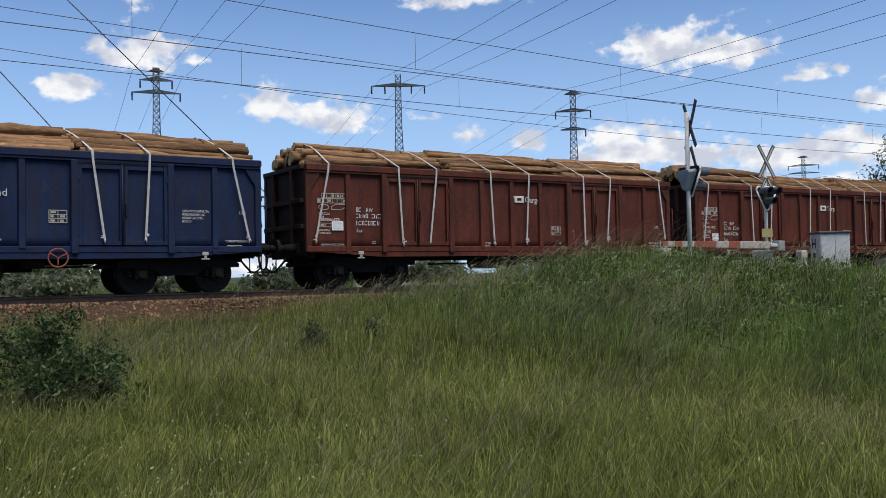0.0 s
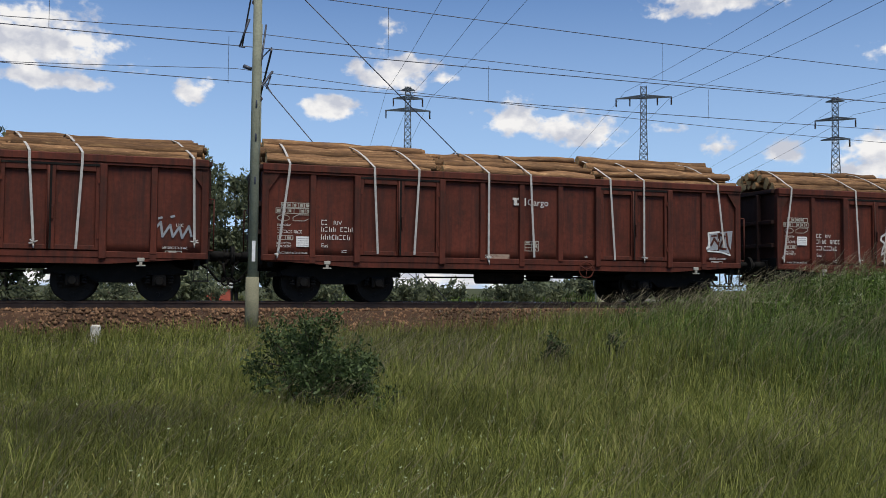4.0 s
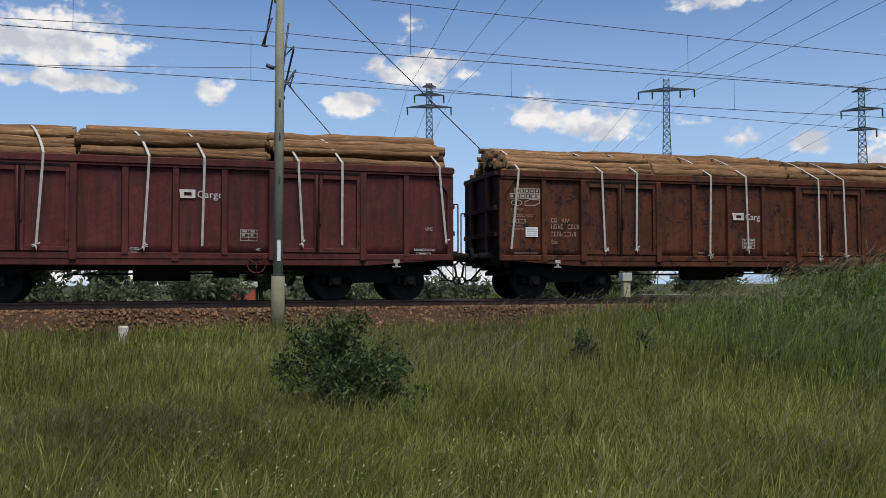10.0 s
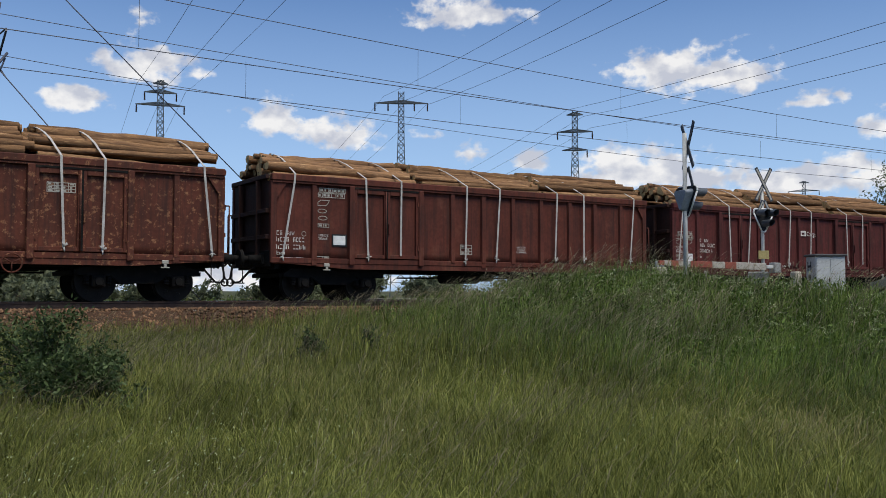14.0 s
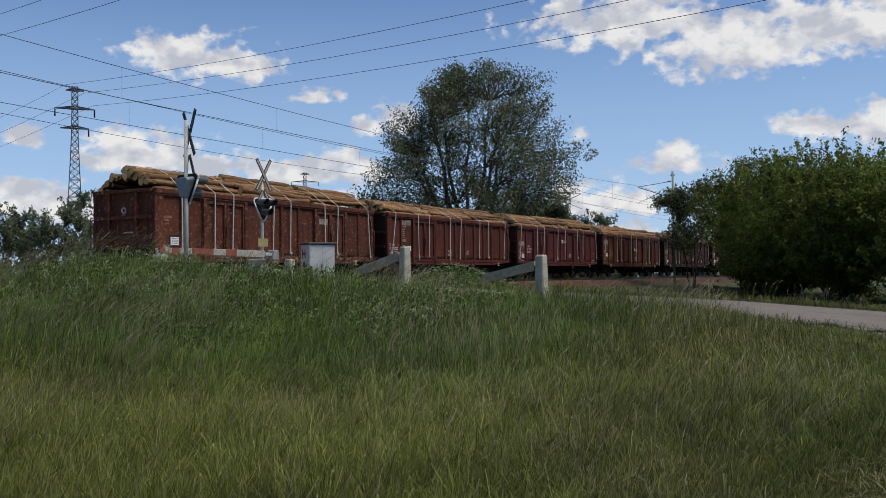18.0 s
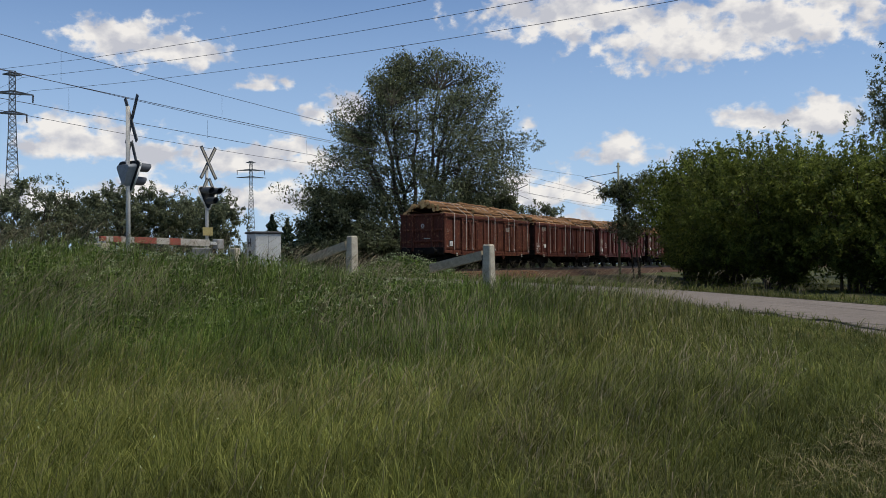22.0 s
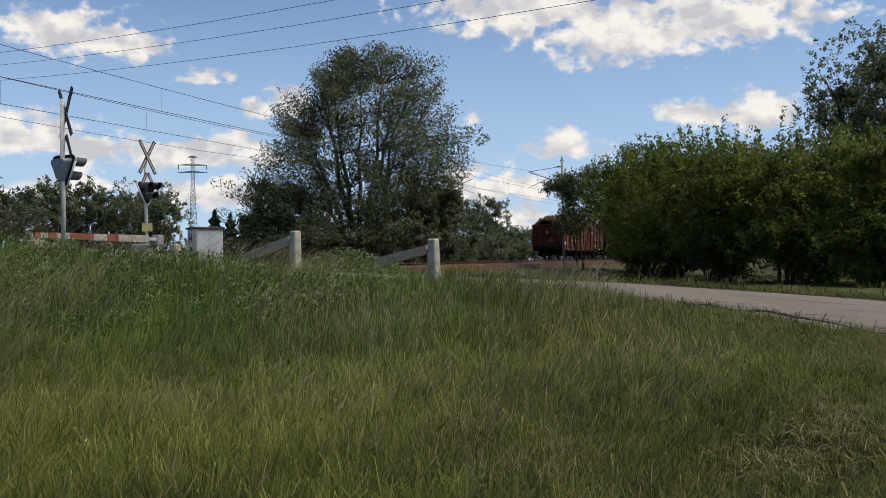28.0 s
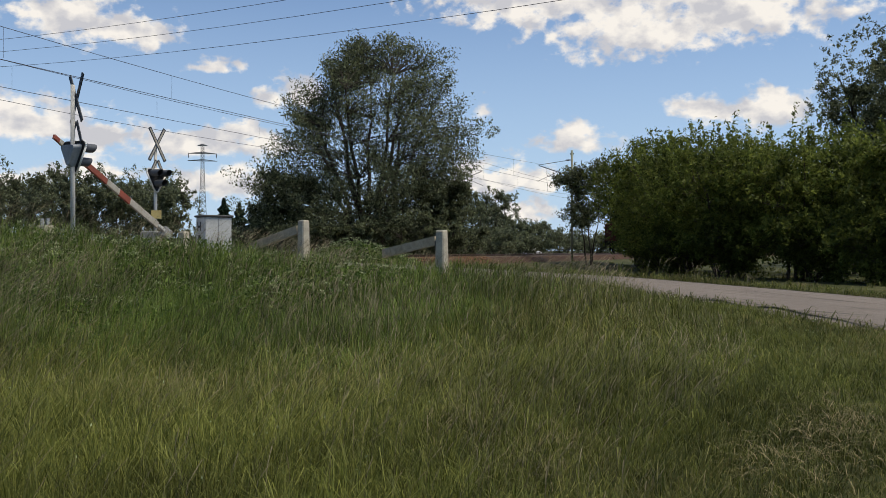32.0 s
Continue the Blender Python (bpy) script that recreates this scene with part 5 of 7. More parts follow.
def tail_marks(w):
    """The last wagon: one white card, a few worn lines, and a small white emblem on its end."""
    part("card", box(-5.72, -YW - .03, 1.36, -5.36, -YW - .02, 1.62), M["plate"], w, "white paper waybill card")
    bm = bmesh.new()
    for k in range(4):
        stroke_box(bm, -5.68, 1.41 + k * .05, -5.40, 1.425 + k * .05, -YW - .0305)
    part("card_print", bm, M["black"], w)
    part("card_holder", box(-5.78, -YW - .018, 1.30, -5.30, -YW - .010, 1.68), M["black"], w, "dark card holder")
    bars(w, -6.05, 1.36, [[.22, .12], [.3]], .035)
    bars(w, -6.0, 2.30, [[.34], [.2]], .06, mat="offwhite")
    table(w, 2.42, 2.62, .60, .22, 4, 3)
    part("emblem", ring((-H - .012, 0, 2.50), .085, .024, "x", 16, 5), M["white"], w, "small white emblem")
    part("emblem", box(-H - .02, -.07, 2.30, -H - .005, .07, 2.39), M["faint"], w, "small white emblem")
    part("plate", box(-H - .15, -.55, 1.74, -H - .13, -.15, 1.79), M["offwhite"], w, "pale bar")


def blue_marks(w):
    """The blue wagon carries its number in the end panel and its tables in the second one."""
    bars(w, -6.26, 2.14, [[.13]], .115, label="white stencilled running number")
    letters("RIV", .14, M["white"], w, pose(-5.98, -YW - .021, 2.028, 90, 0, 0), "lettering", "white stencilled lettering")
    bars(w, -6.26, 1.97, [[.13, .11, -.04, .28], [.28, .22, .07]], .115, label="white stencilled running number")
    letters("Eas", .13, M["white"], w, pose(-6.26, -YW - .021, 1.50, 90, 0, 0), "lettering", "white stencilled lettering")
    part("card_holder", box(-5.74, -YW - .018, 1.38, -5.28, -YW - .010, 1.72), M["black"], w, "dark card holder")
    part("card", box(-5.58, -YW - .03, 1.48, -5.36, -YW - .02, 1.74), M["plate"], w, "white paper waybill card")
    panel_marks(w, -5.12, 2.15)
    bars(w, -6.0, 1.18, [[.5, .2]], .06)
    table(w, -5.02, 1.14, .3, .10, 3, 1)
    table(w, 1.58, 1.88, .38, .28, 2, 3)
    bars(w, 4.48, 1.94, [[.62], [.5], [.46], [.2]], .05)
    letters("UIC", .11, M["white"], w, pose(5.85, -YW - .021, 1.86, 90, 0, 0), "lettering", "white stencilled lettering")
    bars(w, 5.5, 1.24, [[.62]], .05)
    table(w, 5.55, 1.12, .36, .08, 1, 1)


def single_door_marks(w):
    """The wagon with doors at one end: number low in the end panel, tables stacked in the second."""
    bars(w, -6.26, 1.76, [[.13]], .115, label="white stencilled running number")
    letters("RIV", .14, M["white"], w, pose(-5.98, -YW - .021, 1.648, 90, 0, 0), "lettering", "white stencilled lettering")
    outline(w, oval(-5.52, 1.70, .06, .06), .014)
    bars(w, -6.26, 1.60, [[.13, .11, -.04, .28], [.28, -.06, .2, .06]], .115, label="white stencilled running number")
    letters("Eaos", .13, M["white"], w, pose(-6.26, -YW - .021, 1.16, 90, 0, 0), "lettering", "white stencilled lettering")
    table(w, -5.10, 2.90, .74, .12, 6, 1, "white stencilled load table")
    table(w, -5.14, 2.77, .76, .12, 6, 1, "white stencilled load table")
    outline(w, [(-5.14, 2.44), (-5.14, 2.52), (-5.06, 2.58), (-4.82, 2.58), (-4.86, 2.50), (-4.92, 2.44)])
    outline(w, oval(-5.02, 2.30, .12, .05))
    outline(w, oval(-5.0, 2.12, .12, .05))
    table(w, -5.14, 1.98, .32, .10, 2, 1)
    bars(w, -5.12, 1.70, [[.28], [.22]], .05)
    part("card_holder", box(-4.74, -YW - .018, 1.40, -4.30, -YW - .010, 1.72), M["black"], w, "dark card holder")
    part("card", box(-4.70, -YW - .03, 1.44, -4.36, -YW - .02, 1.68), M["plate"], w, "white paper waybill card")
    bars(w, -6.26, 1.10, [[.5, .2]], .05)
    table(w, -5.18, 1.14, .36, .09, 2, 1)
    table(w, -.78, 1.56, .40, .28, 2, 3)
    bars(w, 1.2, 1.56, [[.34], [.3], [.34]], .045)


def build_train():
    b = build_wagon
    b(0, "flaking", "flaking rust-brown high-sided open wagon at the tail of the train", True, (tail_marks,), 0, .20, ((-5.3, .05, 1.15), (-3.73, .02, 1.2), (-2.78, -.03, 1.2), (-.54, -.03, 1.2), (.47, 0, 1.2), (2.69, .09, 1.2), (3.62, -.03, 1.15), (5.88, .22, 1.13)))
    b(1, "oxide", "oxide-brown high-sided open wagon with doors at one end", False, (single_door_marks,), 1, -.02, ((-5.81, -.31, 1.1), (-3.81, .09, 1.11), (-2.74, 0, 1.2), (-.61, -.04, 1.06), (.53, -.11, 1.16), (2.65, -.06, 1.2), (3.7, .02, 1.2), (5.8, -.15, 1.2)))
    b(2, "plum", "dull plum-red high-sided open wagon with white lettering", True, (common_marks(-6.28, 2.26, -5.2, 2.04, (-5.8, 1.28), box_x=1.4, box_z=1.62), cargo_mark(.06, 2.30)), 2, .14, ((-6.0, -.18, 1.31), (-3.79, .11, 1.2), (-2.69, -.12, 1.21), (-.56, -.1, 1.2), (.61, -.04, 1.24), (2.69, .1, 1.3), (3.7, 0, 1.3), (6.05, .17, 1.4)))
    b(3, "orange_rust", "orange-rusted high-sided open wagon with white lettering", True, (common_marks(-6.14, 2.74, -5.05, 2.02, (-5.73, 1.54), box_x=.41, box_z=1.56, faded=True), cargo_mark(.11, 2.05)), 3, .0, ((-5.94, -.19, 1.24), (-3.7, .09, 1.2), (-2.72, -.02, 1.25), (-.58, -.03, 1.07), (.48, .07, 1.22), (2.74, .04, 1.03), (3.55, .08, 1.11), (5.96, .19, .98)))
    b(4, "dark_brown", "scabby dark brown high-sided open wagon with faded lettering", True, (common_marks(-6.14, 2.26, -5.05, 1.86, (-5.68, 1.19), box_x=1.44, box_z=1.66, faded=True), cargo_mark(.22, 2.26, "faint")), 4, -.03, ((-5.84, -.17, 1.07), (-3.56, .1, 1.18), (-2.45, -.14, 1.19), (-.33, -.1, 1.14), (.82, -.04, 1.16), (2.87, .03, 1.29), (3.82, -.02, 1.3), (6.1, .2, 1.2)))
    b(5, "rust_red", "red-brown high-sided open wagon with silver graffiti", True, (common_marks(-6.08, 2.28, -5.04, 1.92, (-5.64, 1.29), box_x=1.55, box_z=1.80), cargo_mark(.13, 2.28), graffiti_silver), 5, -.16, ((-5.76, -.27, 1.06), (-3.59, .11, 1.08), (-2.59, -.06, 1.14), (-.48, .04, 1.3), (.58, .07, 1.4), (2.72, .12, 1.22), (3.77, -.1, 1.13), (6.08, .04, 1.3)))
    b(6, "rust_red", "brown high-sided open wagon with a graffiti patch at its end", True, (common_marks(-6.1, 2.3, box_x=.09, box_z=1.55), cargo_mark(-.24, 2.43), graffiti_corner), 6, -.02, ((-5.8, -.25, 1.1), (-3.8, .1, 1.15), (-2.7, -.1, 1.15), (-.91, .01, 1.04), (.21, .11, 1.14), (2.43, .15, 1.11), (3.41, .02, 1.16), (5.65, .21, 1.5)))
    b(7, "rust_red", "red high-sided open wagon with white outlined graffiti", True, (common_marks(-6.2, 2.38, -5.12, 1.95, (-5.76, 1.62)), cargo_mark(-.02, 2.36), graffiti_outline), 7, -.03, ((-6.0, -.25, 1.21), (-3.86, .13, 1.21), (-2.71, -.17, 1.2), (-.69, -.02, 1.23), (.52, -.07, 1.25), (2.63, .01, 1.24), (3.56, -.07, 1.34), (5.8, .14, 1.36)))
    b(8, "blue", "dark blue high-sided open wagon with white lettering", True, (blue_marks, cargo_mark(-1.07, 2.16), words("Poland", .17, 2.155, .225), yellow_plate), 8, -.06, ((-5.77, -.35, 1.21), (-3.83, .19, 1.23), (-2.71, -.07, 1.24), (-.56, -.04, 1.23), (.59, -.01, 1.25), (2.47, .25, 1.25), (3.72, -.1, 1.27), (5.67, .41, 1.26)))
    b(9, "rust_red", "weathered red high-sided open wagon with white lettering", True, (common_marks(-6.1, 2.45, -5.0, 2.1, (-5.7, 1.5)), cargo_mark(.10, 2.36)), 9, -.04, ((-5.81, -.37, 1.25), (-3.77, .12, 1.18), (-2.58, -.22, 1.18), (-.78, .12, 1.19), (.59, -.1, 1.22), (2.67, .06, 1.19), (3.77, -.14, 1.3), (5.85, .27, 1.3)))
    b(10, "rust_red", "red-brown high-sided open wagon far up the train", True, (common_marks(-6.1, 2.4), cargo_mark(.10, 2.4)), 10)


build_train()


# ---- overhead line: masts, cantilevers, wires ----
def build_mast(name, x, y, z0, z1, lean, toward, tags):
    """A steel tube mast with a two-tube cantilever that reaches over the track; toward is a unit vector."""
    m = thing(name, pose(x, y, z0, 0, lean, 0), **tags)
    h = z1 - z0
    part("pole", rod((0, 0, -.2), (0, 0, h), .104, .086, 14), M["mast"], m)
    part("foundation", box(-.35, -.35, -.6, .35, .35, -.05, .04), M["concrete"], m)
    t = Vector(toward)
    a, b2 = 6.0 - z0, 7.7 - z0
    reach = 2.9
    part("cantilever_tube", rod(t * .12 + Vector((0, 0, a + .45)), t * reach + Vector((0, 0, b2 - .25)), .032, .032, 8), M["wire"], m)
    part("top_tie", rod(t * .12 + Vector((0, 0, b2 + .1)), t * reach + Vector((0, 0, b2 - .2)), .022, .022, 6), M["wire"], m)
    part("steady_arm", rod(t * 1.1 + Vector((0, 0, a + .9)), t * (reach + .1) + Vector((0, 0, a + .12)), .02, .02, 6), M["wire"], m)
    for zc in (a + .45, b2 + .1):
        bm = bmesh.new()
        for k in range(5):
            rod(t * (.14 + k * .075) + Vector((0, 0, zc)), t * (.17 + k * .075) + Vector((0, 0, zc)), .075, .055, 10, bm)
        part("insulator", bm, M["insul"], m)
    bm = box(-.03, -.17, h - .35, .03, .17, h - .25)
    part("cap_bracket", bm, M["wire"], m)
    return m


def catenary_z(s, low, high, span, s0):
    u = ((s - s0) % span) / span
    return low + (high - low) * (2 * u - 1) ** 2


def build_wires():
    lines = [("contact_wire", 0.0, lambda s: 6.2, .012), ("messenger_wire", 0.0, lambda s: catenary_z(s, 7.05, 7.6, 72, 3), .011),
             ("contact_wire", 4.4, lambda s: 6.3, .012), ("messenger_wire", 4.4, lambda s: catenary_z(s, 7.2, 7.75, 72, 3), .011),
             ("feeder_wire", 8.8, lambda s: catenary_z(s, 6.6, 7.7, 72, 3), .011)]
    for name, off, zf, r in lines:
        pts = [track(float(s), off + (.18 * math.sin(s / 11.0) if "contact" in name else 0), zf(float(s))) for s in np.arange(-60, 225, 3.0)]
        tagged(part(name, tubes(name, [(p, q, r, r) for p, q in zip(pts, pts[1:])], M["wire"]), M["wire"]), "thin dark overhead line wire above the railway", "overhead wire", kind="structure")
    for off in (0.0, 4.4):
        pcs = [(track(-58 + k * 8.0 + off, off, 6.22), track(-58 + k * 8.0 + off, off, catenary_z(-58 + k * 8.0 + off, 7.05, 7.6, 72, 3)), .006, .006) for k in range(34)]
        tagged(part("droppers", tubes("droppers", pcs, M["wire"], 4), M["wire"]), "fine dropper wires between contact and messenger wire", "overhead wire", kind="structure")


M["sleeve"] = material("mossy_concrete_sleeve", (.20, .19, .125), .9, (.13, .125, .08), 4, bump=.4, col3=(.13, .12, .08), scale3=2)
TAGM = dict(label="grey-green steel catenary mast beside the track", category="catenary mast", group="catenary masts")
FARM = dict(label="slim grey catenary mast beyond the railway", category="catenary mast", group="catenary masts")
build_mast("catenary_mast", 2.29, 19.6, -.75, 9.2, .2, (0, 1, 0), TAGM)
near_mast = [ob for ob in bpy.data.objects if ob.name == "catenary_mast"][0]
for a, c, r in (((-.15, .2, 6.76), (-.33, .3, 6.18), .026), ((-.33, .3, 6.18), (-.25, .1, 6.12), .02), ((.22, .3, 6.70), (.06, .12, 5.41), .022), ((.385, .4, 5.73), (.05, .12, 5.21), .028), ((.35, .4, 5.62), (.25, .3, 5.33), .018), ((-.26, .1, 5.72), (-.10, .05, 5.66), .045)):
    part("bracket", rod(a, c, r, r * .85, 7), M["wire"], near_mast, "dark bracket arm")
part("foot_sleeve", rod((0, 0, -.1), (0, 0, 1.3), .142, .138, 16), M["sleeve"], near_mast, "pale concrete sleeve round the mast foot")
part("number_plate", box(-.035, -.125, 1.62, .035, -.112, 2.05), M["plate"], near_mast, "narrow white plate")
for z in (4.9, 4.2, 3.3):
    part("clamp", ring((0, 0, z), .115, .018, "z", 18, 5), M["wire"], near_mast)
build_mast("catenary_mast", 3.72, 30.6, -.75, 9.0, 0, (0, -1, 0), FARM)
build_mast("catenary_mast", 75.4, 16.1, -.75, 8.6, -.6, (.1, 1, 0), dict(label="slim grey catenary mast standing before the shrubs", category="catenary mast", group="catenary masts"))
build_mast("catenary_mast", 79.3, 28.0, -.75, 8.5, 0, (-.1, -1, 0), FARM)
build_mast("catenary_mast", 147.0, 5.6, -.75, 8.6, 0, (.18, 1, 0), FARM)
build_wires()
for a, c in (((-.5, 26.2, 13.02), (13.3, 26.2, .64)), ((3.1, 26.4, 6.36), (9.4, 26.4, -.6))):
    tagged(part("stay_cable", rod(a, c, .016, .016, 6), M["wire"]), "dark steel stay cable running down behind the train", "stay cable", kind="structure")


# ---- power lines ----
def build_tower(x, y, h, arms, yaw, label):
    """A lattice tower: four tapering legs braced with diagonals, cross arms with hanging insulators."""
    z0 = float(ground_z(x, y)) - .3
    t = thing("lattice_tower", pose(x, y, z0, 0, 0, yaw), label=label, category="power pylon", group="power pylons")

    def half(z):
        return .46 + 1.35 * max(0.0, 1 - z / (h * .82)) ** 1.25

    for sx in (-1, 1):
        for sy in (-1, 1):
            part("leg", polybeam([(sx * half(a), sy * half(a), a) for a in np.linspace(0, h, 9)], .13), M["lattice"], t)
    for face in range(4):
        pcs, z = [], 0.0
        rot = Matrix.Rotation(face * math.pi / 2, 3, "Z")
        while z < h - .6:
            z2 = min(h, z + max(1.1, half(z) * 1.5))
            for f in (1, -1):
                pcs.append((rot @ Vector((-f * half(z), -half(z), z)), rot @ Vector((f * half(z2), -half(z2), z2)), .035, .035))
            pcs.append((rot @ Vector((-half(z2), -half(z2), z2)), rot @ Vector((half(z2), -half(z2), z2)), .032, .032))
            z = z2
        part("bracing", tubes("bracing", pcs, M["lattice"], 4), M["lattice"], t)
    for z, w, ends in arms:
        for s in (-1, 1):
            arm = part("cross_arm", beam((0, -.5, z), (s * w, 0, z), .15, .15), M["lattice"], t)
            part("arm_bar", beam((0, .5, z), (s * w, 0, z), .15, .15), M["lattice"], arm)
            for sy in (-.5, .5):
                part("arm_bar", beam((0, sy, z + .42), (s * w, 0, z), .13, .13), M["lattice"], arm)
            for k in range(1, 6):
                xx = s * w * k / 6
                part("arm_bar", beam((xx, -.5 * (1 - k / 6), z), (xx, .5 * (1 - k / 6), z + .42 * (1 - k / 6)), .07, .07), M["lattice"], arm)
        for ex in ends:
            prof = [(.02, 0.0)]
            for k in range(7):
                prof += [(.06, -.15 - k * .17), (.16, -.18 - k * .17), (.10, -.27 - k * .17)]
            part("insulator", lathe(prof, 8), M["insul"], t, m=pose(ex, 0, z))
    return t


def polar(deg, d):
    return d * math.cos(radians(deg)), d * math.sin(radians(deg))


TOWERS = [(73.75, 150, 34.4), (59.1, 152, 34.6), (48.2, 160, 32.6), (34.82, 285, 33.4)]
LINE_DIR = [Vector((-.175, -.985, 0)), Vector((-.27, -.963, 0)), Vector((-.27, -.963, 0)), Vector((-.27, -.963, 0))]
CONDUCTORS = [((-3.6, 32.6), (.6, 32.2), (3.8, 31.8)), ((-3.0, 32.6), (.8, 32.2), (4.2, 31.5)), ((-1.6, 31.7), (1.6, 30.8), (3.1, 28.9))]


def build_power_lines():
    for k, (deg, d, h) in enumerate(TOWERS):
        x, y = polar(deg, d)
        ld = LINE_DIR[k]
        yaw = deg - 90
        if k == 1:
            arms = [(h - 1.9, 4.5, (-4.4, -2.2, 2.2, 4.4))]
        elif k == 2:
            arms = [(h - .6, 1.4, ()), (h - 3.6, 3.1, (-3.0, 3.0)), (h - 6.8, 2.2, (2.1,))]
        elif k == 3:
            arms = [(h - .5, 1.4, ()), (h - 2.9, 4.2, (-4.1, 4.1)), (h - 5.1, 4.3, ())]
        else:
            arms = [(h - 3.9, 3.75, (-3.6, 3.6)), (h - 1.9, 2.5, (-2.4, 2.4)), (h - .5, 1.1, ())]
        build_tower(x, y, h, arms, yaw, "tall grey lattice power pylon beyond the railway")
        if k == 3:
            continue
        side = Vector((-ld.y, ld.x, 0))
        for o, zs in CONDUCTORS[k]:
            for sgn, span in ((1, 290.0), (-1, 260.0)):
                pts = []
                for i in range(25):
                    u = i / 24
                    p = Vector((x, y, 0)) + side * o + ld * sgn * span * u
                    pts.append(p + Vector((0, 0, zs - 26.0 * u * (1 - u))))
                tagged(part("power_line", tubes("power_line", [(a, b, .028, .028) for a, b in zip(pts, pts[1:])], M["wire"], 4), M["wire"]), "thin sagging high-voltage conductor against the sky", "power line", kind="structure")


build_power_lines()


# ---- level crossing ----
def cross_boards(parent, z, k, m):
    for a in (60, 120):
        d = Vector((math.cos(radians(a)), 0, math.sin(radians(a)))) * .62 * k
        y = -.075 if a < 90 else -.099
        bd = part("cross_board", beam((-d.x, y, z - d.z), (d.x, y, z + d.z), .115 * k, .02, None, (0, 1, 0)), M["crossback"], parent, "weathered warning cross board with dark rim", m=m)
        e = d * .93
        part("white_stripe", beam((-e.x, y - .0125, z - e.z), (e.x, y - .0125, z + e.z), .058 * k, .004, None, (0, 1, 0)), M["offwhite"], bd)
    for s in (-1, 1):
        hb = part("half_cross_board", beam((s * .03, -.08, z - .52 * k), (s * .27 * k, -.08, z - 1.0 * k), .10 * k, .02, None, (0, 1, 0)), M["crossback"], parent, m=m)
        part("white_stripe", beam((s * .05, -.0925, z - .56 * k), (s * .255 * k, -.0925, z - .97 * k), .05 * k, .004, None, (0, 1, 0)), M["offwhite"], hb)


def build_signal(name, x, y, z0, top, cross_z, lamp_z, yaw_cross, yaw_lamp, deep, k, label):
    s = thing(name, pose(x, y, z0), label=label, category="crossing signal", group="crossing signals")
    part("post", rod((0, 0, -.3), (0, 0, top), .057, .052, 12), M["signalpost"], s)
    part("footing", box(-.22, -.22, -.5, .22, .22, .12, .03), M["concrete"], s)
    cross_boards(s, cross_z, k, pose(0, 0, 0, 0, 0, yaw_cross))
    rot = pose(0, 0, lamp_z, 0, 0, yaw_lamp)
    bm = bmesh.new()                                   # triangular back board, point down, rounded corners
    pts = []
    for cx, cz, a0 in ((.30, .20, -30), (-.30, .20, 90), (0, -.36, 210)):
        for i in range(6):
            a = radians(a0 + i * 24)
            pts.append((cx + .09 * math.cos(a), cz + .09 * math.sin(a)))
    fr = [bm.verts.new((a, -.06, b)) for a, b in pts]
    bk = [bm.verts.new((a, -.02, b)) for a, b in pts]
    bm.faces.new(fr)
    bm.faces.new(bk[::-1])
    for i in range(len(pts)):
        bm.faces.new((fr[i], bk[i], bk[(i + 1) % len(pts)], fr[(i + 1) % len(pts)]))
    bmesh.ops.recalc_face_normals(bm, faces=bm.faces[:])
    bd = part("back_board", bm, M["black"], s, "black triangular back board", m=rot)
    edge = bmesh.new()
    for i in range(len(pts)):
        a, b = pts[i], pts[(i + 1) % len(pts)]
        rod((a[0], -.062, a[1]), (b[0], -.062, b[1]), .028, .028, 5, edge)
    part("white_rim", edge, M["plate"], bd)
    bm = bmesh.new()                                   # tapering lamp housing behind the board
    near = [bm.verts.new((a * .97 * deep, -.018, b * .97 * deep)) for a, b in pts]
    rear = [bm.verts.new((a * .72 * deep, .20 * deep, b * .80 * deep)) for a, b in pts]
    bm.faces.new(near)
    bm.faces.new(rear[::-1])
    for i in range(len(pts)):
        bm.faces.new((near[i], rear[i], rear[(i + 1) % len(pts)], near[(i + 1) % len(pts)]))
    bmesh.ops.recalc_face_normals(bm, faces=bm.faces[:])
    part("housing", bm, M["signal"], s, "grey lamp housing", m=rot)
    for lx, lz in ((-.17, .15), (.17, .15), (0, -.17)):
        part("lens", rod((lx, -.062, lz), (lx, -.075, lz), .09, .085, 16), M["lens"], bd)
        bm = bmesh.new()                               # hood: an open tube, cut back below
        seg = 18
        a0 = [bm.verts.new((lx + .112 * math.cos(radians(i * 20)), -.062, lz + .112 * math.sin(radians(i * 20)))) for i in range(seg)]
        a1 = [bm.verts.new((lx + .106 * math.cos(radians(i * 20)), -.062 - (.40 + .05 * math.sin(radians(i * 20))), lz + .106 * math.sin(radians(i * 20)))) for i in range(seg)]
        for i in range(seg):
            bm.faces.new((a0[i], a0[(i + 1) % seg], a1[(i + 1) % seg], a1[i])).smooth = True
        part("hood", bm, M["hood"], bd)
    return s


M["crossback"] = material("dark_grey_cross_board", (.060, .070, .085), .6, (.04, .046, .055), 4, col3=(.13, .07, .06), scale3=3)
M["yellowtin"] = material("faded_yellow_tin", (.42, .34, .14), .7, (.30, .24, .10), 4)
M["signalpost"] = material("pale_signal_post", (.50, .49, .45), .6, (.38, .37, .34), 4, bump=.1, col3=(.24, .20, .16), scale3=2.5, lo3=.6, hi3=.75)
M["hood"] = material("grey_lamp_hood", (.085, .095, .105), .5, (.055, .06, .07), 3, metal=.2)
build_signal("crossing_signal", 17.5, 15.72, -.05, 4.25, 3.94, 2.62, 66, 80, .8, 1.05, "crossing signal with warning cross, turned edge on")
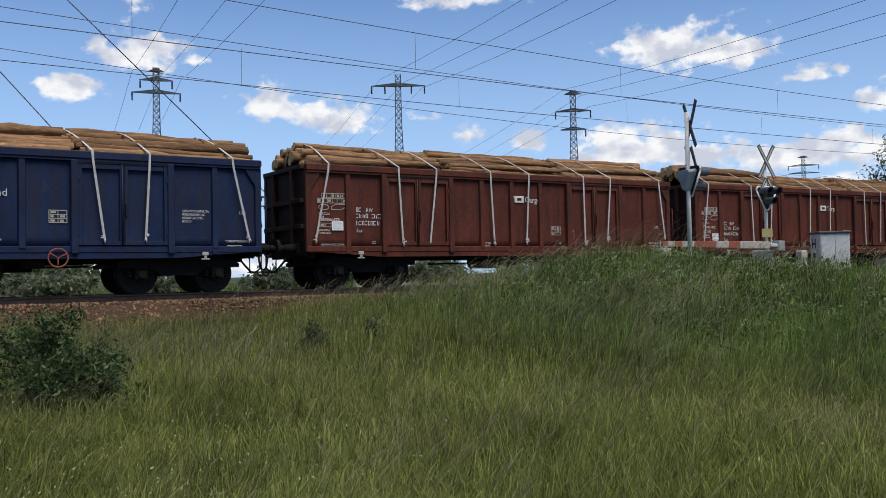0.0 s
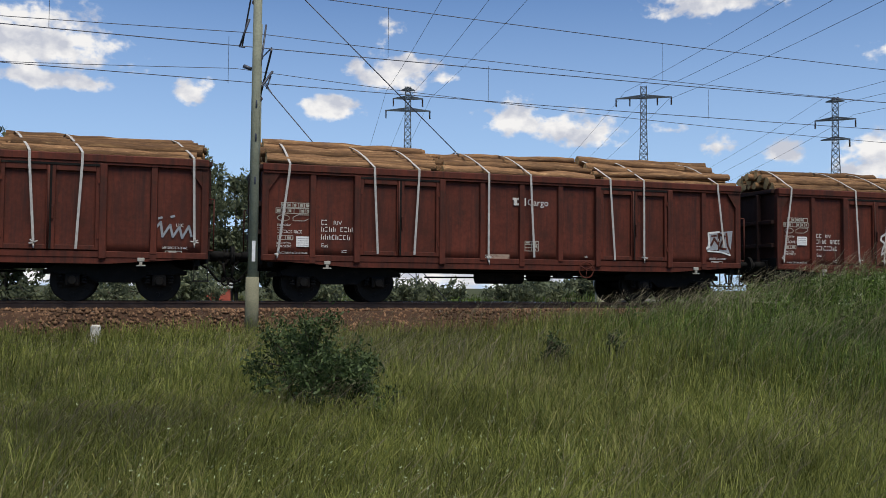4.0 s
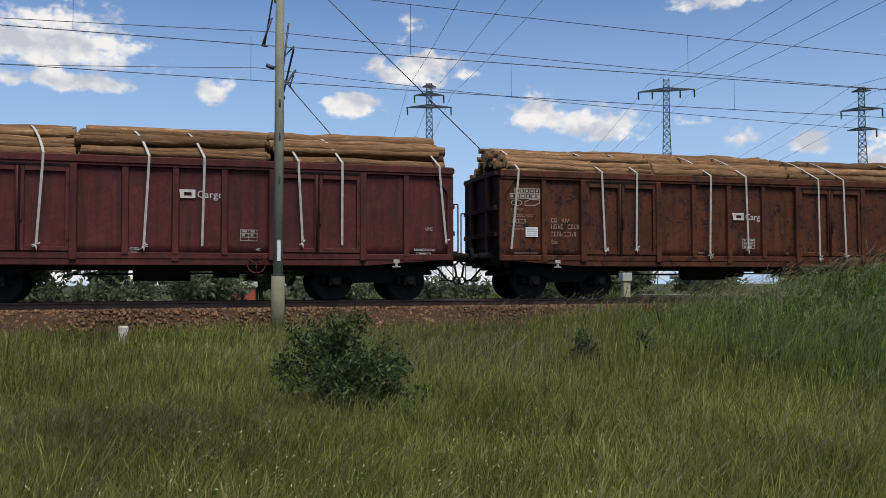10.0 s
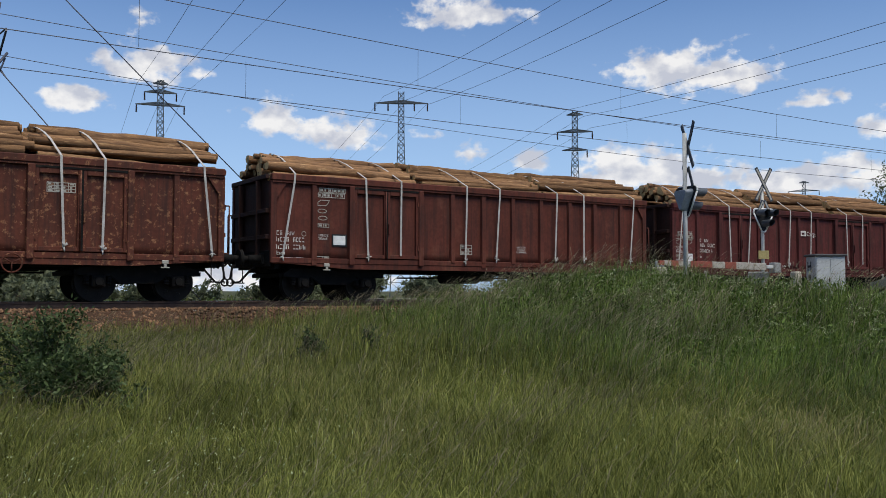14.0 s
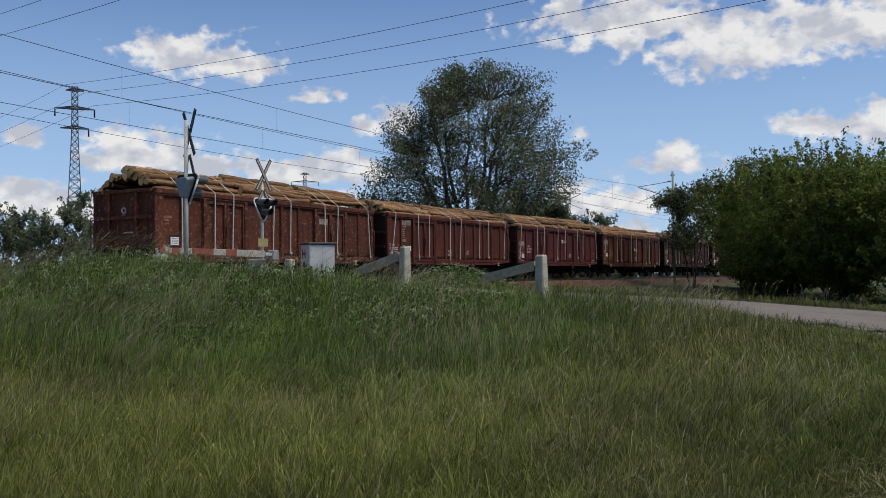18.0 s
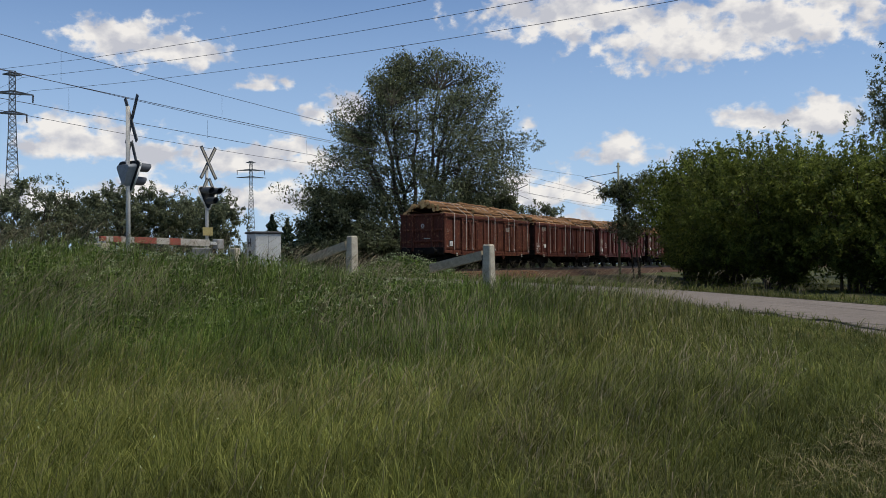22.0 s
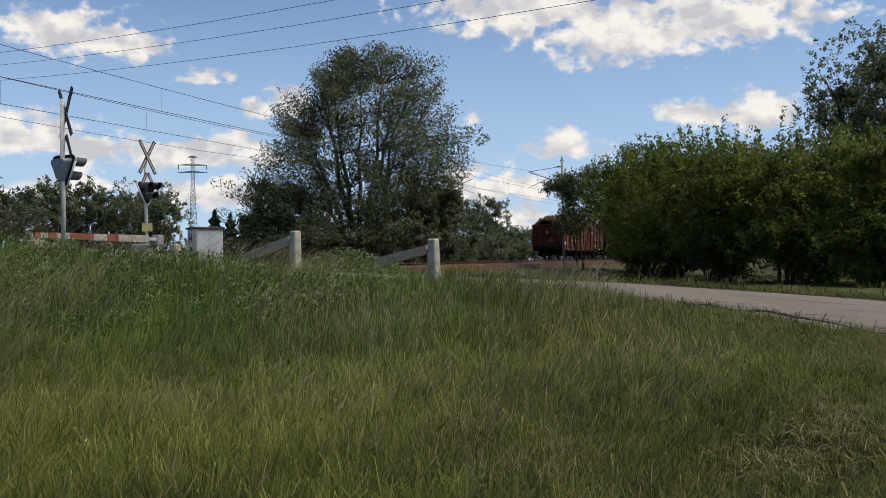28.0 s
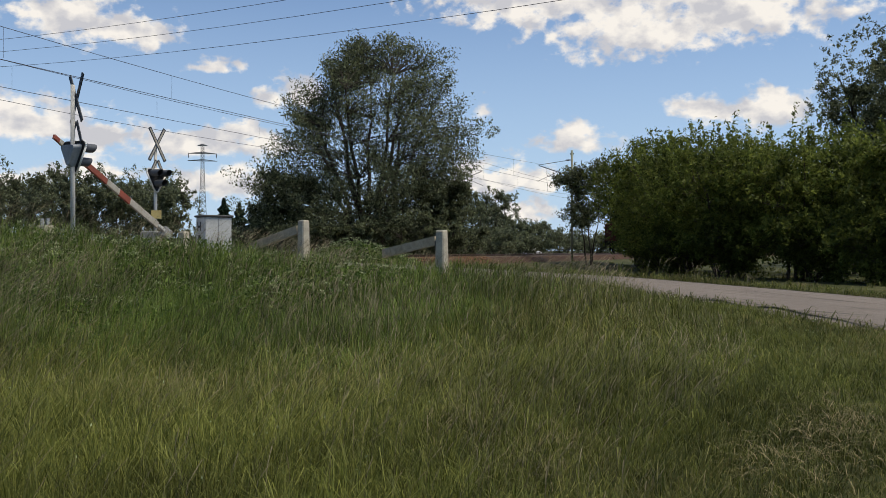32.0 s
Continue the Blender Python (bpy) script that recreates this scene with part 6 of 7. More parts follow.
sig = build_signal("crossing_signal", 24.7, 18.9, -.05, 3.6, 3.74, 2.66, -14, -14, .55, .98, "crossing signal with warning cross and black back board")
part("tin_plate", box(-.17, -.075, 1.35, .17, -.06, 1.62), M["yellowtin"], sig, "faded yellow plate", m=pose(0, 0, 0, 0, 0, -30))

M["steelgrey"] = material("dull_grey_steel", (.27, .275, .265), .6, (.20, .20, .19), 3, col3=(.15, .11, .08), scale3=2)
GATE = thing("barrier_gate", pose(23.8, 18.45, -.1, 0, 0, 8.7), label="red and white crossing barrier with counterweight", category="crossing barrier")
part("stand", box(-.05, -.2, -.3, .45, .3, .98, .04), M["steelgrey"], GATE, "grey barrier drive housing")
BOOM = part("boom", box(-.1, -.06, -.05, .55, .06, .05, .01), M["cabinet"], GATE, "red and white striped boom", m=pose(0, -.34, 1.12))
XB = -.1
for k, seg in enumerate((1.75, .62, .68, 1.1, .60, .36, .30, .24)):
    r = .105 - k * .006
    part("boom_band", box(XB - seg, -.035, -r, XB - .002, .035, r, .01), M["offwhite"] if k % 2 == 0 else M["red"], BOOM)
    XB -= seg
part("counterweight", box(.3, -.10, -.18, .72, .10, .14, .02), M["steelgrey"], BOOM)
rest = thing("barrier_rest", pose(18.75, 17.75, -.1), label="stubby grey post that catches the barrier tip", category="barrier rest")
part("post", box(-.16, -.16, -.3, .16, .16, 1.02, .03), M["concrete"], rest)
for yy in (-.12, .07):
    part("prong", box(-.05, yy, 1.021, .05, yy + .05, 1.2), M["signal"], rest)

CAB = thing("relay_cabinet", pose(24.35, 16.45, -.15, 0, 0, -35), label="grey sheet-steel relay cabinet with dark stencilled marks", category="relay cabinet")
part("body", box(-.43, -.37, -.1, .43, .37, 1.44, .015), M["cabinet"], CAB)
part("roof", box(-.48, -.43, 1.444, .48, .43, 1.51, .02), M["roofing"], CAB, "dark overhanging roof")
part("door", box(-.40, -.385, .05, -.005, -.372, 1.38, .004), M["cabinet"], CAB)
part("door", box(.005, -.385, .05, .40, -.372, 1.38, .004), M["cabinet"], CAB)
part("stencil_mark", join(join(box(-.438, .18, 1.02, -.433, .24, 1.30), box(-.438, -.05, 1.02, -.433, .01, 1.30)), box(-.438, .011, 1.12, -.433, .179, 1.19)), M["black"], CAB, "black stencilled letter H")
part("stencil_mark", box(-.438, -.02, .74, -.433, .16, .90), M["black"], CAB)
part("handle", box(-.05, -.41, .7, -.02, -.386, .82, .005), M["black"], CAB)


def build_guard_post(x, y, z, lean, turn, label):
    p = thing("guard_post", pose(x, y, z, lean, lean * .6, turn), label=label, category="guard post", group="guard posts of the ramp")
    bm = box(-.14, -.11, -.5, .14, .11, 1.06, .03)
    for v in bm.verts:
        if v.co.z > 1.0:
            v.co.x *= .72
            v.co.y *= .8
    part("post", bm, M["concrete"], p)
    part("socket", box(-.06, -.116, .66, .06, -.10, .84), M["black"], p, "dark rail socket")
    part("socket", box(.12, -.05, .66, .146, .05, .84), M["black"], p, "dark rail socket")
    return p


build_guard_post(17.76, 9.7, -.13, 1.0, 62, "weathered concrete guard post with rounded top")
build_guard_post(17.78, 6.5, -.37, -2.0, 70, "weathered concrete guard post leaning slightly")
build_guard_post(17.9, 12.9, -.35, 1.5, 75, "weathered concrete guard post sunk in tall grass")
for (a, c, lab) in (((17.80, 9.85, .72), (18.75, 11.6, .36), "weathered grey rail slipped from its post"), ((17.84, 6.65, .47), (18.55, 8.15, .20), "weathered grey rail hanging askew from its post")):
    tagged(part("guard_rail", beam(a, c, .08, .19), M["wood"]), lab, "guard rail", "guard rails of the ramp")

M["limewash"] = material("flaking_limewash", (.56, .54, .48), .9, (.40, .37, .31), 6, bump=.5, bump_scale=40, col3=(.26, .22, .17), scale3=5)
stone = thing("marker_stone", pose(-.7, 18.5, -.88, 0, 2, 0), label="whitewashed marker stone at the foot of the ballast", category="marker stone")
part("stone", box(-.09, -.07, -.2, .09, .07, .50, .025), M["limewash"], stone)
sp = thing("relay_post", pose(15.15, 28.5, -.75), label="small grey trackside connection box beyond the rails", category="connection box")
part("post", box(-.13, -.1, -.2, .13, .1, 1.2, .01), M["concrete"], sp)
part("case", box(-.18, -.14, 1.204, .18, .14, 1.5, .015), M["cabinet"], sp)


# ---- plants ----
def blades(P, h, w, lean, az, mat, name, label, category):
    """Grass: one arching, tapering blade for each root; five triangles each, three where it stands far off."""
    n = len(P)
    if len(P) and np.hypot(P[:, 0], P[:, 1]).min() > 11.5:
        side = np.stack([np.cos(az), np.sin(az), np.zeros(n)], 1) * (w / 2)[:, None]
        droop = np.minimum(np.linalg.norm(lean, axis=1) / h, 1.2)
        up = np.array([0, 0, 1.0])
        mid = P + lean * .4 + up * (h * .72)[:, None]
        tip = P + lean * 1.25 + up * (h * (1.0 - .55 * droop))[:, None]
        V = np.stack([P - side, P + side, mid - side * .85, mid + side * .85, tip], 1).reshape(-1, 3)
        k = np.arange(n)[:, None] * 5
        F = np.concatenate([k + np.array([[0, 1, 3, 2]]), k + np.array([[2, 3, 4]])], 1)
        return tagged(new(name, raw_mesh(name, V, F.ravel(), np.tile([4, 3], n), mat)), label, category, kind="stuff")
    side = np.stack([np.cos(az), np.sin(az), np.zeros(n)], 1) * (w / 2)[:, None]
    zero = np.zeros(n)
    droop = np.minimum(np.linalg.norm(lean, axis=1) / h, 1.2)
    m1 = P + lean * .16 + np.stack([zero, zero, h * .45], 1)
    m2 = P + lean * .62 + np.stack([zero, zero, h * (.86 - .10 * droop)], 1)
    tip = P + lean * 1.25 + np.stack([zero, zero, h * (1.0 - .62 * droop)], 1)
    V = np.stack([P - side, P + side, m1 - side * .95, m1 + side * .95, m2 - side * .7, m2 + side * .7, tip], 1).reshape(-1, 3)
    k = np.arange(n)[:, None] * 7
    F = np.concatenate([k + np.array([[0, 1, 3, 2]]), k + np.array([[2, 3, 5, 4]]), k + np.array([[4, 5, 6]])], 1)
    sizes = np.tile([4, 4, 3], n)
    return tagged(new(name, raw_mesh(name, V, F.ravel(), sizes, mat)), label, category, kind="stuff")


def wind_lean(x, y):
    """The wind bends the meadow in slow waves, mostly to the right."""
    a = WIND + .7 * np.sin(x * .62 + 1.4 * np.sin(y * .47)) + .5 * np.sin(y * 1.3 - x * .5)
    k = .17 + .14 * np.sin(x * .7 + y * .5) * np.sin(y * .6)
    return np.stack([np.cos(a) * k, np.sin(a) * k, np.zeros(len(x))], 1)


WIND = radians(-15)


def field_points(n, r0, r1, a0, a1, rng, power=1.35):
    r = r0 + (r1 - r0) * rng.random(n) ** power
    a = np.radians(a0 + (a1 - a0) * rng.random(n))
    return r * np.cos(a), r * np.sin(a)


def no_grass(x, y):
    yc = TRACK_Y - RADIUS + np.sqrt(RADIUS ** 2 - np.clip(x, -400, 400) ** 2)
    on_road = (x > road_left(y) - .1) & (x < road_right(y) + .1) & (y < 40)
    return on_road | (np.abs(y - yc) < 3.35)


def grass_height(x, y):
    patch = .5 + .5 * np.sin(x * .8 + 1.3 * np.sin(y * .5)) * np.sin(y * .7 + x * .23)
    h = .36 + .14 * patch
    h = h + .26 * smooth01((y - 6.5) / 5) * smooth01((x - 3) / 7)
    shoulder = smooth01(1 - np.abs(road_left(y) - x) / 4.5) * smooth01((8.6 - y) / 2.0)
    h = h + .24 * np.exp(-((x - 14.6) / 2.6) ** 2 - ((y - 15.4) / 3.0) ** 2)
    h = h * (1 - shoulder) + (.26 + .30 * smooth01((y - 2.0) / 1.6)) * shoulder
    mown = smooth01((x - 2.5) / 4) * smooth01((2.6 - y) / 3.5)        # cut strip beside the lane
    right = smooth01((x - 24.5) / 2)
    return h * (1 - .62 * mown) * (1 - right) + .34 * right


def build_meadow():
    rng = np.random.default_rng(11)
    parts = [("meadow_grass", 250000, 4.6, 12.2, -34, 130, 1.0), ("bank_grass", 290000, 12, 25, -30, 124, 1.0), ("trodden_grass", 20000, .3, 4.9, -180, 180, .7), ("grass_behind", 9000, 4.6, 16, 128, 328, .8), ("far_grass", 40000, 24, 80, -30, 128, 1.15)]
    for name, n, r0, r1, a0, a1, pw in parts:
        per = 11                                        # blades to a tuft
        cx, cy = field_points(n // per, r0, r1, a0, a1, rng, pw)
        m = len(cx)
        th = rng.uniform(.35, 1.2, m)                   # height and spread of each tuft
        ts = rng.uniform(.03, .12, m)
        k = np.repeat(np.arange(m), per)
        off = rng.normal(size=(m * per, 2)) * ts[k][:, None]
        x, y = cx[k] + off[:, 0], cy[k] + off[:, 1]
        ok = ~no_grass(x, y)
        x, y, off, k = x[ok], y[ok], off[ok], k[ok]
        n = len(x)
        d = np.hypot(x, y)
        h = grass_height(x, y) * th[k] * rng.uniform(.45, 1.15, n) * np.where(d < 4.6, .45, 1)
        w = np.where(d < 25, .0030 + .00028 * d, .03) * rng.uniform(.7, 1.5, n)
        P = np.stack([x, y, ground_z(x, y) - .03], 1)
        out = np.concatenate([off / ts[k][:, None], np.zeros((n, 1))], 1)
        tl = np.concatenate([rng.normal(0, .24, (m, 2)), np.zeros((m, 1))], 1)[k]     # each tuft leans its own way
        lean = h[:, None] * (wind_lean(x, y) + tl + .24 * out + np.concatenate([rng.normal(0, .15, (n, 2)), np.zeros((n, 1))], 1))
        dry = (x > 2.5) & (rng.random(n) < smooth01((4.5 - y + .2 * x) / 7.5))
        lab = "tall unmown meadow grass leaning in the wind" if d.max() > 10 else "short trodden meadow grass"
        lush = ~dry & (rng.random(n) < smooth01((x - 7.0) / 4.5) * smooth01((y - 2.0) / 3.0))
        for sel, mt, nm in ((~dry & ~lush, "grass", name), (lush, "lush", "lush_" + name), (dry, "dry", "dry_" + name)):
            if sel.sum() < 50:
                continue
            blades(P[sel], h[sel], w[sel], lean[sel], rng.uniform(0, 6.28, n)[sel], M[mt], nm, {"grass": lab, "lush": "tall lush green grass on the bank", "dry": "shorter yellowing grass near the lane"}[mt], "grass")
    # short dense turf on the cut strip
    x, y = rng.uniform(4.2, 17.5, 80000), rng.uniform(-7.5, 4.2, 80000)
    ok = ~no_grass(x, y) & (np.hypot(x, y) > 4.2) & (rng.random(len(x)) < smooth01((4.4 - y) / 2.0))
    x, y = x[ok], y[ok]
    n = len(x)
    h = rng.uniform(.05, .16, n)
    a = rng.uniform(0, 6.28, n)
    lean = np.stack([np.cos(a), np.sin(a), np.zeros(n)], 1) * (h * rng.uniform(.2, 1.0, n))[:, None]
    blades(np.stack([x, y, ground_z(x, y) - .01], 1), h, .0045 + .0004 * np.hypot(x, y), lean, rng.uniform(0, 6.28, n), M["dry"], "short_turf", "short green turf on the cut strip by the lane", "grass")
    # ragged verge that hangs over both edges of the lane
    yv = rng.uniform(-16, 16, 16000)
    side = rng.random(len(yv)) < .5
    xv = np.where(side, road_left(yv) + rng.normal(-.12, .28, len(yv)) + .12 * np.sin(yv * 2.3), road_right(yv) + rng.normal(.15, .30, len(yv)) + .12 * np.sin(yv * 1.7))
    ok = (np.where(side, road_left(yv) - xv, xv - road_right(yv)) > -.35) & (np.hypot(xv, yv) > 5)
    xv, yv = xv[ok], yv[ok]
    n = len(xv)
    h = rng.uniform(.06, .26, n) * rng.uniform(.6, 1.3, n)
    a = rng.uniform(0, 6.28, n)
    lean = np.stack([np.cos(a), np.sin(a), np.zeros(n)], 1) * (h * rng.uniform(.2, .9, n))[:, None]
    zv = np.maximum(ground_z(xv, yv), road_z(yv) - .12)
    blades(np.stack([xv, yv, zv - .01], 1), h, .006 + .0004 * np.hypot(xv, yv), lean, rng.uniform(0, 6.28, n), M["dry"], "verge_grass", "ragged grass overhanging the edges of the lane", "grass")
    # flowering stalks with pale seed heads
    x, y = field_points(66000, 4.6, 25, -32, 128, rng, .85)
    h = grass_height(x, y)
    pat = .5 + .5 * np.sin(x * .55 + 1.7 * np.sin(y * .43)) * np.sin(y * .6 - x * .2)
    ok = ~no_grass(x, y) & (h > .26) & (rng.random(len(x)) < .12 + .88 * pat * pat)
    x, y, h = x[ok], y[ok], h[ok]
    n = len(x)
    h = h * rng.uniform(1.0, 1.45, n)
    P = np.stack([x, y, ground_z(x, y) - .02], 1)
    lean = h[:, None] * (wind_lean(x, y) * 1.2 + np.array([.20, -.12, 0]) + np.concatenate([rng.normal(0, .16, (n, 2)), np.zeros((n, 1))], 1))
    up = np.array([0, 0, 1.0])
    a = rng.uniform(0, 6.28, n)
    sd = np.stack([np.cos(a), np.sin(a), np.zeros(n)], 1)
    p1 = P + lean * .45 + up * (h * .76)[:, None]
    p2 = P + lean * .95 + up * (h * .95)[:, None]
    p3 = P + lean * 1.35 + up * (h * .91)[:, None]
    wst = (.0006 + .00005 * np.hypot(x, y))[:, None]
    wh = (.0011 + .00010 * np.hypot(x, y))[:, None] * rng.uniform(.8, 1.7, (n, 1))
    V = np.stack([P - sd * wst, P + sd * wst, p1 + sd * wst, p1 - sd * wst, p1 * .5 + p2 * .5 + sd * wh, p1 * .5 + p2 * .5 - sd * wh, p2 + sd * wh * .7, p2 - sd * wh * .7, p3], 1).reshape(-1, 3)
    k = np.arange(n)[:, None] * 9
    F = np.concatenate([k + np.array([[0, 1, 2, 3]]), k + np.array([[3, 2, 4, 5]]), k + np.array([[5, 4, 6, 7]]), k + np.array([[7, 6, 8]])], 1)
    tagged(new("seeding_grass", raw_mesh("seeding_grass", V, F.ravel(), np.tile([4, 4, 4, 3], n), M["seed"])), "pale seeding grass stalks bowed by the wind", "grass", kind="stuff")


def leaf_quads(C, size, rng, up_bias=.3):
    """Leaves as small folded quads round the centres C, in random attitudes."""
    n = len(C)
    a = rng.normal(size=(n, 3))
    a /= np.linalg.norm(a, axis=1)[:, None]
    b = rng.normal(size=(n, 3))
    b[:, 2] *= up_bias
    b -= a * (a * b).sum(1)[:, None]
    b /= np.linalg.norm(b, axis=1)[:, None] + 1e-9
    s = (size * rng.uniform(.6, 1.4, n))[:, None]
    V = np.stack([C - a * s, C - b * s * .40, C + a * s, C + b * s * .40], 1).reshape(-1, 3)
    return V, np.arange(n * 4), np.full(n, 4)


def foliage(name, mat, C, size, rng, parent, label=""):
    V, F, S = leaf_quads(C, np.broadcast_to(size, len(C)), rng)
    return part(name, raw_mesh(name, V, F, S, mat), mat, parent, label)


def build_tree(x, y, height, width, seed, label, leaves=30000, leaf=.16, mat="willow", trunk_r=.35, stems=1, low=.12, category="tree", name="tree", twig=.09, limbs=26, upright=.5, group="", fill=0.0, sprigs=0):
    """Tapered trunk or stems, limbs and twigs; leaves sit along the twigs, so that the outline is ragged and the sky shows through."""
    rng = np.random.default_rng(seed)
    rr = random.Random(seed)
    z0 = float(ground_z(x, y))
    t = thing(name, pose(x, y, z0 - .1), label=label, category=category, group=group)
    pcs = []
    segs = []                                          # limb pieces that carry twigs
    for s in range(stems):
        a = 6.28 * s / stems + rr.uniform(-.5, .5)
        out = Vector((math.cos(a), math.sin(a), 0))
        off = out * (0 if stems == 1 else rr.uniform(.1, .05 * width))
        r = trunk_r * (1 if stems == 1 else rr.uniform(.5, .8))
        top = height * rr.uniform(.74, .9)
        drift = out * (0 if stems == 1 else rr.uniform(.12, .27) * width)
        seg, spine = 7, [off]
        for k in range(1, seg + 1):
            u = k / seg
            q = off + drift * u ** 1.2 + Vector((rr.uniform(-.02, .02) * width, rr.uniform(-.02, .02) * width, top * u))
            pcs.append((spine[-1], q, r * (1 - .85 * (k - 1) / seg), r * (1 - .85 * u)))
            spine.append(q)
        segs.append((spine[-3], spine[-1]))
        for k in range(max(4, limbs // stems)):
            u = rr.uniform(low + .04, .97)
            i = min(int(u * seg), seg - 1)
            st = spine[i].lerp(spine[i + 1], u * seg - i)
            b = rr.uniform(0, 6.28)
            belly = math.sin(math.pi * min(1.0, max(.1, u * .82 + .13))) ** .75
            reach = max(.08 * width, width * .47 * belly * rr.uniform(.55, 1.0) - drift.length * .5)
            e = st + Vector((math.cos(b) * reach, math.sin(b) * reach, reach * rr.uniform(.1, .9) * upright * 1.4))
            e.z = min(e.z, height * (.97 - .25 * (Vector((e.x, e.y)).length / (width * .55)) ** 2))
            m1 = st.lerp(e, .5) + Vector((0, 0, reach * .08))
            rl = max(.025, r * .36 * (1 - u * .6))
            pcs.append((st, m1, rl, rl * .6))
            pcs.append((m1, e, rl * .6, rl * .2))
            segs += [(st.lerp(m1, .45), m1), (m1, e), (m1, e)]
            for j in range(4):
                p = st.lerp(e, rr.uniform(.35, .95))
                f = p + Vector((rr.uniform(-1, 1), rr.uniform(-1, 1), rr.uniform(-.25, 1))) * reach * .38
                pcs.append((p, f, rl * .3, .01))
                segs.append((p, f))
    part("trunk", tubes("trunk", pcs, M["bark"], 7), M["bark"], t)
    A = np.array([tuple(p) for p, _ in segs])
    B = np.array([tuple(q) for _, q in segs])
    per = 22
    n = max(1, leaves // per)
    k = rng.integers(0, len(A), n)
    base = A[k] + (B[k] - A[k]) * rng.random((n, 1))
    if fill:                                           # fine twigs that fill the rounded crown between the limbs
        f = rng.random(n) < fill
        v = rng.normal(size=(n, 3))
        v /= np.linalg.norm(v, axis=1)[:, None]
        v *= rng.uniform(.45, 1.0, (n, 1)) ** .6
        lump = 1 + .13 * np.sin(v[:, 0] * 5.1 + seed) * np.sin(v[:, 2] * 6.3) + .10 * np.sin(v[:, 1] * 7.7 + v[:, 2] * 4.0)
        dome = v * lump[:, None] * np.array([width * .43, width * .43, height * .42]) + np.array([0, 0, height * .54])
        keep = np.sin(dome[:, 0] * 1.5 + seed) * np.sin(dome[:, 1] * 1.4) * np.sin(dome[:, 2] * 1.6) > -.22
        base = np.where((f & keep)[:, None], dome, base)
    d = rng.normal(size=(n, 3)) + np.array([0, 0, upright]) + .9 * (B[k] - A[k]) / (np.linalg.norm(B[k] - A[k], axis=1)[:, None] + 1e-6)
    d /= np.linalg.norm(d, axis=1)[:, None]
    ln = width * twig * rng.uniform(.45, 1.25, (n, 1))
    if sprigs:                                         # young shoots that stand out of the top
        q = rng.integers(0, n, sprigs)
        a, e = rng.uniform(0, 6.28, sprigs), rng.random(sprigs) ** .5
        shoot = np.repeat(np.arange(sprigs), 3)
        px, py = np.cos(a) * e * width * .42, np.sin(a) * e * width * .42
        q = np.resize(rng.permutation(n), len(shoot))
        base[q] = np.stack([px, py, height * (.92 - .30 * e * e)], 1)[shoot]
        d[q] = np.array([0, 0, 1.0]) + rng.normal(size=(sprigs, 3))[shoot] * .28
        ln[q] = rng.uniform(.7, 1.7, (sprigs, 1))[shoot]
    u = rng.random((n, per, 1)) ** .8
    C = base[:, None] + d[:, None] * ln[:, None] * u + rng.normal(size=(n, per, 3)) * leaf * .75
    C = C.reshape(-1, 3)
    C = C[C[:, 2] > .05]
    foliage("crown", M[mat], C, leaf, rng, t)
    return t


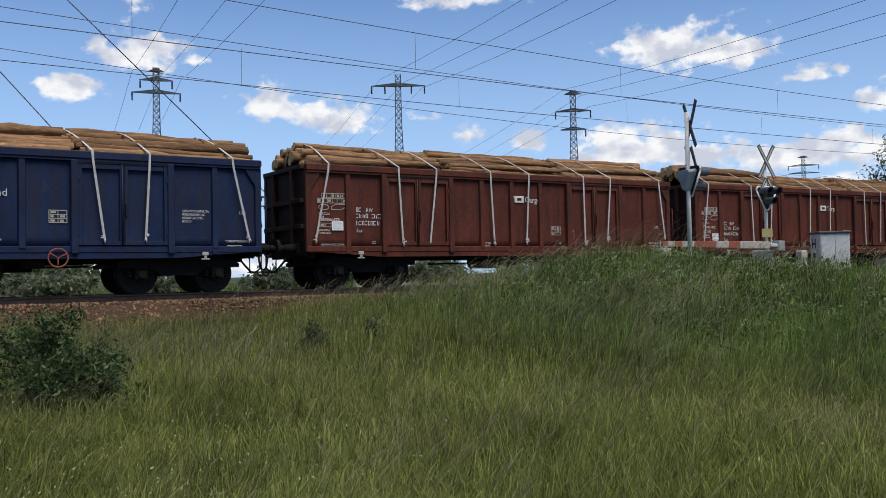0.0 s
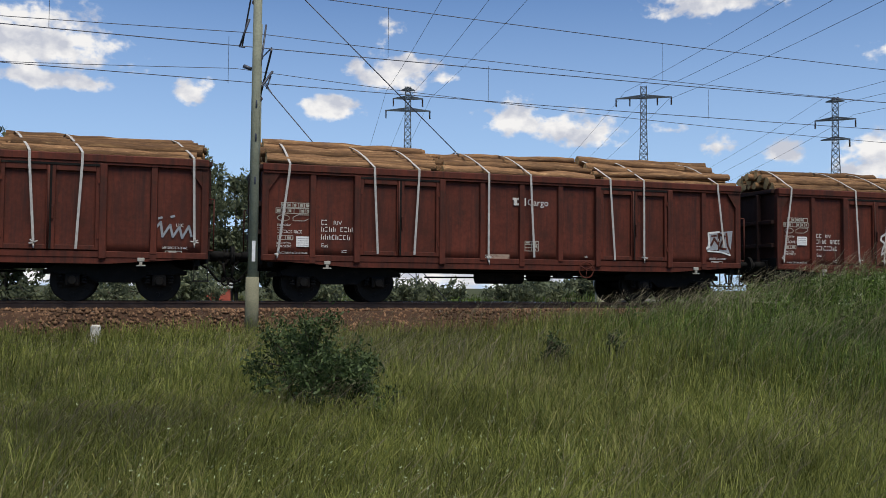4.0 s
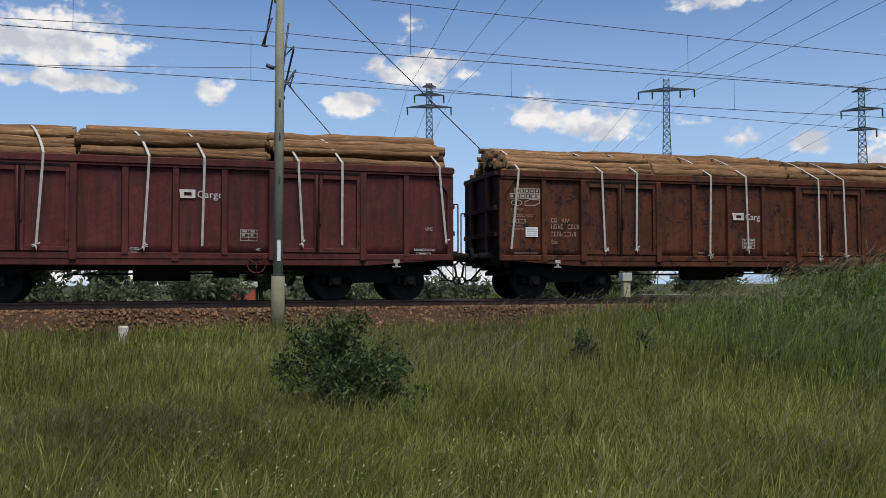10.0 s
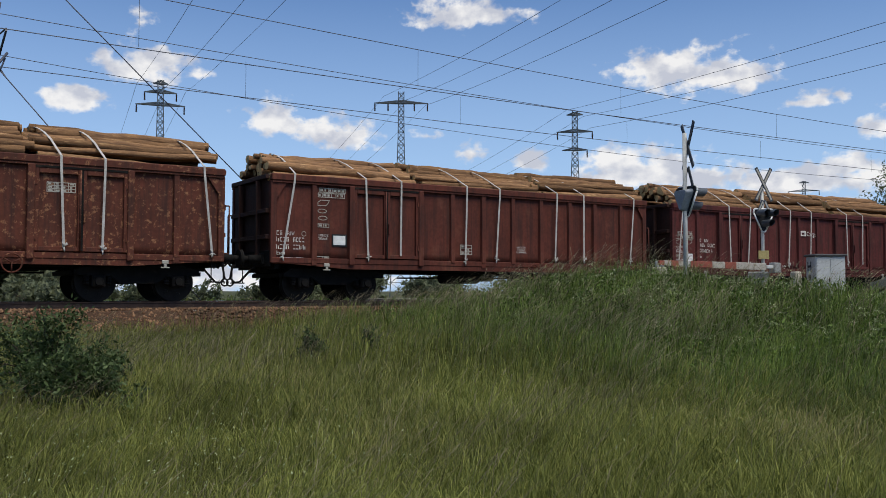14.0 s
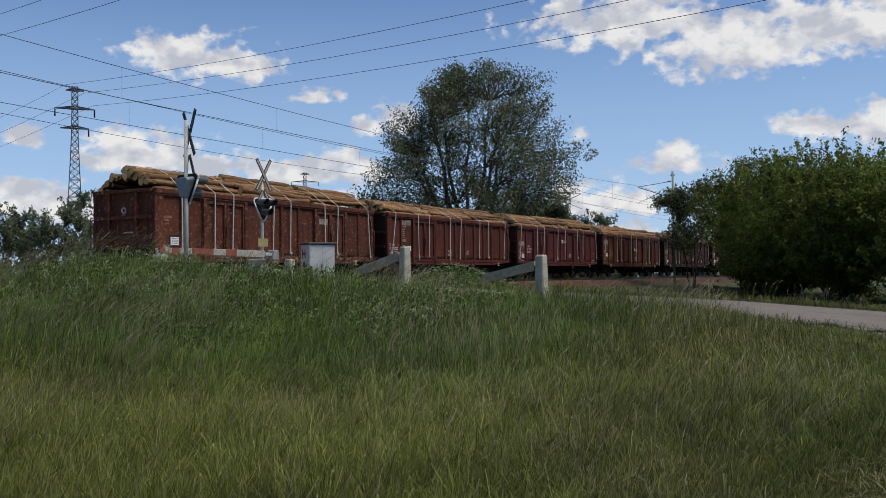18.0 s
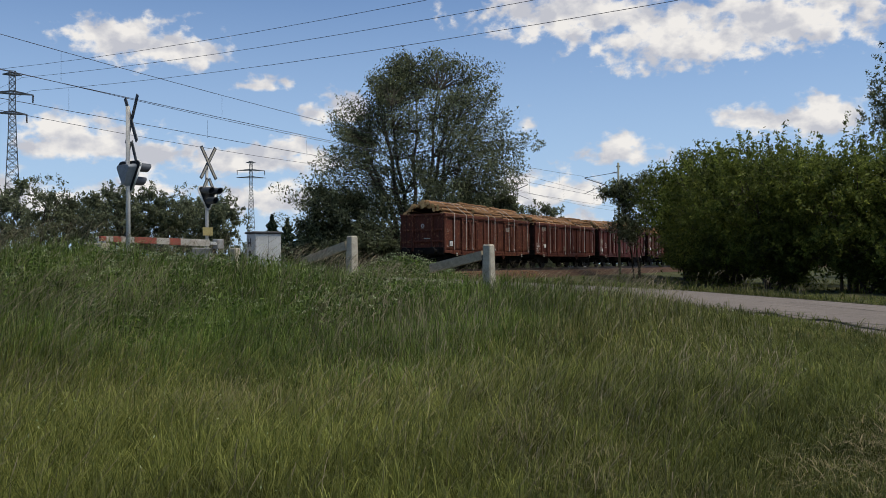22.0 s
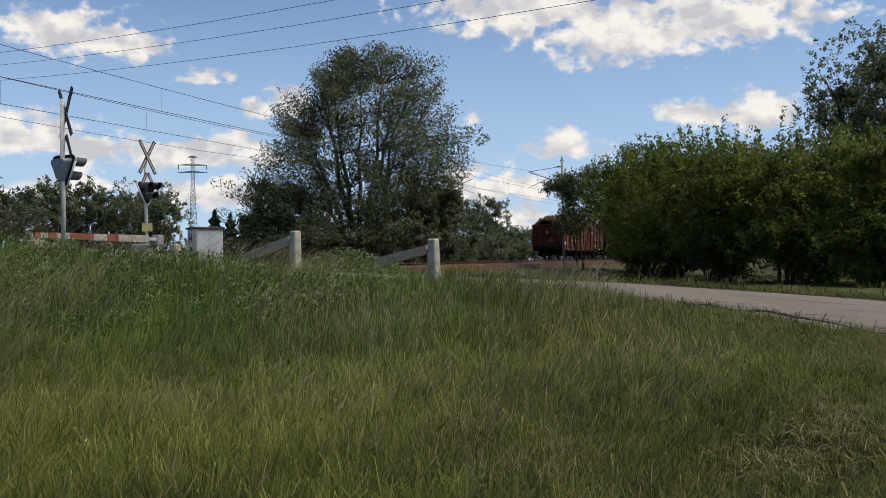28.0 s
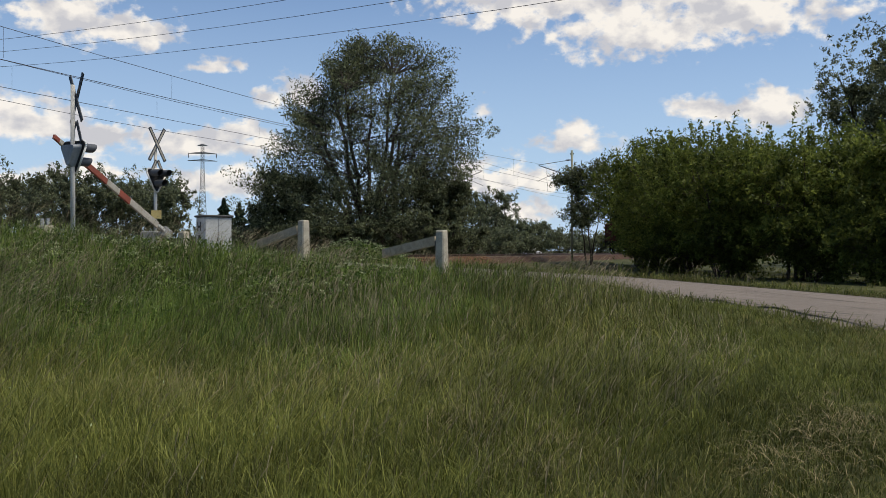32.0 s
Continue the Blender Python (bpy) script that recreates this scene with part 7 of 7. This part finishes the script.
def build_willow(x, y):
    """A broad old willow: many stems from one stool, a lopsided crown built of leaf clumps, thinner towards the top."""
    rng = np.random.default_rng(403)
    t = thing("willow_tree", pose(x, y, float(ground_z(x, y)) - .1), label="large spreading willow beyond the railway", category="tree")
    out = math.atan2(y, x) + math.pi / 2                # the side on which the crown hangs low
    hs = [0, .5, 2.4, 4.8, 6.4, 8.4, 10.4, 12.6, 14.4, 15.9, 16.9]
    low = [5.8, 6.9, 8.4, 9.9, 9.1, 8.1, 7.1, 5.8, 3.8, 2.4, 1.0]
    high = [5.2, 5.6, 6.0, 6.6, 7.6, 8.1, 8.2, 7.4, 6.2, 4.8, 3.2]
    n = 1000
    h = 16.9 * rng.uniform(.03, 1.0, n) ** .9
    phi = rng.uniform(0, 6.28, n)
    k = .5 + .5 * np.cos(phi - out)
    reach = (np.interp(h, hs, low) * k + np.interp(h, hs, high) * (1 - k)) * (.94 + .10 * np.sin(phi * 5 + h * 1.3) + .10 * np.sin(phi * 3 - h * .8))
    r = reach * np.sqrt(rng.uniform(.22, 1.08, n))
    C = np.stack([r * np.cos(phi), r * np.sin(phi), h], 1)
    pcs, stems = [], []
    for j in range(11):
        a = 6.28 * j / 11 + rng.uniform(-.3, .3)
        spread, top = rng.uniform(.25, .62), rng.uniform(9, 14.5)
        line = [np.array([.5 * math.cos(a), .5 * math.sin(a), 0])]
        for q in range(1, 7):
            u = q / 6
            line.append(np.array([math.cos(a) * (.5 + spread * 8 * u ** 1.15), math.sin(a) * (.5 + spread * 8 * u ** 1.15), top * u]) + rng.normal(0, .16, 3))
            pcs.append((line[-2], line[-1], .26 * (1 - .8 * (q - 1) / 6), .26 * (1 - .8 * u)))
        stems += line[1:]
    S = np.array(stems)
    for c in C:
        d = np.linalg.norm(S - c, axis=1) + np.where(S[:, 2] > c[2] - .3, 4.0, 0)
        b = S[int(np.argmin(d))]
        m = (b + c) / 2 + np.array([0, 0, .25])
        pcs += [(b, m, .035, .022), (m, c, .022, .008)]
    part("trunk", tubes("trunk", pcs, M["bark"], 6), M["bark"], t)
    per = np.where(h > 10.5, 88, np.where(h > 7, 125, 175))
    idx = np.repeat(np.arange(n), per)
    size = rng.uniform(.45, .95, n)[idx]
    v = rng.normal(size=(len(idx), 3))
    v *= (size * rng.random(len(idx)) ** .25 / np.linalg.norm(v, axis=1))[:, None]
    grow = np.stack([np.cos(phi), np.sin(phi), np.full(n, .9)], 1)[idx]
    P = C[idx] + v * np.array([1, 1, .75]) + grow * ((v * grow).sum(1) * .35)[:, None]
    P = P[P[:, 2] > .1]
    foliage("crown", M["willow"], P, .105, rng, t)


def build_shrubs():
    # the thicket that hides the line on the right, tall shrubs in two loose rows with undergrowth at their feet
    row = [(78, 11.0, 8.4, 6), (73, 9.9, 8.6, 5.5), (65, 7.6, 9.4, 11.5), (58, 5.6, 8.6, 12), (53, 2.8, 8.0, 11.5), (49.5, -1.0, 7.4, 11), (47, -5.5, 7.2, 11), (46, -10.5, 7.2, 11), (46, -16.5, 7.4, 11), (77, 8.4, 9.5, 9), (67, 2.5, 9.4, 12), (60, -4.0, 9.0, 12), (57, -11, 8.6, 12)]
    for k, (x, y, h, w) in enumerate(row):
        build_tree(x, y, h, w, 300 + k, "dense green shrub in the thicket beside the lane", 40000 if k < 10 else 18000, .105, "bush", .14, 8, .0, "shrub", "shrub", .10, 60, .5, "thicket shrubs", .4, 26)
    for k, (x, y) in enumerate(((66, 7.6), (60.5, 5.6), (55, 2.5), (51, -1.2), (48, -4), (46, -8), (45, -13), (68, 7.5))):
        build_tree(x - 4.2, y - .4, 3.6, 6.8, 340 + k, "low leafy undergrowth at the foot of the thicket", 15000, .10, "bush", .05, 8, .0, "shrub", "undergrowth_shrub", .13, 40, .4, "thicket undergrowth")
    build_tree(*polar(-6.6, 95), 24.0, 18.5, 401, "tall poplar rising behind the thicket", 85000, .15, "willow", .45, 3, .1, "tree", "poplar_tree", .06, 60, .8, "", .5)
    build_tree(*polar(10.9, 71), 9.6, 8.6, 402, "slender tree with ragged crown beside the line", 17000, .10, "willow", .10, 3, .36, "tree", "tree", .12, 30, .3)
    build_willow(*polar(24.55, 70))
    for k, (deg, d, h, w) in enumerate(((29.6, 68, 7.6, 9.0), (20.0, 70, 7.6, 8.0), (26.4, 63, 3.4, 7.5), (22.8, 63, 3.6, 7.5), (28.5, 63, 3.2, 7), (31.2, 72, 3.4, 7), (18.9, 76, 3.0, 6))):
        build_tree(*polar(deg, d), h, w, 410 + k, "leafy willow shrub at the foot of the big tree", 26000 if k < 2 else 9000, .115, "willow", .10, 6, .0, "shrub", "willow_shrub", .10, 60, .5, "willow shrubs")
    rng = random.Random(9)
    for k in range(16):
        x = -16 + k * 4.4 + rng.uniform(-1, 1)
        if 15 < x < 28 or abs(x - 3.9) < 2.2:
            continue
        build_tree(x, 35 + rng.uniform(-1.5, 3), rng.choice((.75, .95, 1.15, 1.4, 1.6)) * rng.uniform(.92, 1.08) * (.75 if 7 < x < 15 else 1), rng.uniform(5, 7), 360 + k, "low green bush behind the track", 5200, .11, "far", .05, 7, .0, "shrub", "low_bush", .12, 30, .4, "bushes behind the track")


def build_far_trees():
    rng = random.Random(31)
    k = 0
    # broken belt of woodland behind the line, seen over and between the wagons
    belt = [(d, rng.uniform(105, 130), rng.uniform(9.4, 12.0)) for d in (36.8, 38.2, 39.7, 41.3, 42.7, 44.1, 45.5, 47.0, 48.7, 50.4, 52.2)]
    for deg, d, h in belt:
        x, y = polar(deg, d)
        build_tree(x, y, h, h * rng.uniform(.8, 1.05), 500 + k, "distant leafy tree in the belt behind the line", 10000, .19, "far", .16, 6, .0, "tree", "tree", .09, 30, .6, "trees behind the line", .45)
        k += 1
    for deg, d, h, w in ((84.5, 62, 9.2, 7.5), (88.5, 58, 9.8, 8.0), (92.5, 52, 8.2, 7), (97, 55, 9.5, 8), (101.5, 60, 9.0, 8), (107, 55, 9, 8), (79.0, 62, 8.5, 7.5), (81, 66, 4.6, 6.5), (79.5, 60, 2.0, 6), (66, 70, 1.15, 6), (62, 66, 2.0, 6), (57, 75, 1.8, 6), (16.6, 150, 12.2, 9), (18.2, 150, 11.0, 9), (20.4, 150, 9.5, 8.5), (15.0, 170, 7, 10), (14.0, 175, 6.5, 10), (17.4, 140, 8, 9), (22.5, 170, 8, 9), (27.5, 150, 5.5, 9), (30.5, 140, 5, 9)):
        x, y = polar(deg, d)
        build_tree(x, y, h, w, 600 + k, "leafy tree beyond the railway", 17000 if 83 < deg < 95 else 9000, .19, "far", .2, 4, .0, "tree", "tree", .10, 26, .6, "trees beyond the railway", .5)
        k += 1
    for i in range(13):                                # low hedge that closes the view under the trees
        deg = 10.5 + i * 2.05
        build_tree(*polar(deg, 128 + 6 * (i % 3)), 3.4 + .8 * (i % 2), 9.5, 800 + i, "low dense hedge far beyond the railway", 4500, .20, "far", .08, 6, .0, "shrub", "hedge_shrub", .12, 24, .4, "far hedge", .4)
    for deg, d, h in ((33.56, 190, 11.6), (32.63, 195, 11.0), (31.8, 205, 9.5), (34.4, 200, 8), (31.0, 200, 8), (16.2, 170, 7), (15.0, 170, 6.5)):
        build_spruce(*polar(deg, d), h, 700 + k)
        k += 1


def build_spruce(x, y, h, seed):
    rng = np.random.default_rng(seed)
    t = thing("spruce_tree", pose(x, y, float(ground_z(x, y)) - .1), label="small dark spruce on the skyline", category="tree", group="spruces on the skyline")
    part("trunk", rod((0, 0, 0), (0, 0, h * .95), .16, .03, 7), M["bark"], t)
    n = 5200
    u = rng.random(n) ** .8
    r = (1 - u) * h * .55 * rng.uniform(.1, 1.0, n) ** .35 * (.75 + .3 * np.sin(u * 40))
    a = rng.uniform(0, 6.28, n)
    C = np.stack([r * np.cos(a), r * np.sin(a), h * (.08 + .92 * u) - r * .25], 1)
    foliage("crown", M["conifer"], C, .28, rng, t)


def build_briar(x, y, w, h, seed, label, leaves=9000):
    rng = np.random.default_rng(seed)
    z0 = float(ground_z(x, y))
    b = thing("briar_bush", pose(x, y, z0), label=label, category="bush", group="bushes in the meadow")
    pcs, tips = [], []
    rr = random.Random(seed)
    for k in range(46):
        a, e = rr.uniform(0, 6.28), rr.uniform(.1, 1.15)
        top = Vector((math.cos(a) * w * .5 * e, math.sin(a) * w * .5 * e, h * rr.uniform(.35, 1.0) * (1.08 - .5 * e * e)))
        mid = top * .5 + Vector((0, 0, h * .22))
        pcs.append(((top.x * .1, top.y * .1, -.05), mid, .012, .008))
        pcs.append((mid, top, .008, .004))
        tips += [mid, top, mid.lerp(top, .5), mid.lerp(top, .75), top + Vector((rr.uniform(-.1, .1), rr.uniform(-.1, .1), .05))]
    part("stem", tubes("stem", pcs, M["bark"], 5), M["bark"], b)
    T = np.array([tuple(v) for v in tips])
    C = T[rng.integers(0, len(T), leaves)] + rng.normal(size=(leaves, 3)) * w * .042
    C[:, 2] = np.maximum(C[:, 2], .02)
    foliage("foliage", M["rose"], C, .030, rng, b)


def build_weeds():
    """Leafy umbel plants along the bank and the lane."""
    rng = np.random.default_rng(77)
    C, U, n = [], [], 900
    x = rng.uniform(9.5, 17.6, n)
    y = rng.uniform(6.5, 18.5, n)
    keep = (np.exp(-(((x - 14.8) / 2.6) ** 2)) > rng.random(n))
    x, y = x[keep], y[keep]
    stems, k0 = [], 0
    for xx, yy in zip(x, y):
        zz = float(ground_z(xx, yy))
        hh = rng.uniform(.45, .78) * (.62 if yy < 10.5 else 1.0)
        m = 44
        c = np.stack([xx + rng.normal(0, .13, m), yy + rng.normal(0, .13, m), zz + hh * rng.uniform(.15, .85, m)], 1)
        C.append(c)
        for q in range(int(rng.integers(0, 5))):
            U.append((xx + rng.normal(0, .12), yy + rng.normal(0, .12), zz + hh * rng.uniform(.9, 1.12)))
    for q in range(150):                                # a pale flowering clump across the road
        xx, yy = 26.0 + rng.normal(0, .55), 12.4 + rng.normal(0, 1.1)
        zz = float(ground_z(xx, yy))
        hh = .72 * math.exp(-((xx - 26) / .9) ** 2 - ((yy - 12.4) / 1.7) ** 2) + .12
        C.append(np.stack([xx + rng.normal(0, .15, 40), yy + rng.normal(0, .15, 40), zz + hh * rng.uniform(.1, .95, 40)], 1))
        U += [(xx + rng.normal(0, .12), yy + rng.normal(0, .12), zz + hh * rng.uniform(.9, 1.1)) for u in range(3)]
    C = np.concatenate(C)
    V, F, S = leaf_quads(C, np.full(len(C), .045), rng)
    tagged(new("umbel_plants", raw_mesh("umbel_plants", V, F, S, M["weed"])), "lush green leafy weeds on the bank of the ramp", "weeds", kind="stuff")
    U = np.array(U)
    m = 9
    d = rng.normal(size=(len(U), m, 3)) * np.array([.038, .038, .010])
    P = (U[:, None] + d).reshape(-1, 3)
    V, F, S = leaf_quads(P, np.full(len(P), .014), rng, .1)
    tagged(new("umbel_flowers", raw_mesh("umbel_flowers", V, F, S, M["umbel"])), "small greenish white umbel flowers among the weeds", "flowers", kind="stuff")
    # daisies scattered in the meadow
    fx, fy = field_points(1500, 5, 18, -5, 120, rng, 1.0)
    gx, gy = field_points(750, 4.7, 8.5, 62, 112, rng, 1.0)
    fx, fy = np.concatenate([fx, gx]), np.concatenate([fy, gy])
    ok = ~no_grass(fx, fy) & (np.sin(fx * .7) * np.sin(fy * .9 + 1) > -.1)
    fx, fy = fx[ok], fy[ok]
    P = np.stack([fx, fy, ground_z(fx, fy) + grass_height(fx, fy) * rng.uniform(.75, 1.05, len(fx))], 1)
    V, F, S = leaf_quads(np.repeat(P, 2, 0), np.full(len(P) * 2, .011), rng, .1)
    tagged(new("meadow_flowers", raw_mesh("meadow_flowers", V, F, S, M["umbel"])), "tiny white meadow flowers scattered in the grass", "flowers", kind="stuff")


def build_straw():
    """Cut grass lying in loose drifts beside the trodden strip."""
    rng = np.random.default_rng(5)
    X, Y = [], []
    for cx, cy, r, n in ((6.8, 2.2, .45, 260), (6.0, 1.5, .35, 140), (7.1, -.4, .45, 260), (6.2, 0, .4, 150)):
        X.append(rng.normal(cx, r, n))
        Y.append(rng.normal(cy, r * .5, n))
    x, y = np.concatenate(X), np.concatenate(Y)
    n = len(x)
    P = np.stack([x, y, ground_z(x, y) + grass_height(x, y) * rng.uniform(.15, .6, n)], 1)
    a = rng.uniform(0, 6.28, n)
    ln = rng.uniform(.12, .34, n)
    lean = np.stack([np.cos(a) * ln, np.sin(a) * ln, np.zeros(n)], 1)
    blades(P, np.full(n, .05), rng.uniform(.003, .006, n), lean, a + 1.57, M["straw"], "cut_straw", "loose drift of pale cut straw on the grass", "straw")


build_meadow()
build_straw()
build_weeds()
build_briar(1.9, 10.75, 1.5, 1.12, 41, "broad briar bush sunk in the meadow grass", 8500)
build_briar(2.35, 10.3, .9, .55, 44, "low briar bush sunk in the meadow grass", 2200)
build_briar(6.26, 13.5, .55, .66, 42, "small briar bush standing in the meadow", 1600)
build_briar(7.56, 13.95, .5, .55, 43, "small sapling bush standing in the meadow", 900)
build_shrubs()
build_far_trees()


# ---- beyond the line ----
def build_car(x, y, yaw):
    c = thing("parked_car", pose(x, y, float(ground_z(x, y)), 0, 0, yaw), label="small white car far beyond the railway", category="car")
    bm = bmesh.new()
    prof = [(-2.0, .3), (-2.05, .75), (-1.5, .88), (-1.0, 1.38), (.5, 1.42), (1.1, .92), (1.9, .80), (2.0, .3)]
    a = [bm.verts.new((p, -.82, q)) for p, q in prof]
    b = [bm.verts.new((p, .82, q)) for p, q in prof]
    bm.faces.new(a[::-1])
    bm.faces.new(b)
    for k in range(len(prof)):
        bm.faces.new((a[k], a[(k + 1) % 8], b[(k + 1) % 8], b[k]))
    bmesh.ops.recalc_face_normals(bm, faces=bm.faces[:])
    part("body", bm, M["carw"], c)
    for s in (-.825, .825):
        part("side_window", box(-.95, s - .004, .92, .75, s + .004, 1.28), M["glass"], c)
        for wx in (-1.25, 1.25):
            part("wheel", rod((wx, s - .06, .31), (wx, s + .06, .31), .31, .31, 16), M["black"], c)


build_car(*polar(14.6, 165), 52)
hut = thing("trackside_hut", pose(3.9, 47.3, -.75, 0, 0, -4), label="small red hut with a pale roof beyond the railway", category="hut")
part("wall", box(-.62, -.5, 0, .62, .5, .98), M["hut"], hut)
part("roof", box(-.72, -.6, .984, .72, .6, 1.28, .03), M["cabinet"], hut, "pale flat roof")


# ---- what moves ----
def motions():
    times = [k * .5 for k in range(65)]
    for index, ob in WAGONS:
        rows = []
        for t in times:
            s = rear_of_train(t) + PITCH * index + BODY / 2
            p = track(s)
            rows.append((t, pose(p.x, p.y, 0, 0, 0, heading(s))))
        walk(ob, rows)
    step = 1 / 15
    for ws, ax in WHEELSETS:
        rows = []
        for k in range(481):
            t = k * step
            rows.append((t, pose(ax, 0, .46, 0, math.degrees((rear_of_train(t) - rear_of_train(0)) / .46), 0)))
        walk(ws, rows)
    # the barrier lifts once the train is clear
    lift = [(0, 0), (28.9, 0), (29.1, .3), (29.5, 3.2), (30, 7.4), (30.5, 11.1), (31, 14.4), (31.5, 18.4), (32, 22.0)]
    walk(BOOM, [(t, pose(0, -.34, 1.12, 0, a, 0)) for t, a in lift])


motions()
